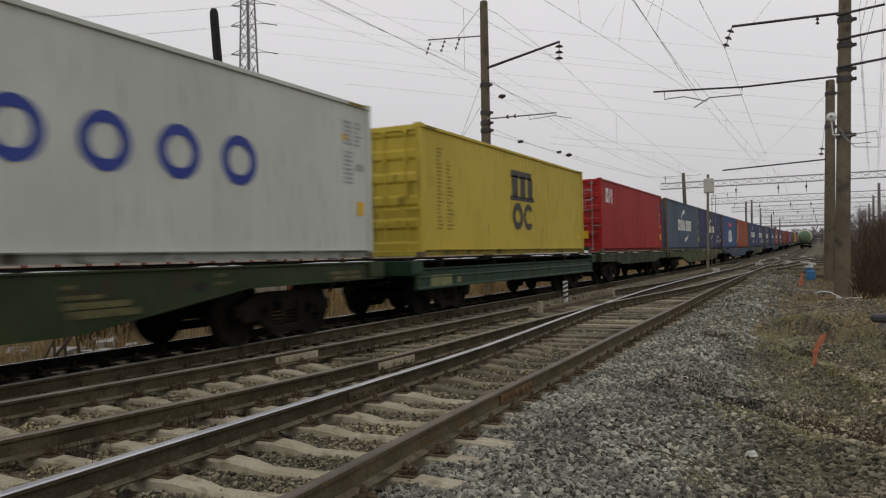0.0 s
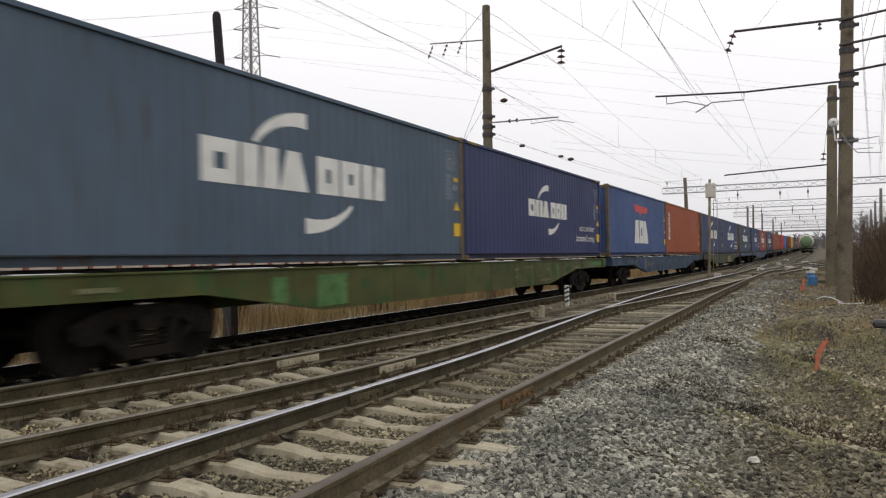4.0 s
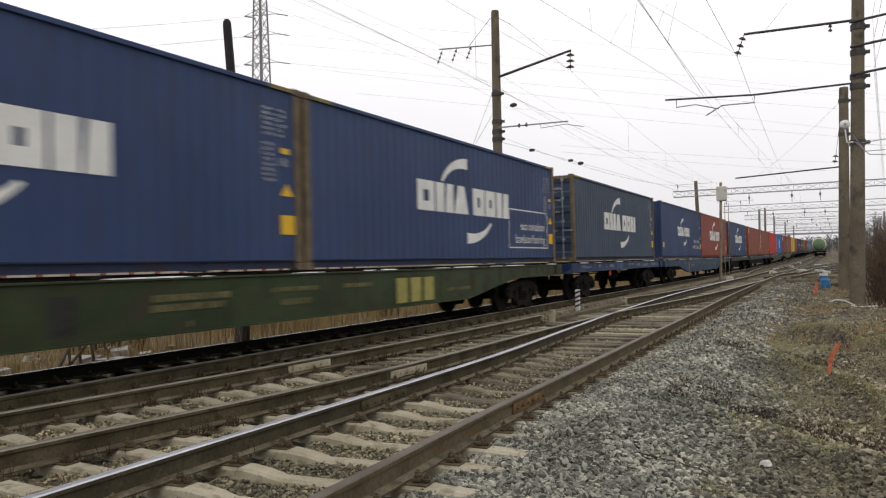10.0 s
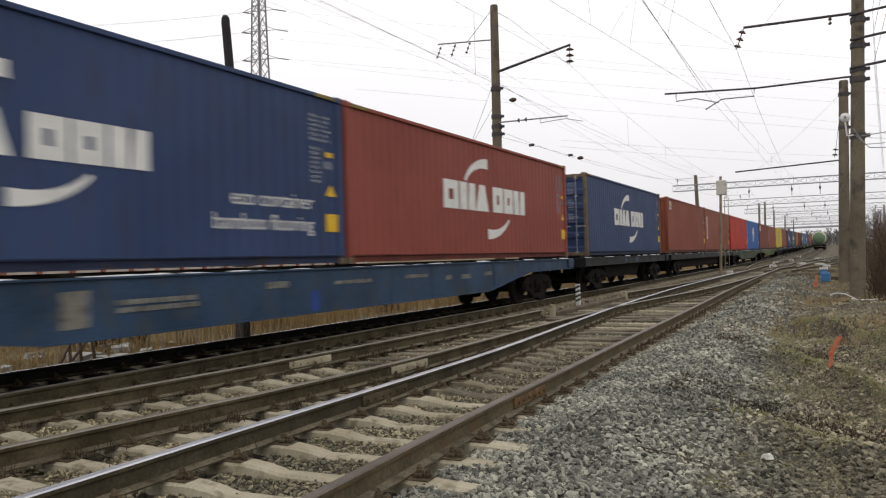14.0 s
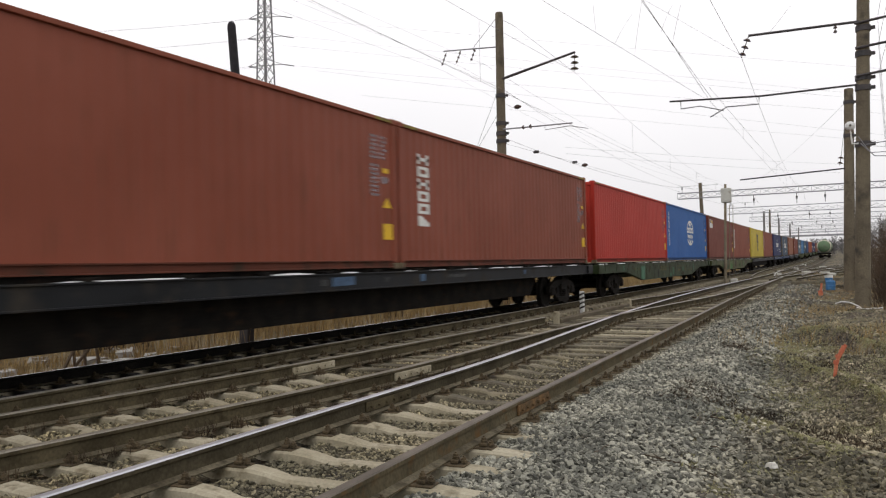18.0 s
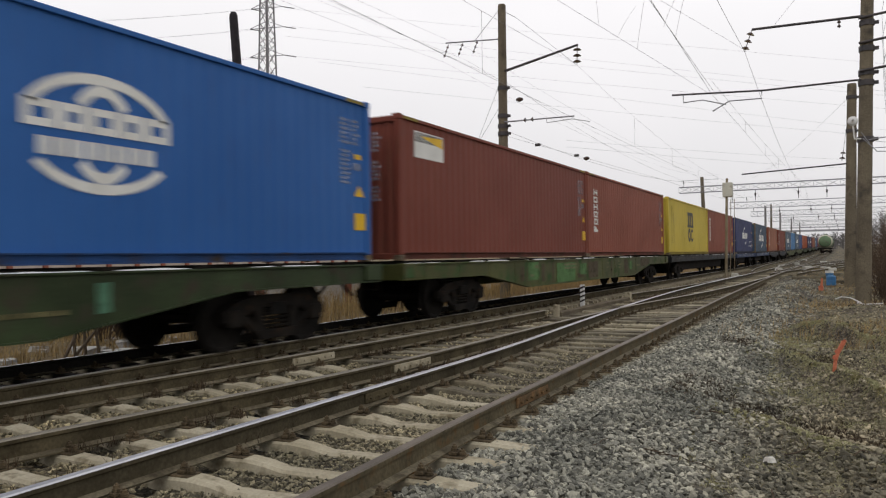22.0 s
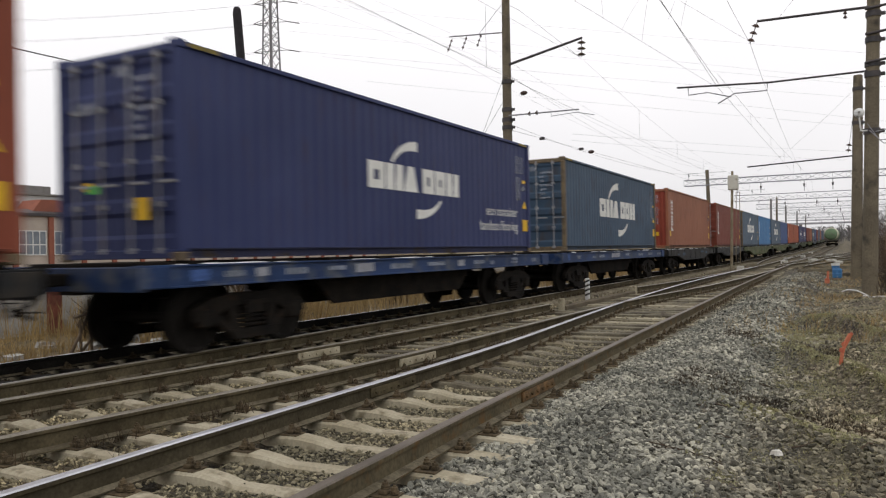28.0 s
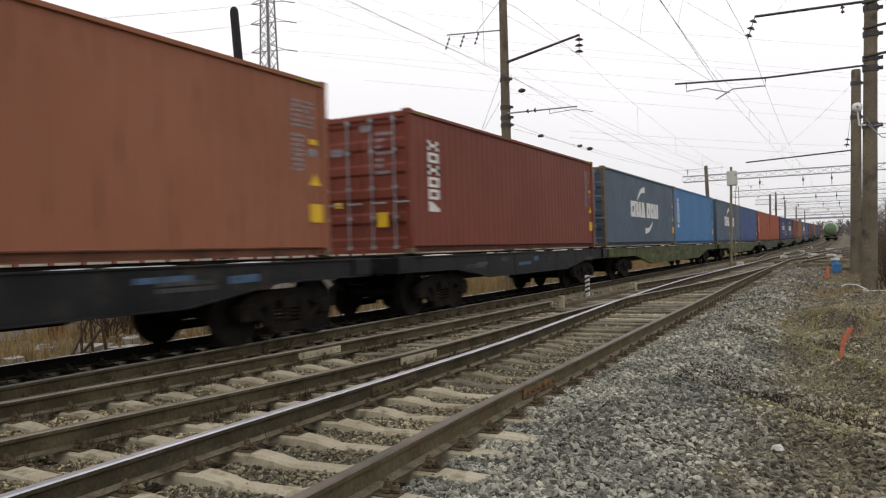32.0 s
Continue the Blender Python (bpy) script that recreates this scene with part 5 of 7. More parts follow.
def patches(n, lo, hi, seed):
    """Faded stencil rows and repaint patches on the side beam."""
    r = random.Random(seed)
    out = [G() for _ in range(3)]
    rows = MARKS.get(seed)
    if rows is None:
        rows = []
        for k in range(int(n * 0.6)):
            y = r.uniform(-n / 2 + 0.26 * n, n / 2 - 0.27 * n - 0.6) if lo < 0.65 else r.uniform(-n / 2 + 1.2, n / 2 - 2)
            kind = r.choice("ssspq")
            rows.append((kind, y, lo + (hi - lo) * r.uniform(0.15, 0.5), r.uniform(0.25, 1.1), (hi - lo) * r.uniform(0.2, 0.4)))
    for k, (kind, y, z, w, h) in enumerate(rows):
        if kind == "s":
            count = max(1, round(h / 0.10))
            step = h / count
            for row in range(count):
                u = y + r.uniform(0, 0.06)
                while u < y + w * r.uniform(0.85, 1.0):
                    q = r.uniform(0.05, 0.13)
                    b = z + row * step + 0.01
                    out[0].add([(0.026, u, b), (0.026, u + q, b), (0.026, u + q, b + step * 0.7), (0.026, u, b + step * 0.7)], [(0, 1, 2, 3)])
                    u += q + 0.02
        else:
            i = 1 if kind == "p" else 2
            e = (0.0245 if i == 1 else 0.0225) - 0.0001 * (k % 9)
            out[i].add([(e, y, z), (e, y + w, z + 0.01), (e, y + w, z + h), (e, y, z + h - 0.01)], [(0, 1, 2, 3)])
    return out


STENCIL = {k: mat("faded_stencil_" + k, c, tuple(v * 0.6 for v in c), 3, 0.7, 0, 0, 50, 0.3, tuple(v * 0.4 for v in c), 0.12) for k, c in (
    ("green", (0.155, 0.140, 0.062)), ("fresh_green", (0.18, 0.17, 0.09)), ("moss", (0.20, 0.20, 0.105)), ("blue", (0.23, 0.225, 0.19)), ("bright_blue", (0.27, 0.30, 0.36)), ("black", (0.085, 0.085, 0.085)), ("bottle", (0.19, 0.18, 0.085)))}
PATCH = {"green": ((0.075, 0.18, 0.11), (0.022, 0.022, 0.020)), "fresh_green": ((0.09, 0.24, 0.17), (0.10, 0.14, 0.07)), "moss": ((0.085, 0.185, 0.058), (0.075, 0.055, 0.028)),
         "blue": ((0.03, 0.07, 0.30), (0.20, 0.19, 0.16)), "bright_blue": ((0.30, 0.31, 0.34), (0.06, 0.12, 0.32)), "black": ((0.07, 0.12, 0.20), (0.09, 0.08, 0.065)), "bottle": ((0.22, 0.22, 0.10), (0.05, 0.10, 0.07))}
PATCHM = {k: [mat("patch_%s_%d" % (k, i), c, tuple(v * 0.75 for v in c), 3, 0.65, 0, 0, 40, 0.2, tuple(v * 0.4 for v in c), 0.08) for i, c in enumerate(v)] for k, v in PATCH.items()}


def wagon(kind, colour, n, seed, label, axles):
    """A container flat wagon; its origin lies at rail level under its middle. n: length of its frame."""
    w = thing("flat_wagon")
    tagged(w, label, "wagon", "wagons of the train")
    m = WAGON[colour]
    deck = 1.225
    h = n / 2
    hi, lo = deck, 0.88
    if kind == "belly":
        make = lambda: belly_beam(n, deck, 0.90, 0.50, 3.77, 6.57) if n > 20 else belly_beam(n, deck, 0.91, 0.66 if colour == "black" else 0.76, 2.4, 4.2 if colour == "black" else 3.45).mesh("side_beam")
        lo = 0.62 if n > 20 else 0.80
    elif kind == "box":
        make = lambda: G().prism([(-0.06, 0.60), (0.05, 0.60), (0.05, 0.63), (0.012, 0.66), (0.012, 0.82), (0.035, 0.85), (0.012, 0.88), (0.012, 0.99), (0.06, 1.02), (0.06, 1.05), (-0.06, 1.05)], "y", -h + 0.3, h - 0.3).mesh("side_beam")
        lo, hi = 0.66, 0.98
    else:
        make = lambda: G().box((-0.012, -h, 0.95), (0.012, h, deck), 0.003).box((-0.08, -h, 0.93), (0.05, h, 0.955), 0.004).box((-0.10, -h, deck - 0.025), (0.05, h, deck), 0.004).mesh("side_beam")
        lo, hi = 0.98, 1.18
    bx = 1.30
    for s in (1, -1):
        beam = part("side_beam", once(("beam", kind, n, colour == "black"), make), m, w, at=Matrix.Translation((s * bx, 0, 0)) @ Matrix.Rotation(0 if s > 0 else math.pi, 4, "Z"))
        if s > 0:
            st, p1, p2 = patches(n, lo, hi, seed)
            if st.v:
                part("stencil", st.mesh("stencil", False, False), STENCIL[colour], beam)["kind"] = "stuff"
            for g, pm in ((p1, PATCHM[colour][0]), (p2, PATCHM[colour][1])):
                for k in range(0, len(g.v), 4):
                    part("repaint_patch", G().add(g.v[k:k + 4], [(0, 1, 2, 3)]), pm, beam)
    if kind == "box":
        # raised bulkhead and heaped snow past the load
        part("end_bulkhead", G().box((-1.25, h - 0.50, 1.05), (1.25, h - 0.22, 1.50), 0.02), m, w)
        part("old_snow", G().prism([(h - 1.05, 1.24), (h - 0.50, 1.24), (h - 0.50, 1.34), (h - 0.68, 1.36), (h - 0.90, 1.29)], "x", -1.1, 1.24), M_SNOW, w, "heaped old snow")
    if seed == 46:
        hung = part("warning_disc", G().cyl((bx - 0.10, -1.95, 0.84), (bx - 0.07, -1.95, 0.84), 0.12, 0.12, 16), M_FLAG, w, "red round warning disc")
        part("hanger_rod", G().cyl((bx - 0.085, -1.95, 0.94), (bx - 0.085, -1.95, 1.16), 0.012, 0.012, 6), M_DARK, hung)
    if seed == 45:
        # yellow panel with upright bars near the far end
        for k in range(3):
            part("panel_bar", G().add([(0.027, 2.66 + k * 0.54, 0.58), (0.027, 2.66 + k * 0.54 + 0.42, 0.58), (0.027, 2.66 + k * 0.54 + 0.42, 1.06), (0.027, 2.66 + k * 0.54, 1.06)], [(0, 1, 2, 3)]), M_BEAMYEL, w, "faded yellow bar", at=(bx, 0, 0))
    deep = {"belly": 0.60, "box": 0.70, "straight": 0.42, "flat": 0.46, "slim": 0.84}[kind]
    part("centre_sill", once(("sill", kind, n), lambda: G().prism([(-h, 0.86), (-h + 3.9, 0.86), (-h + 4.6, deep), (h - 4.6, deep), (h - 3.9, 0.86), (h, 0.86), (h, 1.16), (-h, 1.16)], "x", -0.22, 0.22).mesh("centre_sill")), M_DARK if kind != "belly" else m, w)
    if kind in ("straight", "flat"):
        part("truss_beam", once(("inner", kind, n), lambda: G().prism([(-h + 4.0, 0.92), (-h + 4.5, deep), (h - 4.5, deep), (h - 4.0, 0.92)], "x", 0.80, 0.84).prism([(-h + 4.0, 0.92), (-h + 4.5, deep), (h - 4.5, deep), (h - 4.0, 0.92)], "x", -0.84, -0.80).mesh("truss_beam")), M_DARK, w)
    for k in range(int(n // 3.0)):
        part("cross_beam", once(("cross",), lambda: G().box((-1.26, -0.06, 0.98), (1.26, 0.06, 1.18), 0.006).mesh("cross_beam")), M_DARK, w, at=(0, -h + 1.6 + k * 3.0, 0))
    for e in (1, -1):
        r = Matrix.Rotation(0 if e > 0 else math.pi, 4, "Z")
        part("end_beam", once(("endb", kind), lambda: G().box((-1.33, -0.14, 0.90), (1.33, 0.0, 1.21), 0.012).box((-1.36, -0.5, 0.94), (-1.31, 0.0, 1.2), 0.006).box((1.31, -0.5, 0.94), (1.36, 0.0, 1.2), 0.006).mesh("end_beam")), m, w, at=Matrix.Translation((0, e * h, 0)) @ r)
        part("coupler", once("coupler", coupler), M_DARK, w, at=Matrix.Translation((0, e * h, 0)) @ r)
        part("handrail", once("hrail", lambda: G().path([(1.18, 0.04, 1.2), (1.18, 0.10, 0.75), (0.82, 0.10, 0.75), (0.82, 0.04, 1.2)], 0.014, 6).path([(1.18, 0.1, 0.95), (0.82, 0.1, 0.95)], 0.012, 6).mesh("handrail")), M_DARK, w, at=Matrix.Translation((0, e * h, 0)) @ r)
        bogie(w, axles[0] if e < 0 else axles[1])
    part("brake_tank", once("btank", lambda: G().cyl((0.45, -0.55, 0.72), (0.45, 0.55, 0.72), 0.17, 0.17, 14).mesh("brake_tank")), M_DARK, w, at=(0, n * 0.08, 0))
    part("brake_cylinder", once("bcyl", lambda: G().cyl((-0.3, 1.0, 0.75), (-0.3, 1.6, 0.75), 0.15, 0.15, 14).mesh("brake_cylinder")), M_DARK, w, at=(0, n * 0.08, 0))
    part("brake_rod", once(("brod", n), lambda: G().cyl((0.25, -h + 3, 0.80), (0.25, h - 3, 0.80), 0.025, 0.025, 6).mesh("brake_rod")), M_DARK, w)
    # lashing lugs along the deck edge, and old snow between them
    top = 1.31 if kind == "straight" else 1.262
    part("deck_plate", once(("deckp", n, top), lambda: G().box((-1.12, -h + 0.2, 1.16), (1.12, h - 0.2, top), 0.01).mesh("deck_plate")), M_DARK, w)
    lug = once("lug", lambda: G().box((bx - 0.10, 0, deck), (bx + 0.02, 0.22, deck + 0.05), 0.008).mesh("deck_lug"))
    y = -h + 0.8
    while y < h - 0.8:
        part("deck_lug", lug, M_DARK, w, at=(0, y, 0))
        y += 1.5
    part("snow", snow_strip(n, bx - 0.22, bx + 0.04, deck, seed).mesh("snow"), M_SNOW, w, "thin strips of old snow")["kind"] = "stuff"
    return w


# consist: kind, paint, label, [(near end, container paint, emblem, doors face back, label)]
B = "blue-black high-cube container with a white block-and-arc emblem"
CONSIST = [
    ("belly", "green", "weathered green fish-bellied flat wagon", [(0.34, "grey", "rings", False, "pale grey container with a row of blue rings")]),
    ("box", "bottle", "dark green flat wagon with a ribbed side", [(14.49, "yellow", "comb", True, "yellow container with a dark emblem and ribbed doors")]),
    ("belly", "green", "weathered green fish-bellied flat wagon", [(29.19, "crimson", "cai", True, "bright red container with a white block emblem")]),
    ("belly", "moss", "olive-green fish-bellied flat wagon", [(42.91, "slate", "arcs", False, "slate-blue container with a white block-and-arc emblem"), (55.18, "navy", "arcs_eco", False, "navy container with white emblem and wording")]),
    ("belly", "blue", "faded blue fish-bellied flat wagon", [(68.57, "denim", "blocks", False, "blue container with white blocks and a red bar"), (80.84, "orange", "vert", False, "rusty orange container with an upright row of marks")]),
    ("belly", "green", "weathered green fish-bellied flat wagon", [(94.00, "ink", "arcs", False, B), (106.28, "ink", "arcs_box", False, "dark blue container with emblem and outlined wording")]),
    ("slim", "bright_blue", "bright blue flat wagon with snow on its deck", [(120.37, "dusk", "arcs_door", True, "slate-blue container with a white emblem and brown corner posts")]),
    ("belly", "blue", "faded blue fish-bellied flat wagon", [(134.30, "ink", "small_eco", False, "navy container with white emblem and wording"), (146.58, "brick", "arcs", False, "brick-red container with a white block-and-arc emblem")]),
    ("straight", "black", "black flat wagon with a deep centre beam", [(160.95, "ink", "arcs", True, B)]),
    ("straight", "black", "black flat wagon with a deep centre beam", [(175.04, "rust", "plate2", False, "dull red container with a small blue and yellow plate"), (187.31, "rust", "vert", False, "brownish red container with an upright row of marks")]),
    ("belly", "green", "weathered green fish-bellied flat wagon", [(200.49, "scarlet", "plain", False, "bright red container without an emblem"), (212.77, "blue", "globe", False, "bright blue container with a white globe emblem")]),
    ("belly", "moss", "patchy green fish-bellied flat wagon", [(225.98, "maroon", "plate", False, "dull red container with a yellow and white plate"), (238.25, "rust", "vert", False, "brownish red container with an upright row of marks")]),
    ("straight", "black", "blue-black flat wagon with a deep centre beam", [(251.61, "yellow", "comb", False, "yellow container with a dark bar emblem"), (263.88, "rust", "vert", False, "brownish red container with an upright row of marks")]),
    ("flat", "bright_blue", "blue flat wagon with flaking paint", [(278.17, "navy", "eco_door", True, "navy container with barred doors and white emblem")]),
    ("flat", "bright_blue", "bright blue flat wagon with snow on its deck", [(293.22, "teal", "arcs_door", True, "grey-blue container with rusty doors and white emblem")]),
    ("belly", "black", "black fish-bellied flat wagon", [(308.09, "brown", "vert_end", False, "faded brown container with an upright row of marks")]),
    ("belly", "black", "black fish-bellied flat wagon", [(322.94, "maroon", "vert_door", True, "dark red container with barred doors")]),
    ("belly", "moss", "patchy green fish-bellied flat wagon", [(336.45, "slate", "arcs", True, "streaked slate-blue container with a white emblem"), (348.72, "sky_blue", "vert", False, "light blue container with a short row of marks")]),
    ("belly", "moss", "olive-green fish-bellied flat wagon", [(362.2, "slate", "arcs", False, "slate-blue container with a white block-and-arc emblem"), (374.5, "denim", "plain", False, "plain mid-blue container without an emblem")]),
    ("belly", "green", "weathered green fish-bellied flat wagon", [(387.9, "orange", "vert", False, "plain rusty orange steel container"), (400.2, "orange", "plain", False, "plain rusty orange steel container")]),
    ("belly", "green", "weathered green fish-bellied flat wagon", [(413.6, "navy", "arcs_eco", False, "navy container with white emblem and wording"), (425.9, "navy", "arcs", False, B)]),
    ("belly", "moss", "olive-green fish-bellied flat wagon", [(439.3, "maroon", "plain", False, "dull red container without an emblem"), (451.6, "brown", "plain", False, "faded brown container without an emblem")]),
    ("belly", "blue", "faded blue fish-bellied flat wagon", [(465.0, "slate", "arcs", False, B), (477.3, "denim", "plain", False, "plain mid-blue container without an emblem")]),
    ("belly", "green", "weathered green fish-bellied flat wagon", [(490.7, "maroon", "plain", False, "dull red container without an emblem"), (503.0, "slate", "plain", False, "plain slate-blue container without emblem")]),
    ("belly", "green", "weathered green fish-bellied flat wagon", [(516.4, "brown", "plain", False, "faded brown container without an emblem"), (528.7, "teal", "plain", False, "plain grey-blue container without emblem")]),
    ("belly", "moss", "olive-green fish-bellied flat wagon", [(542.1, "slate", "plain", False, "plain slate-blue container without emblem"), (554.4, "maroon", "plain", False, "dull red container without an emblem")]),
]
MOVING = []
RUSTY_POSTS = {94.0, 106.28, 120.37, 68.57, 292.89, 336.45, 42.91, 160.95, 293.22}
for i, (kind, colour, label, boxes) in enumerate(CONSIST):
    near, far = boxes[0][0], boxes[-1][0] + CL
    # the frame reaches past its load; the first wagon's tail lies behind the camera
    one = len(boxes) == 1
    a, b = (near - 0.75, far + 0.95) if one else (near - 0.12, far + 0.12)
    if i == 0:
        a, b, one = far + 0.12 - 24.7, far + 0.12, False
        near = a + 0.12
    n, mid = round(b - a, 2), (a + b) / 2
    axles = (near + 1.5 - mid, far - 0.95 - mid) if one else (near + 2.95 - mid, far - (2.25 if kind == "straight" else 2.45) - mid)
    MOVING.append((wagon(kind, colour, n, 40 + i, label, axles), mid, 0.0))
    for a, pk, lg, door, lb in boxes:
        MOVING.append((container(pk, LOGOS[lg], door, lb, M_CAST if a in RUSTY_POSTS else None), a + CL / 2, FLOOR_Z))

# ---- masts, wires and gantries ----
def collar(parent, x, y, z, r, h=0.16):
    part("collar", G().lathe([(r, -h / 2), (r + 0.03, -h / 2), (r + 0.03, h / 2), (r, h / 2)], "z", 14, (x, y, z)).box((x + r, y - 0.04, z - 0.05), (x + r + 0.14, y + 0.04, z + 0.05), 0.01), M_DARKSTEEL, parent)


def insulator(parent, a, b, r=0.075, n=3):
    a, b = Vector(a), Vector(b)
    g = G().cyl(a, b, 0.015, 0.015, 6)
    for k in range(n):
        c = a.lerp(b, (k + 0.5) / n)
        d = (b - a).normalized() * 0.03
        g.cyl(c - d, c + d, r * 0.5, r, 10)
    return part("insulator", g, M_GLASSY, parent)


def pole(name, base, top, r0, r1, label, collars=()):
    root = thing(name)
    tagged(root, label, "mast")
    part("shaft", G().cyl(base, top, r0, r1, 20).lathe([(r1, 0), (r1 * 0.9, 0.06), (0.01, 0.09)], "z", 20, top), M_MAST, root, smooth=False)
    bx, tx = Vector(base), Vector(top)
    for z in collars:
        k = (z - bx.z) / (tx.z - bx.z)
        c = bx.lerp(tx, k)
        collar(root, c.x, c.y, c.z, r0 + (r1 - r0) * k)
    return root


# mast behind the train
m1 = pole("catenary_mast", (-11.98, 27.9, -0.35), (-11.80, 27.6, 11.25), 0.22, 0.155, "grey concrete catenary mast with steel arms", (6.9, 6.5, 8.0, 6.2))
part("arm", G().cyl((-11.7, 27.6, 8.66), (-8.72, 27.6, 9.27), 0.055, 0.045, 8), M_DARKSTEEL, m1, "sloping steel arm")
part("arm", G().cyl((-11.75, 27.6, 6.65), (-8.9, 27.6, 6.60), 0.03, 0.025, 8).path([(-10.0, 27.6, 6.62), (-10.0, 27.6, 6.45), (-9.0, 27.6, 6.50), (-8.3, 27.6, 6.33)], 0.014, 6), M_STEEL, m1, "thin steady arm")
part("arm", G().cyl((-11.8, 27.6, 9.95), (-14.32, 27.6, 10.15), 0.028, 0.028, 8), M_STEEL, m1, "cross arm for feeder wires")
part("stay", G().path([(-13.0, 27.6, 10.05), (-11.9, 27.6, 11.15), (-11.2, 27.6, 10.7)], 0.012, 5), M_STEEL, m1)
part("stay", G().path([(-11.2, 27.6, 10.7), (-8.82, 27.6, 8.55)], 0.007, 5), M_STEEL, m1)
part("stay", G().path([(-11.95, 27.5, 8.05), (-12.9, 27.3, 5.7)], 0.008, 5).path([(-11.95, 27.5, 7.2), (-12.9, 27.3, 5.7)], 0.008, 5), M_STEEL, m1, "thin guy wires")
insulator(m1, (-8.74, 27.6, 9.22), (-8.76, 27.6, 8.55), 0.16)
for x in (-12.87, -13.53, -14.2):
    insulator(m1, (x, 27.6, 10.05), (x - 0.22, 27.6, 9.55), 0.065)
for x in (-10.9, -10.6):
    insulator(m1, (x - 0.1, 27.6, 6.64), (x + 0.1, 27.6, 6.64), 0.09, 1)
# masts on the near bank
m2 = pole("catenary_mast", (0.47, 25.4, -0.35), (0.86, 25.4, 12.6), 0.215, 0.15, "tall grey concrete catenary mast on the bank", (8.0, 7.25, 6.55, 6.25, 4.6))
part("arm", G().path([(0.6, 25.3, 6.35), (-2.1, 25.3, 6.34), (-4.85, 25.3, 6.50)], 0.030, 8), M_DARKSTEEL, m2, "long horizontal contact-wire arm")
part("steady_arm", G().path([(-2.15, 25.3, 6.34), (-2.15, 25.3, 6.10), (-3.1, 25.3, 6.12), (-3.6, 25.3, 5.85)], 0.02, 6).path([(-4.5, 25.3, 6.46), (-4.5, 25.3, 6.22), (-3.9, 25.3, 6.24), (-3.2, 25.3, 6.02)], 0.018, 6), M_STEEL, m2)
part("arm", G().path([(0.65, 25.3, 8.20), (-2.40, 25.3, 8.27)], 0.040, 8), M_DARKSTEEL, m2, "upper steel arm")
insulator(m2, (-2.40, 25.3, 8.25), (-2.62, 25.3, 7.62), 0.12)
insulator(m2, (0.0, 25.3, 8.2), (0.0, 25.3, 7.95), 0.06, 2)
for z in (8.15, 7.42, 6.6):
    part("cross_arm", G().cyl((0.5, 25.2, z - 0.02), (1.75, 25.2, z + 0.10), 0.04, 0.035, 8), M_DARKSTEEL, m2)
part("stay_loop", G().path([(0.7, 25.1, 4.55), (1.45, 25.1, 4.62), (1.5, 25.1, 4.15), (0.9, 25.1, 4.2), (0.55, 25.1, 4.6)], 0.014, 5).path([(0.5, 25.1, 4.8), (0.8, 25.1, 4.3), (1.3, 25.1, 4.3)], 0.012, 5), M_STEEL, m2)
m3 = pole("catenary_mast", (0.23, 38.4, -0.30), (0.45, 38.4, 8.75), 0.25, 0.19, "shorter concrete mast beyond the tall one", (8.2, 6.7))
part("arm", G().path([(0.2, 38.3, 5.25), (-4.2, 38.3, 5.05)], 0.032, 8), M_DARKSTEEL, m3, "horizontal contact-wire arm")
part("stay", G().cyl((0.25, 38.3, 7.2), (0.07, 38.3, 5.86), 0.01, 0.01, 5), M_STEEL, m3)
insulator(m3, (0.07, 38.3, 5.86), (0.0, 38.3, 5.40), 0.13, 2)
lampo = thing("loudspeaker")
tagged(lampo, "white bell-shaped loudspeaker on the concrete mast", "loudspeaker")
part("horn", G().lathe([(0.03, 0.0), (0.12, 0.05), (0.14, 0.16), (0.10, 0.24), (0.03, 0.27)], "y", 18, (0.30, 24.9, 5.12)), M_FRAMEW, lampo)
part("bracket", G().path([(0.30, 25.0, 5.0), (0.34, 25.1, 4.6), (0.5, 25.15, 4.6)], 0.025, 6), M_FRAMEW, lampo)


def wire(a, b, sag=0.0, r=0.006, m=None, label="thin grey overhead wire", n=14):
    pts = []
    for i in range(n + 1):
        t = i / n
        p = Vector(a).lerp(Vector(b), t)
        p.z -= 4 * sag * t * (1 - t)
        pts.append(p)
    ob = part("overhead_wire", G().path(pts, r, 4).mesh("overhead_wire", False, False), m or M_WIRE)
    tagged(ob, label, "wire", "overhead wires")
    return ob


def catenary(knots, slack=0.72, contact_r=0.0055):
    """Contact wire with its hanging messenger and droppers, span by span: (y, x, contact z, messenger z)."""
    for (y0, x0, c0, k0), (y1, x1, c1, k1) in zip(knots, knots[1:]):
        wire((x0, y0, c0), (x1, y1, c1), 0.02, contact_r, None, "copper contact wire over the track")
        ob = wire((x0, y0, k0), (x1, y1, k1), (min(k0 - c0, k1 - c1)) * slack, contact_r, None, "sagging messenger wire over the track")
        for k in range(1, 7):
            t = k / 7
            x, y = x0 + (x1 - x0) * t, y0 + (y1 - y0) * t
            hi = k0 + (k1 - k0) * t - 4 * (min(k0 - c0, k1 - c1)) * slack * t * (1 - t)
            part("dropper", G().cyl((x, y, c0 + (c1 - c0) * t), (x, y, hi), 0.005, 0.005, 4, False).mesh("dropper", False, False), M_WIRE, ob)


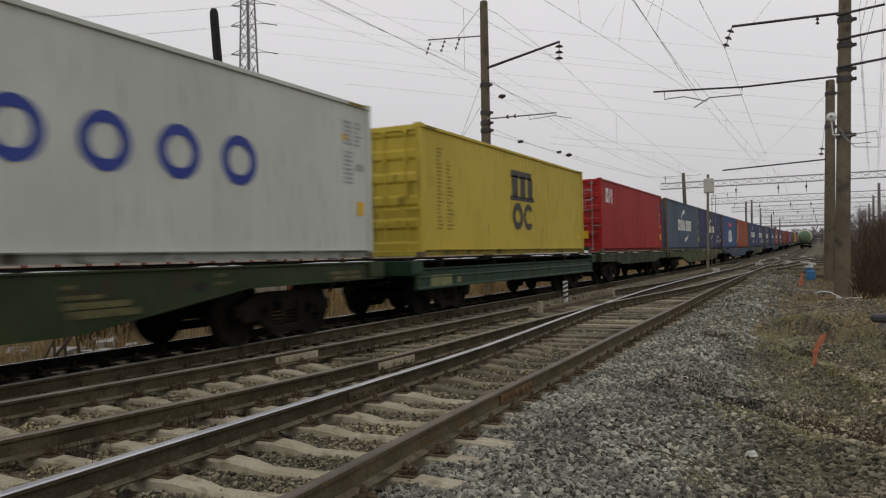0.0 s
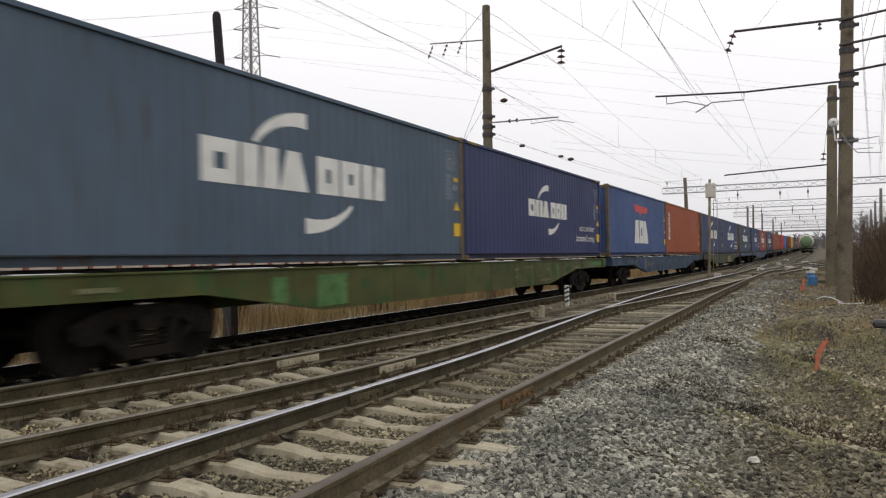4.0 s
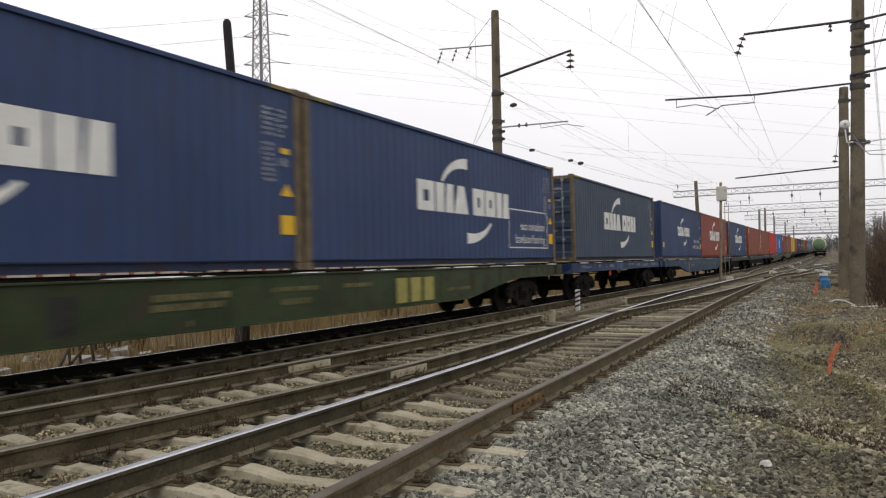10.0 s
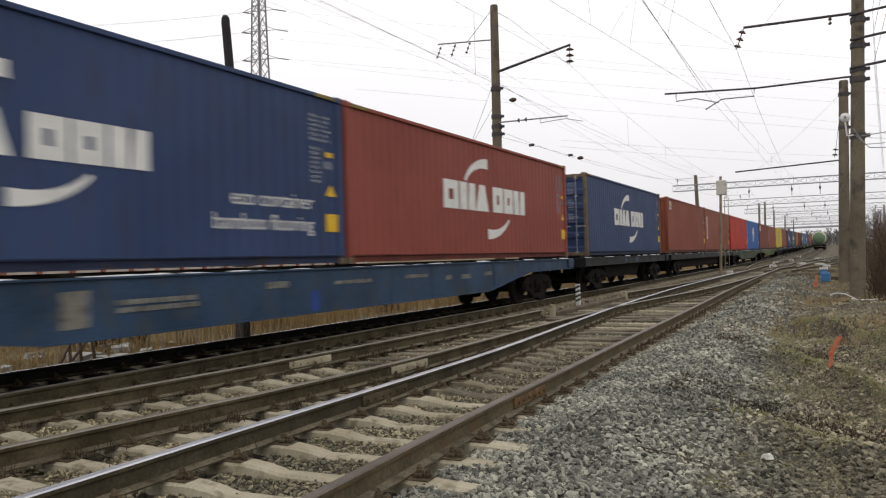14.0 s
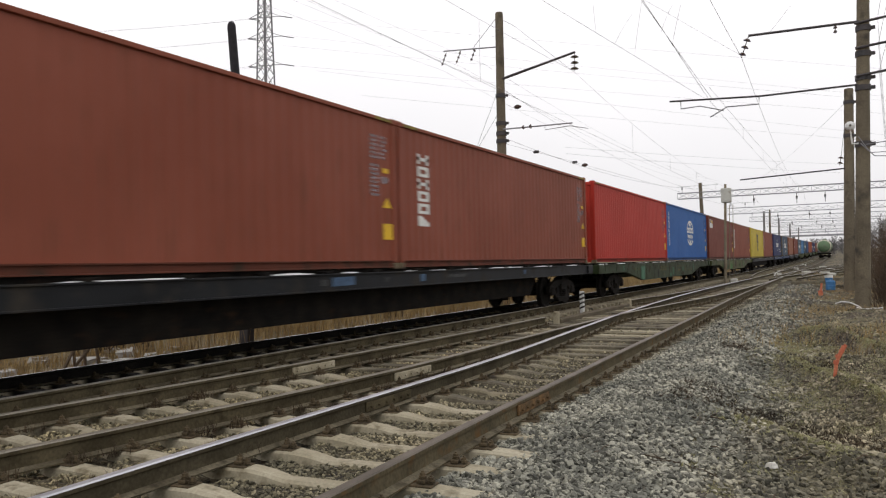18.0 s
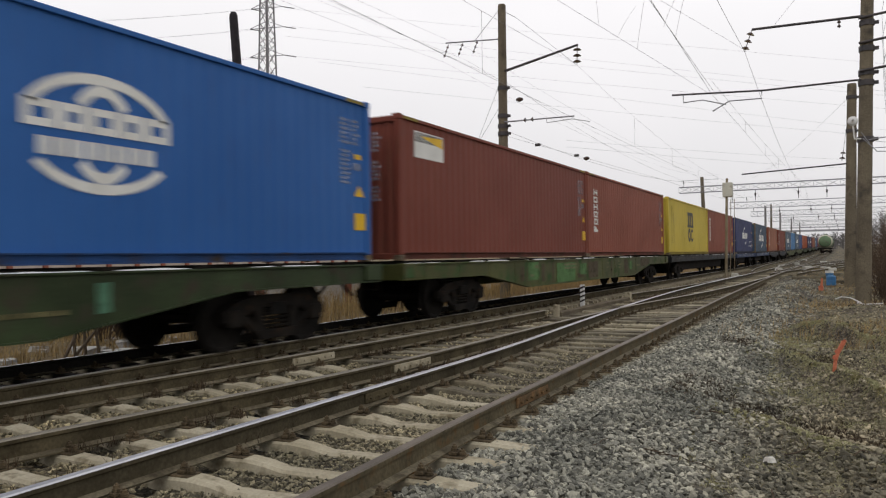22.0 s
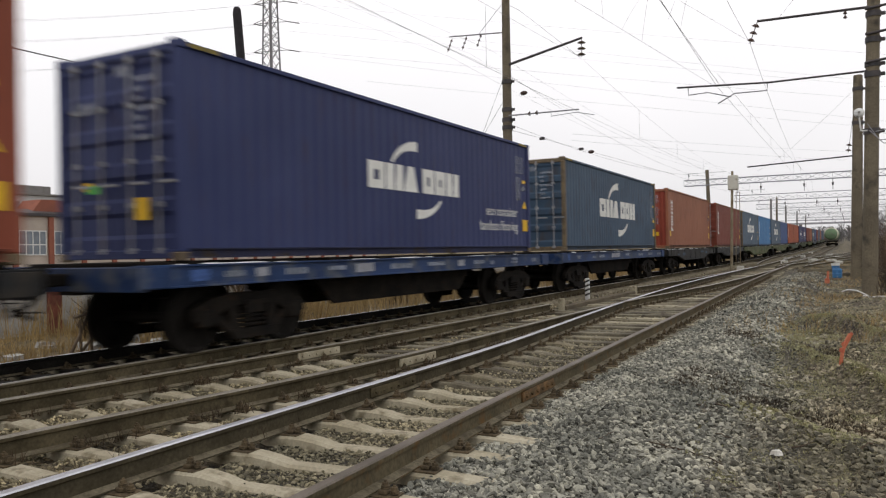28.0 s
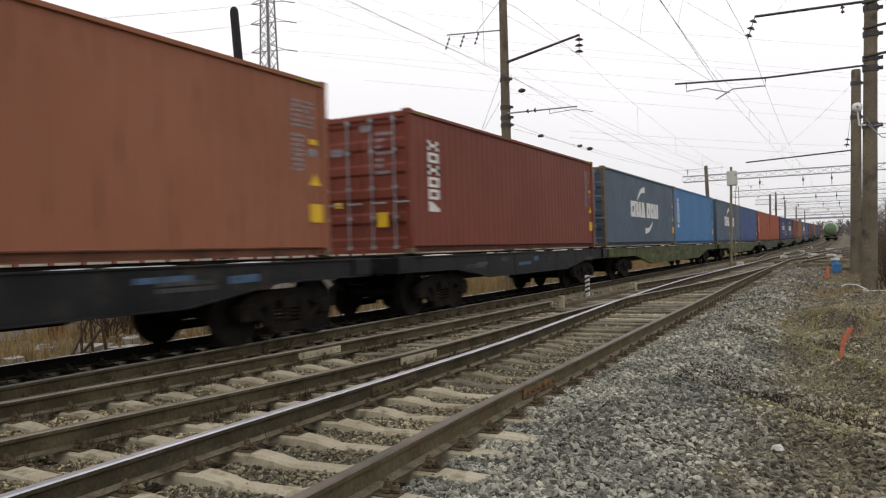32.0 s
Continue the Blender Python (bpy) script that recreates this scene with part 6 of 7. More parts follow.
catenary([(-32, -8.6, 6.3, 8.5), (27.6, -8.8, 6.45, 8.55)], 0.37)
catenary([(27.6, -8.8, 6.45, 8.55), (90, -8.7, 6.9, 8.7), (130, -8.9, 7.2, 9.0), (175, -8.8, 7.5, 9.4), (220, -8.8, 7.9, 9.8)])
wire((-3.5, -20, 8.7), (-3.62, 25.3, 6.40), 0.0, 0.0065, None, "copper contact wire over the track")
wire((-3.6, -20, 8.2), (-3.5, 25.3, 6.38), 0.1, 0.006, None, "copper contact wire over the track")
catenary([(25.3, -3.60, 6.37, 6.80), (90, -3.6, 6.95, 8.8), (130, -4.0, 7.1, 9.0), (175, -3.2, 7.5, 9.4), (220, -2.4, 7.9, 9.8)])
wire((-2.2, -26, 8.2), (-2.62, 25.3, 7.62), 0.7, 0.006, None, "sagging messenger wire over the track")
wire((-2.62, 25.3, 7.62), (-3.6, 90, 8.8), 1.2, 0.006, None, "sagging messenger wire over the track")
wire((-8.87, -2, 8.0), (-3.77, 25.3, 6.48), 0.0, 0.005, None, "copper contact wire over the track")
for a, b in (((-5.15, 18.0, 6.88), (-4.92, 17.0, 7.25)), ((-4.97, 19.0, 6.82), (-4.13, 17.5, 7.05)), ((-4.75, 20.2, 6.80), (-3.85, 17.2, 7.18)), ((-3.35, 16.7, 6.25), (-2.95, 16.0, 6.60)), ((-3.32, 17.8, 6.25), (-2.80, 16.1, 6.62))):
    wire(a, b, -0.05, 0.003, M_THIN, "thin bowed jumper wire between overhead wires", n=6)
wire((-3.97, 12, 6.47), (-2.62, 25.3, 7.67), 0.0, 0.004, M_THIN)
wire((-1.10, 24.0, 8.62), (-1.81, 25.3, 8.25), 0.0, 0.005, M_THIN)
for x, z in ((-12.5, 9.35), (-13.45, 9.35), (-14.35, 9.35)):
    wire((x, -30, z - 0.3), (x, 27.6, z), 0.7, 0.004, M_THIN)
    wire((x, 27.6, z), (x + 0.6, 90, 10.1), 0.9, 0.004, M_THIN)
wire((-11.65, -30, 8.3), (-11.65, 27.6, 8.2), 0.3, 0.004)
wire((-11.65, 27.6, 8.2), (-12.9, 90, 9.0), 1.0, 0.006)
wire((-13.2, -25, 5.15), (-12.75, 27.6, 5.20), 0.13, 0.012, M_DARKSTEEL, "dark cable strung behind the train")
wire((-11.75, 27.7, 6.10), (-11.49, 37.5, 6.27), 0.0, 0.006)
wire((-11.49, 37.5, 6.27), (-10.4, 52, 6.25), 0.0, 0.006)
wire((-10.4, 52, 6.25), (-8.8, 90, 6.9), 0.3, 0.006)
wire((-11.7, 27.6, 6.3), (-8.9, 60, 6.7), 0.6, 0.006)
for z in (8.25, 7.5, 6.7):
    for x in (1.1, 1.7):
        wire((x, -20, z), (x, 25.3, z), 0.5, 0.005, M_THIN)
        wire((x, 25.3, z), (x + 3.4, 90, z + 1.2), 0.8, 0.005, M_THIN)
wire((0.3, 38.4, 8.2), (-8.8, 90, 9.6), 0.4, 0.007, M_THIN)
wire((0.6, 25.4, 4.6), (4.6, 60, 9.0), 0.2, 0.008, M_THIN)
# high-voltage lines cross the whole sky behind the tracks
for a, b in (((-74.25, 93, 40.1), (-0.1, 150, 35.2)), ((-75.6, 93, 37.7), (-0.2, 150, 30.5)), ((-76.6, 93, 36.3), (-0.3, 150, 29.7)), ((-74.4, 93, 32.8), (-0.3, 150, 27.3)), ((-70.1, 93, 31.4), (-0.4, 150, 23.8)), ((-62.0, 93, 26.6), (-0.4, 150, 22.4)), ((-30.0, 90, 15.6), (-7.8, 150, 18.7)), ((-30.0, 90, 14.8), (-7.8, 150, 17.2))):
    a, b = Vector(a), Vector(b)
    wire(a, b + (b - a) * 0.35, 0.25, 0.012, M_THIN, "long high-voltage line across the sky", n=20)
for nm, a in (("bell_insulator", (-11.67, 29.0, 7.78)), ("bell_insulator", (-11.49, 37.5, 6.27))):
    ob = part(nm, G().lathe([(0.02, -0.16), (0.06, -0.12), (0.10, 0), (0.06, 0.12), (0.02, 0.16)], "x", 12, a), M_GLASSY)
    tagged(ob, "dark brown tension insulator hung in the wires", "insulator", "hanging insulators")
for a in ((-11.66, 31.0, 6.16), (-11.53, 36.0, 6.25)):
    ob = part("clamp", G().box((a[0] - 0.12, a[1] - 0.05, a[2] - 0.06), (a[0] + 0.12, a[1] + 0.05, a[2] + 0.06), 0.02), M_DARKSTEEL)
    tagged(ob, "small dark wire clamp hung in the overhead wires", "wire clamp", "wire clamps")


def gantry(y, x0, x1, masts, label):
    """Rigid lattice portal across the tracks."""
    root = thing("gantry")
    tagged(root, label, "gantry", "signal and wire gantries")
    z0, z1 = rise(y) + (8.35 if y < 100 else 8.05), rise(y) + (9.02 if y < 100 else 9.0)
    for x in masts:
        lean = -0.30 if y < 100 and x < 0 else 0.12
        part("mast", G().cyl((x, y, rise(y) - 0.3), (x + lean, y, z1 + 1.1), 0.25, 0.19, 12), M_MAST if lean < 0 else M_FARMAST, root)
    for z in (z0, z1):
        for d in (-0.3, 0.3):
            part("chord", G().box((x0, y + d - 0.035, z - 0.04), (x1, y + d + 0.035, z + 0.04), 0.004), M_LATTICE, root)
    n = max(4, int((x1 - x0) / 1.25))
    s = (x1 - x0) / n
    dg = once(("brace", round(s, 3)), lambda: G().cyl((0, -0.3, 0), (s, -0.3, z1 - z0), 0.028, 0.028, 4).cyl((s, 0.3, 0), (0, 0.3, z1 - z0), 0.028, 0.028, 4).cyl((0, -0.3, 0), (0, -0.3, z1 - z0), 0.025, 0.025, 4).mesh("brace"))
    for k in range(n):
        part("brace", dg, M_LATTICE, root, at=(x0 + k * s, y, z0))
    for x in (x0 + 0.5, x0 + 2.6):
        part("insulator", G().cyl((x, y, z1), (x, y, z1 + 0.75), 0.03, 0.03, 6).cyl((x, y, z1 + 0.45), (x, y, z1 + 0.75), 0.1, 0.06, 8), M_STEEL, root)
    part("rail_wire", G().path([(x0 + 0.2, y, z1 + 0.78), (x0 + 4.5, y, z1 + 0.78)], 0.02, 4), M_STEEL, root)
    for x in (-8.7, -4.3, -1.5, 2.5):
        if x < x1:
            part("hanger", G().cyl((x, y, z0), (x, y, z0 - 1.2), 0.03, 0.03, 6).cyl((x, y, z0 - 0.4), (x, y, z0 - 0.7), 0.11, 0.08, 8), M_DARKSTEEL, root)


for k, (y, x0, x1) in enumerate(((92, -17.0, 14), (128, -16.0, 15), (165, -16.5, 16), (205, -16.5, 18), (250, -17, 20), (300, -17, 24))):
    gantry(y, x0, x1, (6.2 + k * 1.2,) if k == 1 else (-13.9 if k else -14.15, 6.2 + k * 1.2), "grey steel lattice gantry across the yard tracks")
for x, y in ((-13.4, 172),):
    pole("catenary_mast", (x, y, rise(y) - 0.3), (x + 0.15, y, rise(y) + 10.6), 0.24, 0.18, "distant grey concrete catenary mast")
for y in (330, ):
    fb = thing("footbridge")
    tagged(fb, "distant grey footbridge across the yard", "bridge")
    z = rise(y) + 7.2
    part("deck", G().box((-40, y - 1.5, z), (75, y + 1.5, z + 0.7), 0.05), M_LATTICE, fb)
    for d in (-1.5, 1.5):
        part("railing", G().box((-40, y + d - 0.04, z + 1.6), (75, y + d + 0.04, z + 1.75), 0.01), M_LATTICE, fb)
    for x in range(-40, 76, 23):
        part("pier", G().box((x - 0.5, y - 1.2, rise(y) - 0.5), (x + 0.5, y + 1.2, z), 0.03), M_FARMAST, fb)
    for x in range(-40, 75, 5):
        part("railing_post", once("rpost", lambda: G().box((-0.05, -0.05, 0.7), (0.05, 0.05, 1.6)).mesh("railing_post")), M_LATTICE, fb, at=(x, y - 1.5, z))

# signal post with its cabinet
sg = thing("signal_post")
tagged(sg, "rusty signal post with a pale grey box", "signal")
part("post", G().cyl((-6.53, 50.1, -0.3), (-6.37, 50.1, 6.0), 0.09, 0.075, 12), M_SIGNAL, sg, "rust-streaked tube")
part("box", G().box((-6.63, 49.9, 4.83), (-6.04, 50.35, 5.74), 0.04), M_BOX, sg, "pale grey metal box")
part("rung_ladder", G().path([(-6.25, 50.0, 0.0), (-6.15, 50.0, 4.7)], 0.02, 5).path([(-6.0, 50.0, 0.0), (-5.95, 50.0, 4.7)], 0.02, 5), M_SIGNAL, sg)["kind"] = "stuff"
part("base_box", G().box((-6.2, 49.8, -0.3), (-5.8, 50.2, 0.10), 0.05), M_BOX, sg)

# lattice power pylon
py = thing("power_pylon")
tagged(py, "tall grey lattice power pylon with cross arms", "pylon")
PX, PY = -80.3, 93.2


def half(z):
    return np.interp(z, (0, 22, 34, 48), (3.0, 1.15, 0.90, 0.62))


for sx in (-1, 1):
    for sy in (-1, 1):
        g = G()
        for a, b in ((-1, 24), (24, 34), (34, 48)):
            g.cyl((PX + sx * half(a), PY + sy * half(a), a), (PX + sx * half(b), PY + sy * half(b), b), 0.14, 0.14, 5)
        part("leg", g, M_PYLON, py)
z = 0.0
while z < 46:
    s = 1.3 if 33 < z < 36 or 40 < z < 43 else 2.1 if z > 24 else 4.0
    a, b = half(z), half(z + s)
    for t in (-1, 1):
        for q in (-1, 1):
            part("brace", G().cyl((PX - q * a, PY + t * a, z), (PX + q * b, PY + t * b, z + s), 0.045, 0.045, 4), M_PYLON, py)
            part("brace", G().cyl((PX + t * a, PY - q * a, z), (PX + t * b, PY + q * b, z + s), 0.045, 0.045, 4), M_PYLON, py)
    z += s
LD = Vector((0.82, 0.57, 0)).normalized()
AD = Vector((0.95, 0.30, 0))
ARMS = ((33.7, 2.9), (38.2, 2.9), (41.4, 2.7))
for za, w in ARMS:
    for s in (-1, 1):
        e = Vector((PX, PY, za)) + AD * s * w
        part("cross_arm", G().cyl((PX, PY, za + 1.1), e, 0.07, 0.05, 4).cyl((PX, PY, za), e, 0.07, 0.05, 4), M_PYLON, py)
        part("insulator", G().cyl(e, e + LD * 1.8 - Vector((0, 0, 0.25)), 0.08, 0.08, 6), M_PYLON, py)
        wire(e, e - LD * 120, 4.0, 0.013, M_THIN, "long high-voltage line across the sky", n=16)

ch = thing("chimney_stack")
tagged(ch, "slim dark steel chimney leaning a little", "chimney")
part("flue", G().cyl((-62.0, 69.0, -0.5), (-63.6, 67.9, 30.1), 0.62, 0.50, 18).lathe([(0.50, 0), (0.46, 0.45), (0.30, 0.75), (0.05, 0.85)], "z", 18, (-63.6, 67.9, 30.1)), M_SOOT, ch)


# tank wagon standing in the yard
tk = thing("tank_wagon")
tagged(tk, "green tank wagon with a cream band at its end", "wagon")
TX, TY = -3.66, 200.0
part("barrel", G().lathe([(0.05, -5.9), (0.8, -5.8), (1.30, -5.5), (1.5, -5.1), (1.5, 5.1), (1.30, 5.5), (0.8, 5.8), (0.05, 5.9)], "y", 32, (0, 0, 2.75)), M_TANK, tk, smooth=True)
part("band", G().lathe([(1.31, -5.52), (1.515, -5.12), (1.515, -4.6), (1.50, -4.6)], "y", 32, (0, 0, 2.75)), M_CREAM, tk, smooth=True)
part("frame", G().box((-1.35, -6.1, 0.95), (1.35, 6.1, 1.2), 0.03), M_DARK, tk)
part("end_beam", G().box((-1.4, -6.15, 0.90), (1.4, -6.0, 1.25), 0.02), M_DARK, tk)
part("coupler", once("coupler", coupler), M_DARK, tk, at=Matrix.Translation((0, -6.1, 0)) @ Matrix.Rotation(math.pi, 4, "Z"))
part("dome", G().cyl((0, 0, 4.2), (0, 0, 4.55), 0.35, 0.33, 16), M_TANK, tk)
part("walkway", G().box((-0.5, -4.5, 4.28), (0.5, 4.5, 4.33), 0.01), M_DARKSTEEL, tk)
part("ladder", G().path([(1.45, -0.2, 1.0), (1.5, -0.2, 4.3)], 0.03, 5).path([(1.45, 0.2, 1.0), (1.5, 0.2, 4.3)], 0.03, 5), M_DARKSTEEL, tk)
still = len(WHEELSETS)
for e in (-4.0, 4.0):
    bogie(tk, e)
del WHEELSETS[still:]
tk.matrix_basis = Matrix.Translation((TX, TY, rise(TY))) @ Matrix.Rotation(-0.02, 4, "Z")

# ---- small things beside the tracks ----
def marker(name, x, y, z0, z1, w, m, label, bands=None, tip=0.0):
    ob = thing(name, Matrix.Translation((x, y, z0)) @ Matrix.Rotation(tip, 4, "Y"))
    tagged(ob, label, "marker post")
    part("post", G().box((-w / 2, -w / 2, 0), (w / 2, w / 2, z1 - z0), w * 0.12), m, ob)
    if bands:
        for k in range(4):
            a = (z1 - z0) * (0.18 + 0.2 * k)
            part("band", G().prism([(-w / 2 - 0.003, a), (w / 2 + 0.003, a + 0.06), (w / 2 + 0.003, a + 0.12), (-w / 2 - 0.003, a + 0.06)], "y", -w / 2 - 0.003, w / 2 + 0.003), bands, ob)
    return ob


marker("clearance_post", -7.38, 23.4, -0.30, 0.40, 0.13, M_FRAMEW, "white concrete clearance post with black slanted bands", M_INK)
marker("concrete_stub", -6.40, 18.15, -0.30, 0.10, 0.14, M_CONC, "short pale concrete stub at the rail end")
marker("concrete_stub", -6.45, 25.5, -0.30, 0.06, 0.22, M_CONC, "short pale concrete stub at the rail end")
beam = part("concrete_beam", G().box((-0.10, -3.5, -0.30), (0.10, 3.5, -0.10), 0.02), mat("stained_beam", (0.125, 0.103, 0.068), (0.085, 0.068, 0.045), 2, 0.9, 0, 0.003, 40, 0.25), at=Matrix.Translation((-6.46, 21.9, 0)))
tagged(beam, "long brown-stained concrete beam lying between the tracks", "beam")
og = thing("orange_stake", Matrix.Translation((-0.13, 10.37, height(-0.13, 10.37) - 0.01)) @ Matrix.Rotation(radians(6), 4, "Y") @ Matrix.Scale(0.89, 4))
tagged(og, "leaning orange plastic stake with torn strips", "stake")
part("stake", G().path([(0, 0, -0.05), (0.005, 0, 0.16), (0.03, 0, 0.30), (0.075, 0, 0.43)], 0.024, 10), M_ORANGE, og)
part("strip", G().prism([(0.02, 0.26), (0.05, 0.26), (0.115, 0.44), (0.085, 0.46), (0.04, 0.40)], "y", -0.012, 0.012).prism([(0.02, 0.16), (-0.035, 0.18), (-0.03, 0.23), (0.03, 0.24)], "y", -0.04, -0.028).prism([(0.01, 0.24), (-0.02, 0.28), (0.0, 0.32), (0.03, 0.29)], "y", -0.04, -0.028), M_ORANGE, og)
og2 = thing("orange_stake", Matrix.Translation((-0.85, 34.5, -0.25)))
tagged(og2, "small orange plastic stake", "stake")
part("stake", G().cyl((0, 0, 0), (0.05, 0, 0.5), 0.05, 0.04, 10).box((-0.09, -0.05, 0), (0.09, 0.05, 0.2), 0.02), M_ORANGE, og2)
bl = thing("plastic_barrel", Matrix.Translation((-0.55, 40.0, -0.25)))
tagged(bl, "blue plastic barrel standing beside the track", "barrel")
part("drum", G().lathe([(0.02, 0), (0.18, 0), (0.205, 0.03), (0.205, 0.17), (0.218, 0.195), (0.205, 0.22), (0.205, 0.39), (0.17, 0.44), (0.02, 0.44)], "z", 24), M_BARREL, bl)
part("lid", G().lathe([(0.155, 0.44), (0.155, 0.465), (0.02, 0.475)], "z", 20), M_BARREL, bl)
bl2 = thing("plastic_crate", Matrix.Translation((-0.70, 45.5, -0.20)))
tagged(bl2, "small blue plastic tub with a white rim", "tub")
part("tub", G().lathe([(0.02, 0), (0.15, 0), (0.20, 0.42), (0.18, 0.42), (0.14, 0.05)], "z", 18), M_BARREL, bl2)
part("rim", G().lathe([(0.17, 0.40), (0.21, 0.40), (0.21, 0.52), (0.17, 0.52)], "z", 18), M_FRAMEW, bl2)
rk = thing("white_stone", Matrix.Translation((-0.54, 6.42, height(-0.54, 6.42) + 0.03)) @ Matrix.Scale(0.8, 4))
tagged(rk, "flat pale piece of rubble on the bank", "stone")
part("piece", G().add([(-0.06, -0.03, -0.02), (0.01, -0.045, -0.02), (0.065, -0.01, -0.02), (0.045, 0.04, -0.02), (-0.03, 0.045, -0.02), (-0.045, -0.02, 0.022), (0.01, -0.03, 0.03), (0.05, 0.0, 0.018), (0.025, 0.025, 0.03), (-0.025, 0.03, 0.02)],
                      [(0, 1, 6, 5), (1, 2, 7, 6), (2, 3, 8, 7), (3, 4, 9, 8), (4, 0, 5, 9), (5, 6, 7, 8, 9)]), mat("chalky_rubble", (0.62, 0.61, 0.56), (0.45, 0.43, 0.38), 14, 0.9, 0, 0.004, 60, 0.2), rk)
pl = part("white_pipe", G().path([(0.30, 24.6, -0.14), (0.5, 24.6, -0.18), (0.95, 24.55, -0.15)], 0.020, 8).path([(-0.24, 25.1, -0.06), (-0.08, 25.05, 0.0), (0.15, 25.0, -0.02), (0.42, 24.8, -0.15)], 0.016, 8), M_FRAMEW)
tagged(pl, "bent white pipe lying at the foot of the mast", "pipe")
jb = thing("junction_box", Matrix.Translation((0.93, 15.2, height(0.93, 15.2))))
tagged(jb, "dark cable junction box on a low stand", "junction box")
part("stand", G().cyl((0, 0, -0.1), (0, 0, 0.22), 0.06, 0.06, 10), M_WALLC, jb)
part("lid", G().box((-0.22, -0.15, 0.20), (0.22, 0.15, 0.34), 0.04), M_DARKSTEEL, jb)
sp = part("pale_slab", G().box((-0.32, -0.6, -0.02), (0.32, 0.6, 0.04), 0.02), M_CONC, at=Matrix.Translation((-1.75, 33.7, -0.22)) @ Matrix.Rotation(0.3, 4, "Z"))
tagged(sp, "pale broken slab lying on the ballast", "slab")

q = random.Random(91)
for x, y in ((-5.0, 70), (-3.0, 77), (-5.6, 84), (-1.2, 88), (-4.9, 96), (-2.2, 104), (0.5, 118), (-5.0, 121), (-1.4, 72), (-0.9, 66)):
    pb = thing("points_box", Matrix.Translation((x, y, rise(y) - 0.22)) @ Matrix.Rotation(q.uniform(0, 3), 4, "Z"))
    tagged(pb, "low pale points cover box in the yard", "points box", "points boxes")
    part("case", G().box((-0.35, -0.25, -0.05), (0.35, 0.25, 0.22), 0.05), M_BOX, pb)
    part("rod", G().cyl((0.3, 0, 0.08), (1.3, 0, 0.08), 0.03, 0.03, 6), M_RAIL, pb)
for p, e in (((-2.05, 45.5), 0.2), ((-1.5, 51), -0.3), ((-1.0, 43), 0.1)):
    ob = part("loose_sleeper", G().box((-1.1, -0.11, -0.02), (1.1, 0.11, 0.16), 0.015), M_TIMBER, at=Matrix.Translation((p[0] + 0.6, p[1], height(*p) + 0.0)) @ Matrix.Rotation(e, 4, "Z"))
    tagged(ob, "old dark sleeper lying beside the track", "sleeper", "loose sleepers")

# ---- behind the train: trestle, slab fence, works, flats ----
ts = thing("wooden_trestle")
tagged(ts, "weathered wooden trestle leaning beside the track", "trestle")
for a, b in (((-11.9, 8.70, -0.40), (-11.95, 8.72, 0.25)), ((-11.9, 9.20, -0.40), (-12.0, 9.05, 0.95)), ((-11.95, 8.95, -0.38), (-11.98, 8.92, 0.60)), ((-11.9, 8.45, -0.40), (-12.0, 9.10, 0.62)), ((-11.92, 8.72, -0.30), (-11.95, 9.20, 0.15)), ((-11.95, 8.60, 0.30), (-11.95, 9.2, 0.42))):
    part("batten", G().cyl(a, b, 0.028, 0.024, 6), M_OLDWOOD, ts)
dp = part("steel_stub", G().box((-11.82, 12.68, -0.4), (-11.58, 12.92, 1.25), 0.02), M_DARKSTEEL)
tagged(dp, "dark square steel post in the dry grass", "post")
fe = thing("slab_fence")
tagged(fe, "pale concrete slab fence with rusty red posts", "fence")
for k in range(16):
    y = 4.0 + k * 2.35
    part("slab", G().box((-16.08, y + 0.10, -0.4), (-15.98, y + 2.20, 1.05 + 0.05 * (k % 3)), 0.02), M_WALLC, fe)
    part("post", G().box((-16.12, y - 0.22, -0.4), (-15.9, y + 0.12, 1.15), 0.02), M_RUSTY, fe)
wk = thing("works_building")
tagged(wk, "low buff works building with brick piers and tall windows", "building")
part("wall", G().box((-64, 14, -0.5), (-60.2, 92, 5.0), 0.03), M_PLASTER, wk)
part("roof", G().prism([(-64.4, 5.0), (-59.9, 5.0), (-59.9, 5.25), (-62, 5.7), (-64.4, 5.25)], "y", 13.6, 92.4), M_DARKSTEEL, wk)
part("gable", G().prism([(40, 5.2), (50, 5.2), (50, 6.0), (48.6, 6.5), (41, 6.5)], "x", -63.6, -61.0), M_BRICK, wk, "red brick gable")
pier = G().box((-0.22, -0.22, -0.5), (0.0, 0.22, 4.95), 0.02).mesh("pier")
wfr = G()
for q in (-1.18, -0.6, 0.0, 0.6, 1.18):
    wfr.box((-0.06, q - 0.035, 1.75), (0.02, q + 0.035, 3.75))
for q in (1.75, 2.6, 3.75):
    wfr.box((-0.06, -1.2, q - 0.04), (0.02, 1.2, q + 0.04))
wfr = wfr.mesh("window_frame")
wpn = G().box((-0.05, -1.18, 1.75), (-0.02, 1.18, 3.75)).mesh("pane")
for k in range(24):
    y = 16 + k * 3.15
    part("pier", pier, M_BRICK, wk, at=(-59.95, y, 0))
    w = part("window", wfr, M_FRAMEW, wk, at=(-60.15, y + 1.57, 0))
    part("pane", wpn, M_PANE, w)
fl = thing("apartment_block")
tagged(fl, "distant grey panel apartment block", "building")
part("wall", G().box((-142, 55, -0.5), (-130, 150, 13.0), 0.05), M_FLAT, fl)
part("roof", G().box((-142.4, 54.6, 13.0), (-129.6, 150.4, 13.4), 0.05).box((-138, 84, 13.4), (-134, 92, 15.2), 0.05).box((-138, 108, 13.4), (-135, 112, 14.6), 0.05), M_FARMAST, fl)
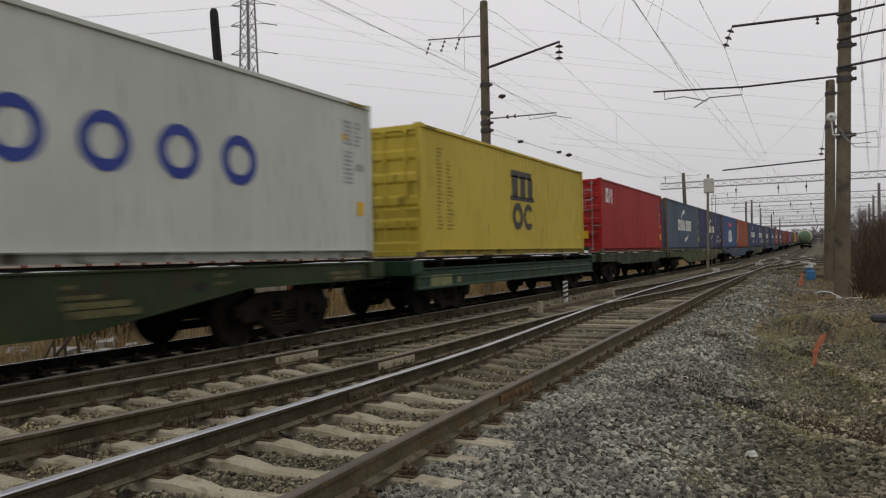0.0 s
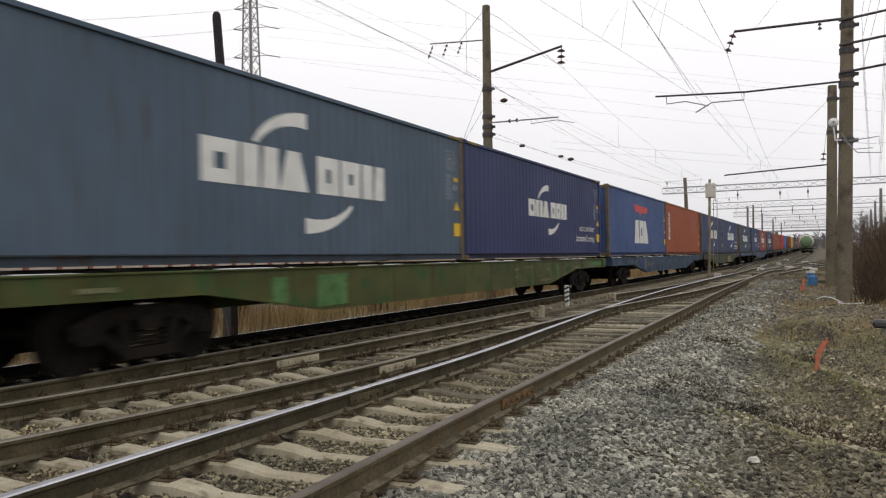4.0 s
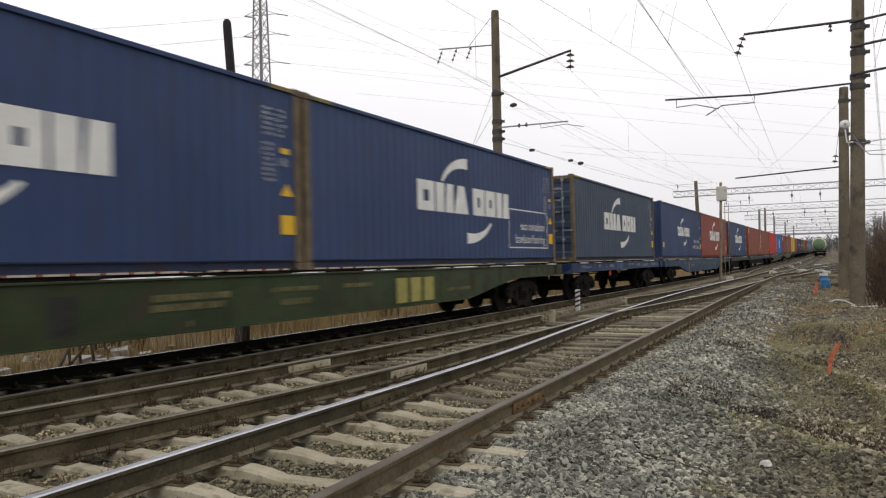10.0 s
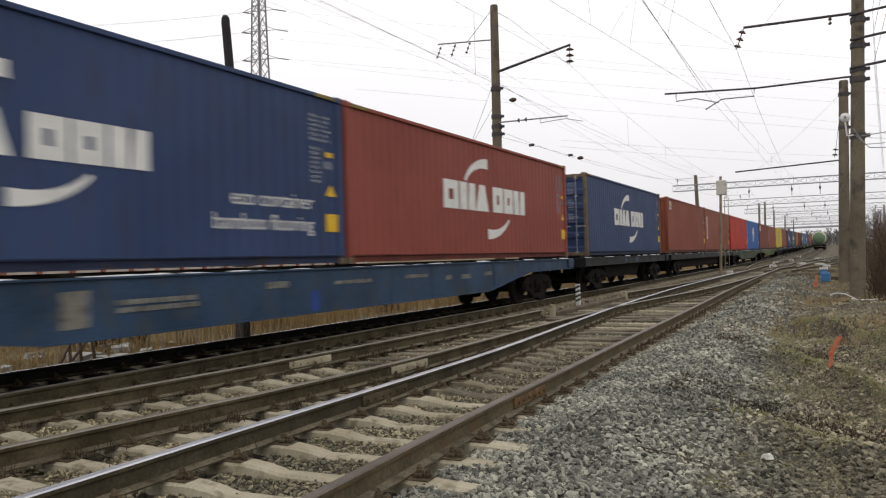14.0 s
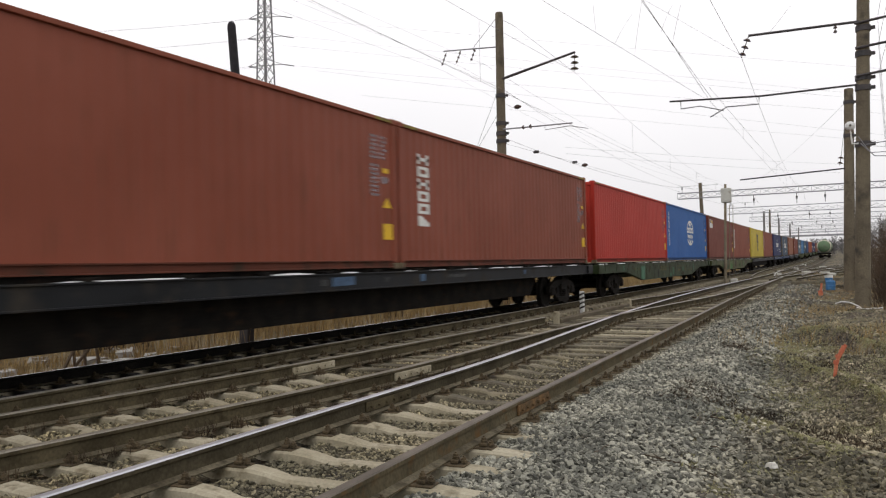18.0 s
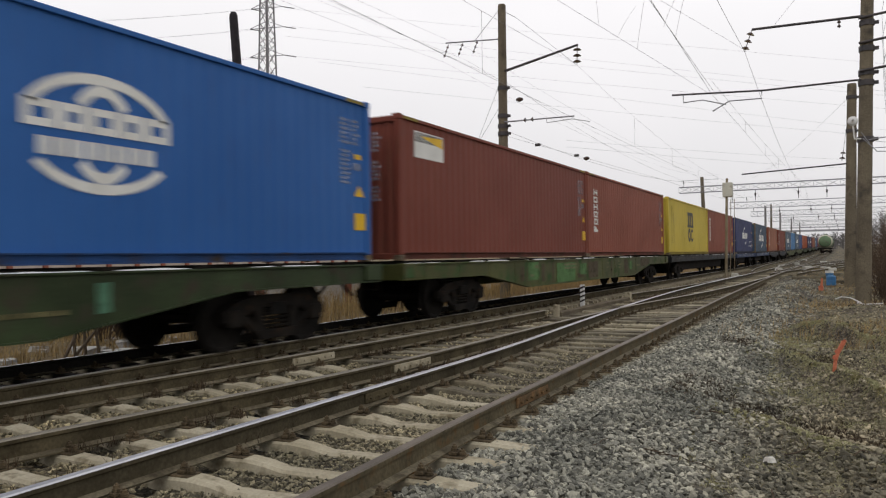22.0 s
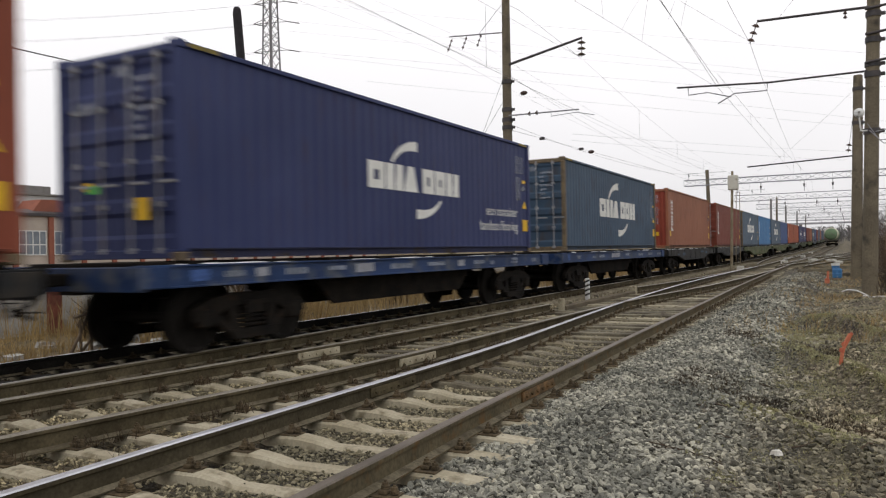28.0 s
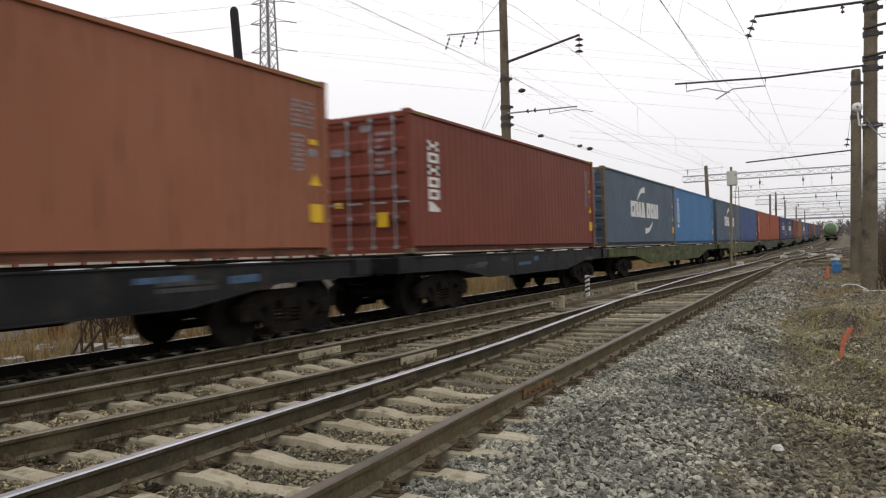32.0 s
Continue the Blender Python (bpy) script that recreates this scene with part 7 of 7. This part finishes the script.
win = G().box((-0.05, -0.75, 0), (0.03, 0.75, 1.4), 0.02).mesh("window")
for f in range(4):
    for k in range(26):
        part("window", win, M_PANE, fl, at=(-129.98, 58 + k * 3.5, 1.4 + f * 3.0))


# ---- plants and loose stone ----
def blades(name, spots, material, h0, h1, w, lean, label, seed):
    """Dead stalks as narrow three-sided blades, bent a little, in one mesh."""
    r = np.random.RandomState(seed)
    n = len(spots)
    p = np.array(spots)
    h = r.uniform(h0, h1, n)
    a = r.uniform(0, 2 * np.pi, n)
    q = r.uniform(0, 2 * np.pi, n)
    s = np.stack([np.cos(a), np.sin(a), np.zeros(n)], 1) * (w * r.uniform(0.6, 1.3, n))[:, None]
    d = np.stack([np.cos(q), np.sin(q), np.zeros(n)], 1) * (h * r.uniform(0, lean, n))[:, None]
    up = np.zeros((n, 3))
    up[:, 2] = h
    v = np.stack([p - s, p + s, p + d * 0.35 + up * 0.6 + s * 0.6, p + d * 0.35 + up * 0.6 - s * 0.6, p + d + up], 1).reshape(-1, 3)
    k = np.arange(n) * 5
    f = [(i, i + 1, i + 2, i + 3) for i in k.tolist()] + [(i + 3, i + 2, i + 4) for i in k.tolist()]
    me = bpy.data.meshes.new(name)
    me.from_pydata(v.tolist(), [], f)
    ob = part(name, me, material)
    tagged(ob, label, "grass", kind="stuff")


def moss_field(x, y):
    """How thickly moss covers a spot of the bank: broad cushions, broken up."""
    k = max(math.exp(-(((x - cx) / w) ** 2 + ((y - cy) / l) ** 2)) for cx, cy, w, l in ((-0.55, 11.2, 0.50, 1.3), (-0.15, 10.1, 0.45, 1.1), (0.55, 13.6, 0.45, 2.4), (0.35, 9.0, 0.30, 0.8), (-0.75, 15.2, 0.5, 1.8)))
    return k + 0.9 * noise.noise(Vector((x * 3.1, y * 2.1, 8))) + 0.4 * noise.noise(Vector((x * 9.0, y * 6.0, 3)))


r = random.Random(11)
spots = []
while len(spots) < 36000:
    y = r.uniform(2, 60) if r.random() < 0.8 else r.uniform(60, 110)
    x = r.uniform(-24, -11.3)
    if noise.noise(Vector((x * 0.35, y * 0.35, 9))) + r.uniform(-0.5, 0.5) > (0.15 if y < 10.5 else -0.25):
        if y > 10.6 or x < -14.5 or (x > -12.2 and r.random() < 0.15):
            spots.append((x, y, height(x, y)))
blades("dry_grass", spots, M_STRAW, 0.30, 1.0, 0.010, 0.6, "tall dry yellow grass behind the track", 2)
low = []
while len(low) < 5000:
    y, x = r.uniform(2, 11.5), r.uniform(-16, -11.2)
    if noise.noise(Vector((x * 0.8, y * 0.8, 4))) > -0.15:
        low.append((x, y, height(x, y)))
blades("low_grass", low, M_STRAW, 0.05, 0.28, 0.007, 0.9, "low dry grass among the rubble", 12)
rub = random.Random(15)
for k in range(46):
    x, y, s = rub.uniform(-15.6, -11.4), rub.uniform(4, 11.5), rub.uniform(0.05, 0.16)
    g = G()
    p8 = [(a * s * rub.uniform(0.7, 1.5), b * s * rub.uniform(0.7, 1.3), c * s * rub.uniform(0.3, 0.7)) for a in (-1, 1) for b in (-1, 1) for c in (-1, 1)]
    g.add(p8, [(0, 1, 3, 2), (4, 6, 7, 5), (0, 4, 5, 1), (2, 3, 7, 6), (0, 2, 6, 4), (1, 5, 7, 3)])
    ob = part("rubble_piece", g, M_WALLC, at=Matrix.Translation((x, y, height(x, y) + s * 0.25)) @ Matrix.Rotation(rub.uniform(0, 3), 4, "Z"))
    tagged(ob, "pale broken concrete rubble in low grass", "rubble", "rubble behind the track")
spots, weeds, greens, mossy = [], [], [], []
while len(mossy) < 34000:
    px, py_, h = RIDGES[r.choice((0, 0, 0, 1, 1, 2))]
    x = r.uniform(px[0] - 0.1, px[-1] + 0.3)
    y = np.interp(x, px, py_) + r.gauss(0.05, 0.17)
    if noise.noise(Vector((x * 3.0, y * 2.2, 6))) + r.uniform(-0.3, 0.3) > -0.12:
        mossy.append((x, y, height(x, y) - 0.004))
while len(mossy) < 96000:
    x, y = r.uniform(-1.2, 1.6), r.uniform(5.5, 19)
    if moss_field(x, y) + r.uniform(-0.35, 0.35) > 0.35:
        mossy.append((x, y, height(x, y) - 0.004))
blades("bank_moss", mossy, M_MOSS, 0.008, 0.026, 0.006, 1.8, "yellow-green moss on the crests of the bank", 13)
while len(greens) < 11000:
    y = 4.2 + 26 * r.random() ** 1.6
    x = r.uniform(-1.2, 0.09 * y + 0.5)
    if y < 7.4 and r.random() < 0.85:
        continue
    k = noise.noise(Vector((x * 1.0, y * 0.7, 2))) + r.uniform(-0.25, 0.25)
    if x < -0.9 + 0.5 * noise.noise(Vector((y * 0.6, 0, 7))):
        continue
    if k > 0.02:
        greens.append((x, y, height(x, y) - 0.005))
    elif k < -0.22 and len(weeds) < 6000:
        weeds.append((x, y, height(x, y) - 0.005))
while len(weeds) < 24000:
    # dead stalks lie tangled in the hollows behind the crests
    px, py_, h = RIDGES[r.choice((0, 0, 1, 1, 2))]
    x = r.uniform(px[0] - 0.5, px[-1] + 0.3)
    y = np.interp(x, px, py_) + r.gauss(0.95, 0.38)
    if noise.noise(Vector((x * 2.2, y * 1.8, 16))) + r.uniform(-0.25, 0.25) > -0.02:
        weeds.append((x, y, height(x, y) - 0.005))
blades("bank_grass", greens, M_GREEN, 0.010, 0.040, 0.0035, 2.2, "short thin green and yellow grass on the bank", 3)
blades("dead_weeds", weeds, M_WEED, 0.01, 0.075, 0.004, 2.2, "dead brown weeds on the bank", 4)
tall = []
while len(tall) < 8500:
    y = r.uniform(13, 75)
    x = r.uniform(-2.1, 0.06 * y + 0.9)
    if x < -1.2 and r.random() < 0.6:
        continue
    if noise.noise(Vector((x * 0.5, y * 0.22, 5))) > -0.05:
        tall.append((x, y, height(x, y)))
blades("bank_straw", tall, M_STRAW, 0.05, 0.24, 0.005, 1.3, "dry straw-coloured grass along the bank", 5)
tufts = []
for line, a, b in ((RAIL_2, 2, 16), (RAIL_3, 2, 14), (lambda q: RAIL_4(q) - 0.2, 2, 12)):
    for k in range(34):
        y = r.uniform(a, b)
        x = line(y) + r.choice((-0.16, 0.14)) + r.uniform(-0.05, 0.05)
        for _ in range(26):
            tufts.append((x + r.gauss(0, 0.05), y + r.gauss(0, 0.06), -0.19))
blades("track_weeds", tufts, M_WEED, 0.03, 0.15, 0.004, 0.8, "small dead weeds along the old rails", 6)


def shrub(x, y, h, seed):
    q = random.Random(seed)
    root = thing("bush", Matrix.Translation((x, y, height(x, y))))
    tagged(root, "bare brown bush on the bank", "bush", "bare bushes on the bank")
    g = G()

    def grow(p, d, n, rad, depth):
        for _ in range(n):
            e = p + d * q.uniform(0.7, 1.2)
            g.cyl(p, e, rad, rad * 0.6, 4, False)
            if depth:
                for _ in range(3):
                    t = (d + Vector((q.uniform(-1, 1), q.uniform(-1, 1), q.uniform(-0.2, 0.9))) * d.length * 0.75)
                    grow(p.lerp(e, q.uniform(0.4, 1.0)), t * 0.62, 1, rad * 0.6, depth - 1)
    for _ in range(22):
        grow(Vector((q.uniform(-0.5, 0.5), q.uniform(-0.7, 0.7), -0.1)), Vector((q.uniform(-0.4, 0.4), q.uniform(-0.4, 0.4), 1)) * h * q.uniform(0.22, 0.42), 1, 0.018, 3)
    part("branchwork", g.mesh("branchwork", False, False), M_SHRUB, root)["kind"] = "stuff"


for k, (x, y, h) in enumerate(((1.75, 27.5, 1.9), (1.55, 29.5, 1.7), (2.0, 31, 2.4), (1.5, 33, 2.0), (2.2, 35, 2.6), (1.9, 38, 2.4), (2.6, 40, 3.0), (2.2, 43, 2.6), (3.0, 46, 3.2), (2.6, 50, 2.8), (3.4, 54, 3.6), (3.0, 59, 3.2), (4.0, 65, 3.8), (4.0, 72, 3.6), (5.0, 82, 4.0), (1.5, 22.5, 0.9), (6.5, 95, 4.4), (1.3, 26.0, 1.2))):
    shrub(x, y, h, 100 + k)
for k, (x, y, h) in enumerate(((-13.4, 10.9, 1.1), (-14.2, 15.5, 1.5), (-13.2, 21, 1.3), (-15.2, 26, 1.8))):
    shrub(x, y, h, 200 + k)


def far_trees():
    q, g = random.Random(31), G()
    for k in range(420):
        side = q.random()
        if side < 0.55:
            x, y = (q.uniform(14, 260), q.uniform(300, 520)) if q.random() < 0.6 else (q.uniform(4, 60), q.uniform(210, 330))
        else:
            x, y = q.uniform(-330, -110), q.uniform(180, 420)
        h = q.uniform(5, 12)
        z = rise(y) - 0.5 if x > -60 else -0.5
        g.cyl((x, y, z), (x, y, z + h), 0.22, 0.04, 4, False)
        for _ in range(26):
            t = q.uniform(0.3, 0.95)
            a = q.uniform(0, 6.28)
            w = (1.05 - t) * h * 0.42 + 0.5
            g.cyl((x, y, z + h * t), (x + math.cos(a) * w, y + math.sin(a) * w, z + h * t + w * 0.9), 0.09, 0.03, 3, False)
    for k in range(70):
        x, y, h = q.uniform(-16, 12), q.uniform(390, 480), q.uniform(4, 9)
        z = rise(y) - 0.5
        g.cyl((x, y, z), (x, y, z + h), 0.2, 0.04, 4, False)
        for _ in range(26):
            t, a = q.uniform(0.15, 0.95), q.uniform(0, 6.28)
            w = (1.1 - t) * h * 0.45 + 0.5
            g.cyl((x, y, z + h * t), (x + math.cos(a) * w, y + math.sin(a) * w, z + h * t + w * 0.7), 0.1, 0.03, 3, False)
    ob = part("far_woods", g.mesh("far_woods", False, False), M_FAR)
    tagged(ob, "distant bare grey-brown woods", "trees", kind="stuff")


far_trees()
# bare tree above the train near the first gantry
tr = thing("bare_tree", Matrix.Translation((-30, 150, 0)))
tagged(tr, "bare leafless tree beyond the train", "tree")
g = G()
q = random.Random(77)


def limb(p, d, rad, depth):
    e = p + d
    g.cyl(p, e, rad, rad * 0.65, 5, False)
    if depth:
        for _ in range(4):
            limb(p.lerp(e, q.uniform(0.5, 1)), Vector((d.x + q.uniform(-0.6, 0.6) * d.length, d.y + q.uniform(-0.6, 0.6) * d.length, d.z * q.uniform(0.6, 1.0))) * 0.68, rad * 0.55, depth - 1)


limb(Vector((0, 0, -0.5)), Vector((0.2, 0, 5.5)), 0.28, 4)
part("trunk_and_limbs", g.mesh("trunk_and_limbs", False, False), M_TWIG, tr)


# fallen twigs on the stone and the bank
g, q = G(), random.Random(55)
for k in range(70):
    y = q.uniform(4.5, 16)
    x = q.uniform(-1.9, 0.06 * y + 0.3)
    a, ln = q.uniform(0, 3.14), q.uniform(0.10, 0.34)
    pts = [Vector((x + math.cos(a) * ln * t + q.uniform(-0.015, 0.015), y + math.sin(a) * ln * t + q.uniform(-0.015, 0.015), 0)) for t in (0, 0.4, 0.75, 1)]
    for p in pts:
        p.z = height(p.x, p.y) + q.uniform(0.015, 0.04)
    g.path(pts, q.uniform(0.003, 0.006), 4)
    if q.random() < 0.5:
        g.path([pts[1], pts[1] + Vector((q.uniform(-0.08, 0.08), q.uniform(-0.08, 0.08), 0.03))], 0.003, 4)
tw = part("fallen_twigs", g.mesh("fallen_twigs", False, False), M_TWIG)
tagged(tw, "thin dark fallen twigs on the stone and bank", "twigs", kind="stuff")


def stone_material():
    m = mat("loose_stone", (0.150, 0.152, 0.133), (0.335, 0.328, 0.280), 0.9, 0.85, 0, 0.003, 90, 0.2, shift=False)
    n, l = m.node_tree.nodes, m.node_tree.links
    b = n["Principled BSDF"]
    geo, ramp, mul = n.new("ShaderNodeNewGeometry"), n.new("ShaderNodeValToRGB"), n.new("ShaderNodeMix")
    e = ramp.color_ramp.elements
    e[0].position, e[0].color = 0.0, (0.27, 0.27, 0.265, 1)
    e[1].position, e[1].color = 1.0, (1.68, 1.64, 1.53, 1)
    k = e.new(0.6)
    k.color = (0.95, 0.94, 0.90, 1)
    l.new(geo.outputs["Random Per Island"], ramp.inputs["Fac"])
    mul.data_type, mul.blend_type = "RGBA", "MULTIPLY"
    mul.inputs["Factor"].default_value = 1.0
    old = b.inputs["Base Color"].links[0].from_socket
    l.new(old, mul.inputs["A"])
    l.new(ramp.outputs["Color"], mul.inputs["B"])
    # between the rails the stone is brown with brake dust
    sep, rng_x, dust = n.new("ShaderNodeSeparateXYZ"), n.new("ShaderNodeMapRange"), n.new("ShaderNodeMix")
    l.new(n.new("ShaderNodeTexCoord").outputs["Object"], sep.inputs[0])
    l.new(sep.outputs["X"], rng_x.inputs["Value"])
    rng_x.inputs["From Min"].default_value, rng_x.inputs["From Max"].default_value = -2.6, -3.1
    dust.data_type, dust.blend_type = "RGBA", "MULTIPLY"
    l.new(rng_x.outputs["Result"], dust.inputs["Factor"])
    l.new(mul.outputs["Result"], dust.inputs["A"])
    dust.inputs["B"].default_value = (0.98, 0.88, 0.70, 1)
    rng_p, pale = n.new("ShaderNodeMapRange"), n.new("ShaderNodeMix")
    l.new(sep.outputs["X"], rng_p.inputs["Value"])
    rng_p.inputs["From Min"].default_value, rng_p.inputs["From Max"].default_value = -4.4, -5.0
    pale.data_type, pale.blend_type = "RGBA", "MULTIPLY"
    l.new(rng_p.outputs["Result"], pale.inputs["Factor"])
    l.new(dust.outputs["Result"], pale.inputs["A"])
    pale.inputs["B"].default_value = (1.25, 1.22, 1.15, 1)
    rng_b, mud = n.new("ShaderNodeMapRange"), n.new("ShaderNodeMix")
    l.new(sep.outputs["X"], rng_b.inputs["Value"])
    rng_b.inputs["From Min"].default_value, rng_b.inputs["From Max"].default_value = -1.1, -0.2
    mud.data_type, mud.blend_type = "RGBA", "MULTIPLY"
    l.new(rng_b.outputs["Result"], mud.inputs["Factor"])
    l.new(pale.outputs["Result"], mud.inputs["A"])
    mud.inputs["B"].default_value = (1.06, 0.96, 0.81, 1)
    # oily under the train, with the train's shade also multiplied into the colour
    rng_o, oil_shade = n.new("ShaderNodeMapRange"), n.new("ShaderNodeMix")
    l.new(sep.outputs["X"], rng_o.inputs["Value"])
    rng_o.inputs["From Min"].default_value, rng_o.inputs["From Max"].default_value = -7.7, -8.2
    oil_shade.data_type, oil_shade.blend_type = "RGBA", "MULTIPLY"
    l.new(rng_o.outputs["Result"], oil_shade.inputs["Factor"])
    l.new(mud.outputs["Result"], oil_shade.inputs["A"])
    oil_shade.inputs["B"].default_value = (0.14, 0.13, 0.12, 1)
    l.new(oil_shade.outputs["Result"], b.inputs["Base Color"])
    return m


def ballast():
    rs = np.random.RandomState(9)
    spots = []
    y = -0.6
    while y < 44:
        dy = 0.25
        left, right = max(-10.3, -1.62 * max(y, 2.4) - 0.3), 0.07 * y + 0.35
        dens = 600 if y < 9 else 600 * (9 / y) ** 2.0
        k = int((right - left) * dy * dens)
        # the shoulder is laid thicker, and the bank is strewn with grit
        e = int((right + 2.8) * dy * dens * 1.3)
        f = int(1.3 * dy * dens * 0.7)
        xs, ys = np.concatenate([rs.uniform(left, right, k), rs.uniform(-2.8, right, e), rs.uniform(-4.2, -2.9, f)]), rs.uniform(y, y + dy, k + e + f)
        for a, b in zip(xs, ys):
            if any(abs(a - t) < 0.10 for t in (RAIL_2(b), RAIL_3(b), RAIL_4(b), RAIL_5(b), TRAIN_X + 0.797, TRAIN_X - 0.797)):
                continue
            edge = -1.0 + 0.5 * noise.noise(Vector((b * 0.7, a * 0.4, 3))) - min(1.0, max(0.0, (b - 16) / 14))
            if -8.6 < a < -7.25 and rs.rand() < 0.85:
                continue
            if a > edge and rs.rand() < (0.0 if b < 14 else 0.6):
                continue
            if -4.25 < a < -2.9 and b > 7.8 and rs.rand() < 0.55:
                continue
            if a > edge:
                # moss holds the crests, dead stalks fill the hollows
                d = from_crest(a, b)
                if d is not None and (-0.16 < d < 0.22 and rs.rand() < 0.62 or 0.3 < d < 1.4 and rs.rand() < 0.25):
                    continue
                if moss_field(a, b) > 0.3 and rs.rand() < 0.65:
                    continue
            spots.append((a, b))
        y += dy
    n = len(spots)
    p = np.array([(a, b, height(a, b)) for a, b in spots])
    far = np.clip(p[:, 1] / 9, 1, 2.6)
    size = rs.uniform(0.010, 0.023, n) * (0.7 + 0.3 * far)
    size[p[:, 0] < -2.75] *= 0.78
    bank = p[:, 0] > -0.95
    size[bank] *= rs.uniform(0.35, 1.05, int(bank.sum()))
    size[bank & (p[:, 1] < 8.5)] *= 1.12
    p[:, 2] += size * rs.uniform(-0.25, 1.0, n)
    # twelve-cornered chips, flattened and knocked out of shape
    chip = np.array([(x, y, 0) for x in (-1, 1) for y in (-1, 1)] + [(x, 0, z) for x in (-1, 1) for z in (-1, 1)] + [(0, y, z) for y in (-1, 1) for z in (-1, 1)], float)
    v = chip[None] * rs.uniform(0.62, 1.12, (n, 12, 1)) * rs.uniform(0.75, 1.3, (n, 1, 3)) * np.array((1.35, 0.95, 0.5)) * (size[:, None, None])
    ax = rs.normal(size=(n, 3)) * np.array((0.55, 0.55, 1.0))
    ax /= np.linalg.norm(ax, axis=1)[:, None]
    th = rs.uniform(0, 2 * np.pi, n)
    c, s = np.cos(th)[:, None, None], np.sin(th)[:, None, None]
    k = ax[:, None, :]
    v = v * c + np.cross(np.broadcast_to(k, v.shape), v) * s + k * (v * k).sum(2, keepdims=True) * (1 - c)
    v += p[:, None, :]
    quad = [(0, 4, 1, 5), (2, 6, 3, 7), (0, 8, 2, 9), (1, 10, 3, 11), (4, 8, 6, 10), (5, 9, 7, 11)]
    tri = [(0, 4, 8), (0, 5, 9), (1, 4, 10), (1, 5, 11), (2, 6, 8), (2, 7, 9), (3, 6, 10), (3, 7, 11)]
    off = (np.arange(n) * 12)[:, None, None]
    me = bpy.data.meshes.new("ballast")
    me.from_pydata(v.reshape(-1, 3).tolist(), [], (off + np.array(quad)[None]).reshape(-1, 4).tolist() + (off + np.array(tri)[None]).reshape(-1, 3).tolist())
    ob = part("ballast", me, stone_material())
    tagged(ob, "loose grey crushed-stone ballast round the sleepers", "gravel", kind="stuff")


ballast()


# ---- movement: the train rolls past at a nearly even pace ----
# seconds, and metres by which it is ahead of the even pace
PACE = [(0, 0.27), (1, 0.12), (2, 0.19), (3, 0.17), (4.5, 0.04), (6, -0.08), (7, -0.07), (8, 0.05), (9, -0.15), (10, -0.46), (11, -0.16), (12, 0.26), (13, 0.04), (14, -0.09),
        (15.5, 0.12), (17, 0.31), (18, 0.23), (19, 0.19), (20, 0.05), (21, 0.08), (22, 0.17), (23, -0.02), (24, -0.42), (25, -0.01), (26.5, -0.08), (28, -0.16), (29, -0.08), (30, -0.05), (31, -0.33), (32, -0.05)]


def motions():
    for ob, u, z in MOVING:
        rows = []
        for t, slip in PACE:
            y = u - SPEED * t - slip
            slope = math.degrees(math.atan2(rise(y + 3) - rise(y - 3), 6))
            rows.append((t, Matrix.Translation((TRAIN_X, y, rise(y))) @ pose(0, 0, 0, slope, 0, 0) @ pose(0, 0, z)))
        walk(ob, rows)
    # both axles of one bogie are keyed; every other wheelset of the train shares those turns
    for i in (0, 1):
        first = WHEELSETS[i]
        at = first.matrix_basis.translation.copy()
        walk(first, [(k / 15, Matrix.Translation(at) @ pose(0, 0, 0, math.degrees(SPEED / 0.475) * k / 15, 0, 0)) for k in range(481)])
        for w in WHEELSETS[i + 2::2]:
            w.rotation_mode = "QUATERNION"
            w.animation_data_create()
            w.animation_data.action = first.animation_data.action
            w.animation_data.action_slot = first.animation_data.action_slot


motions()
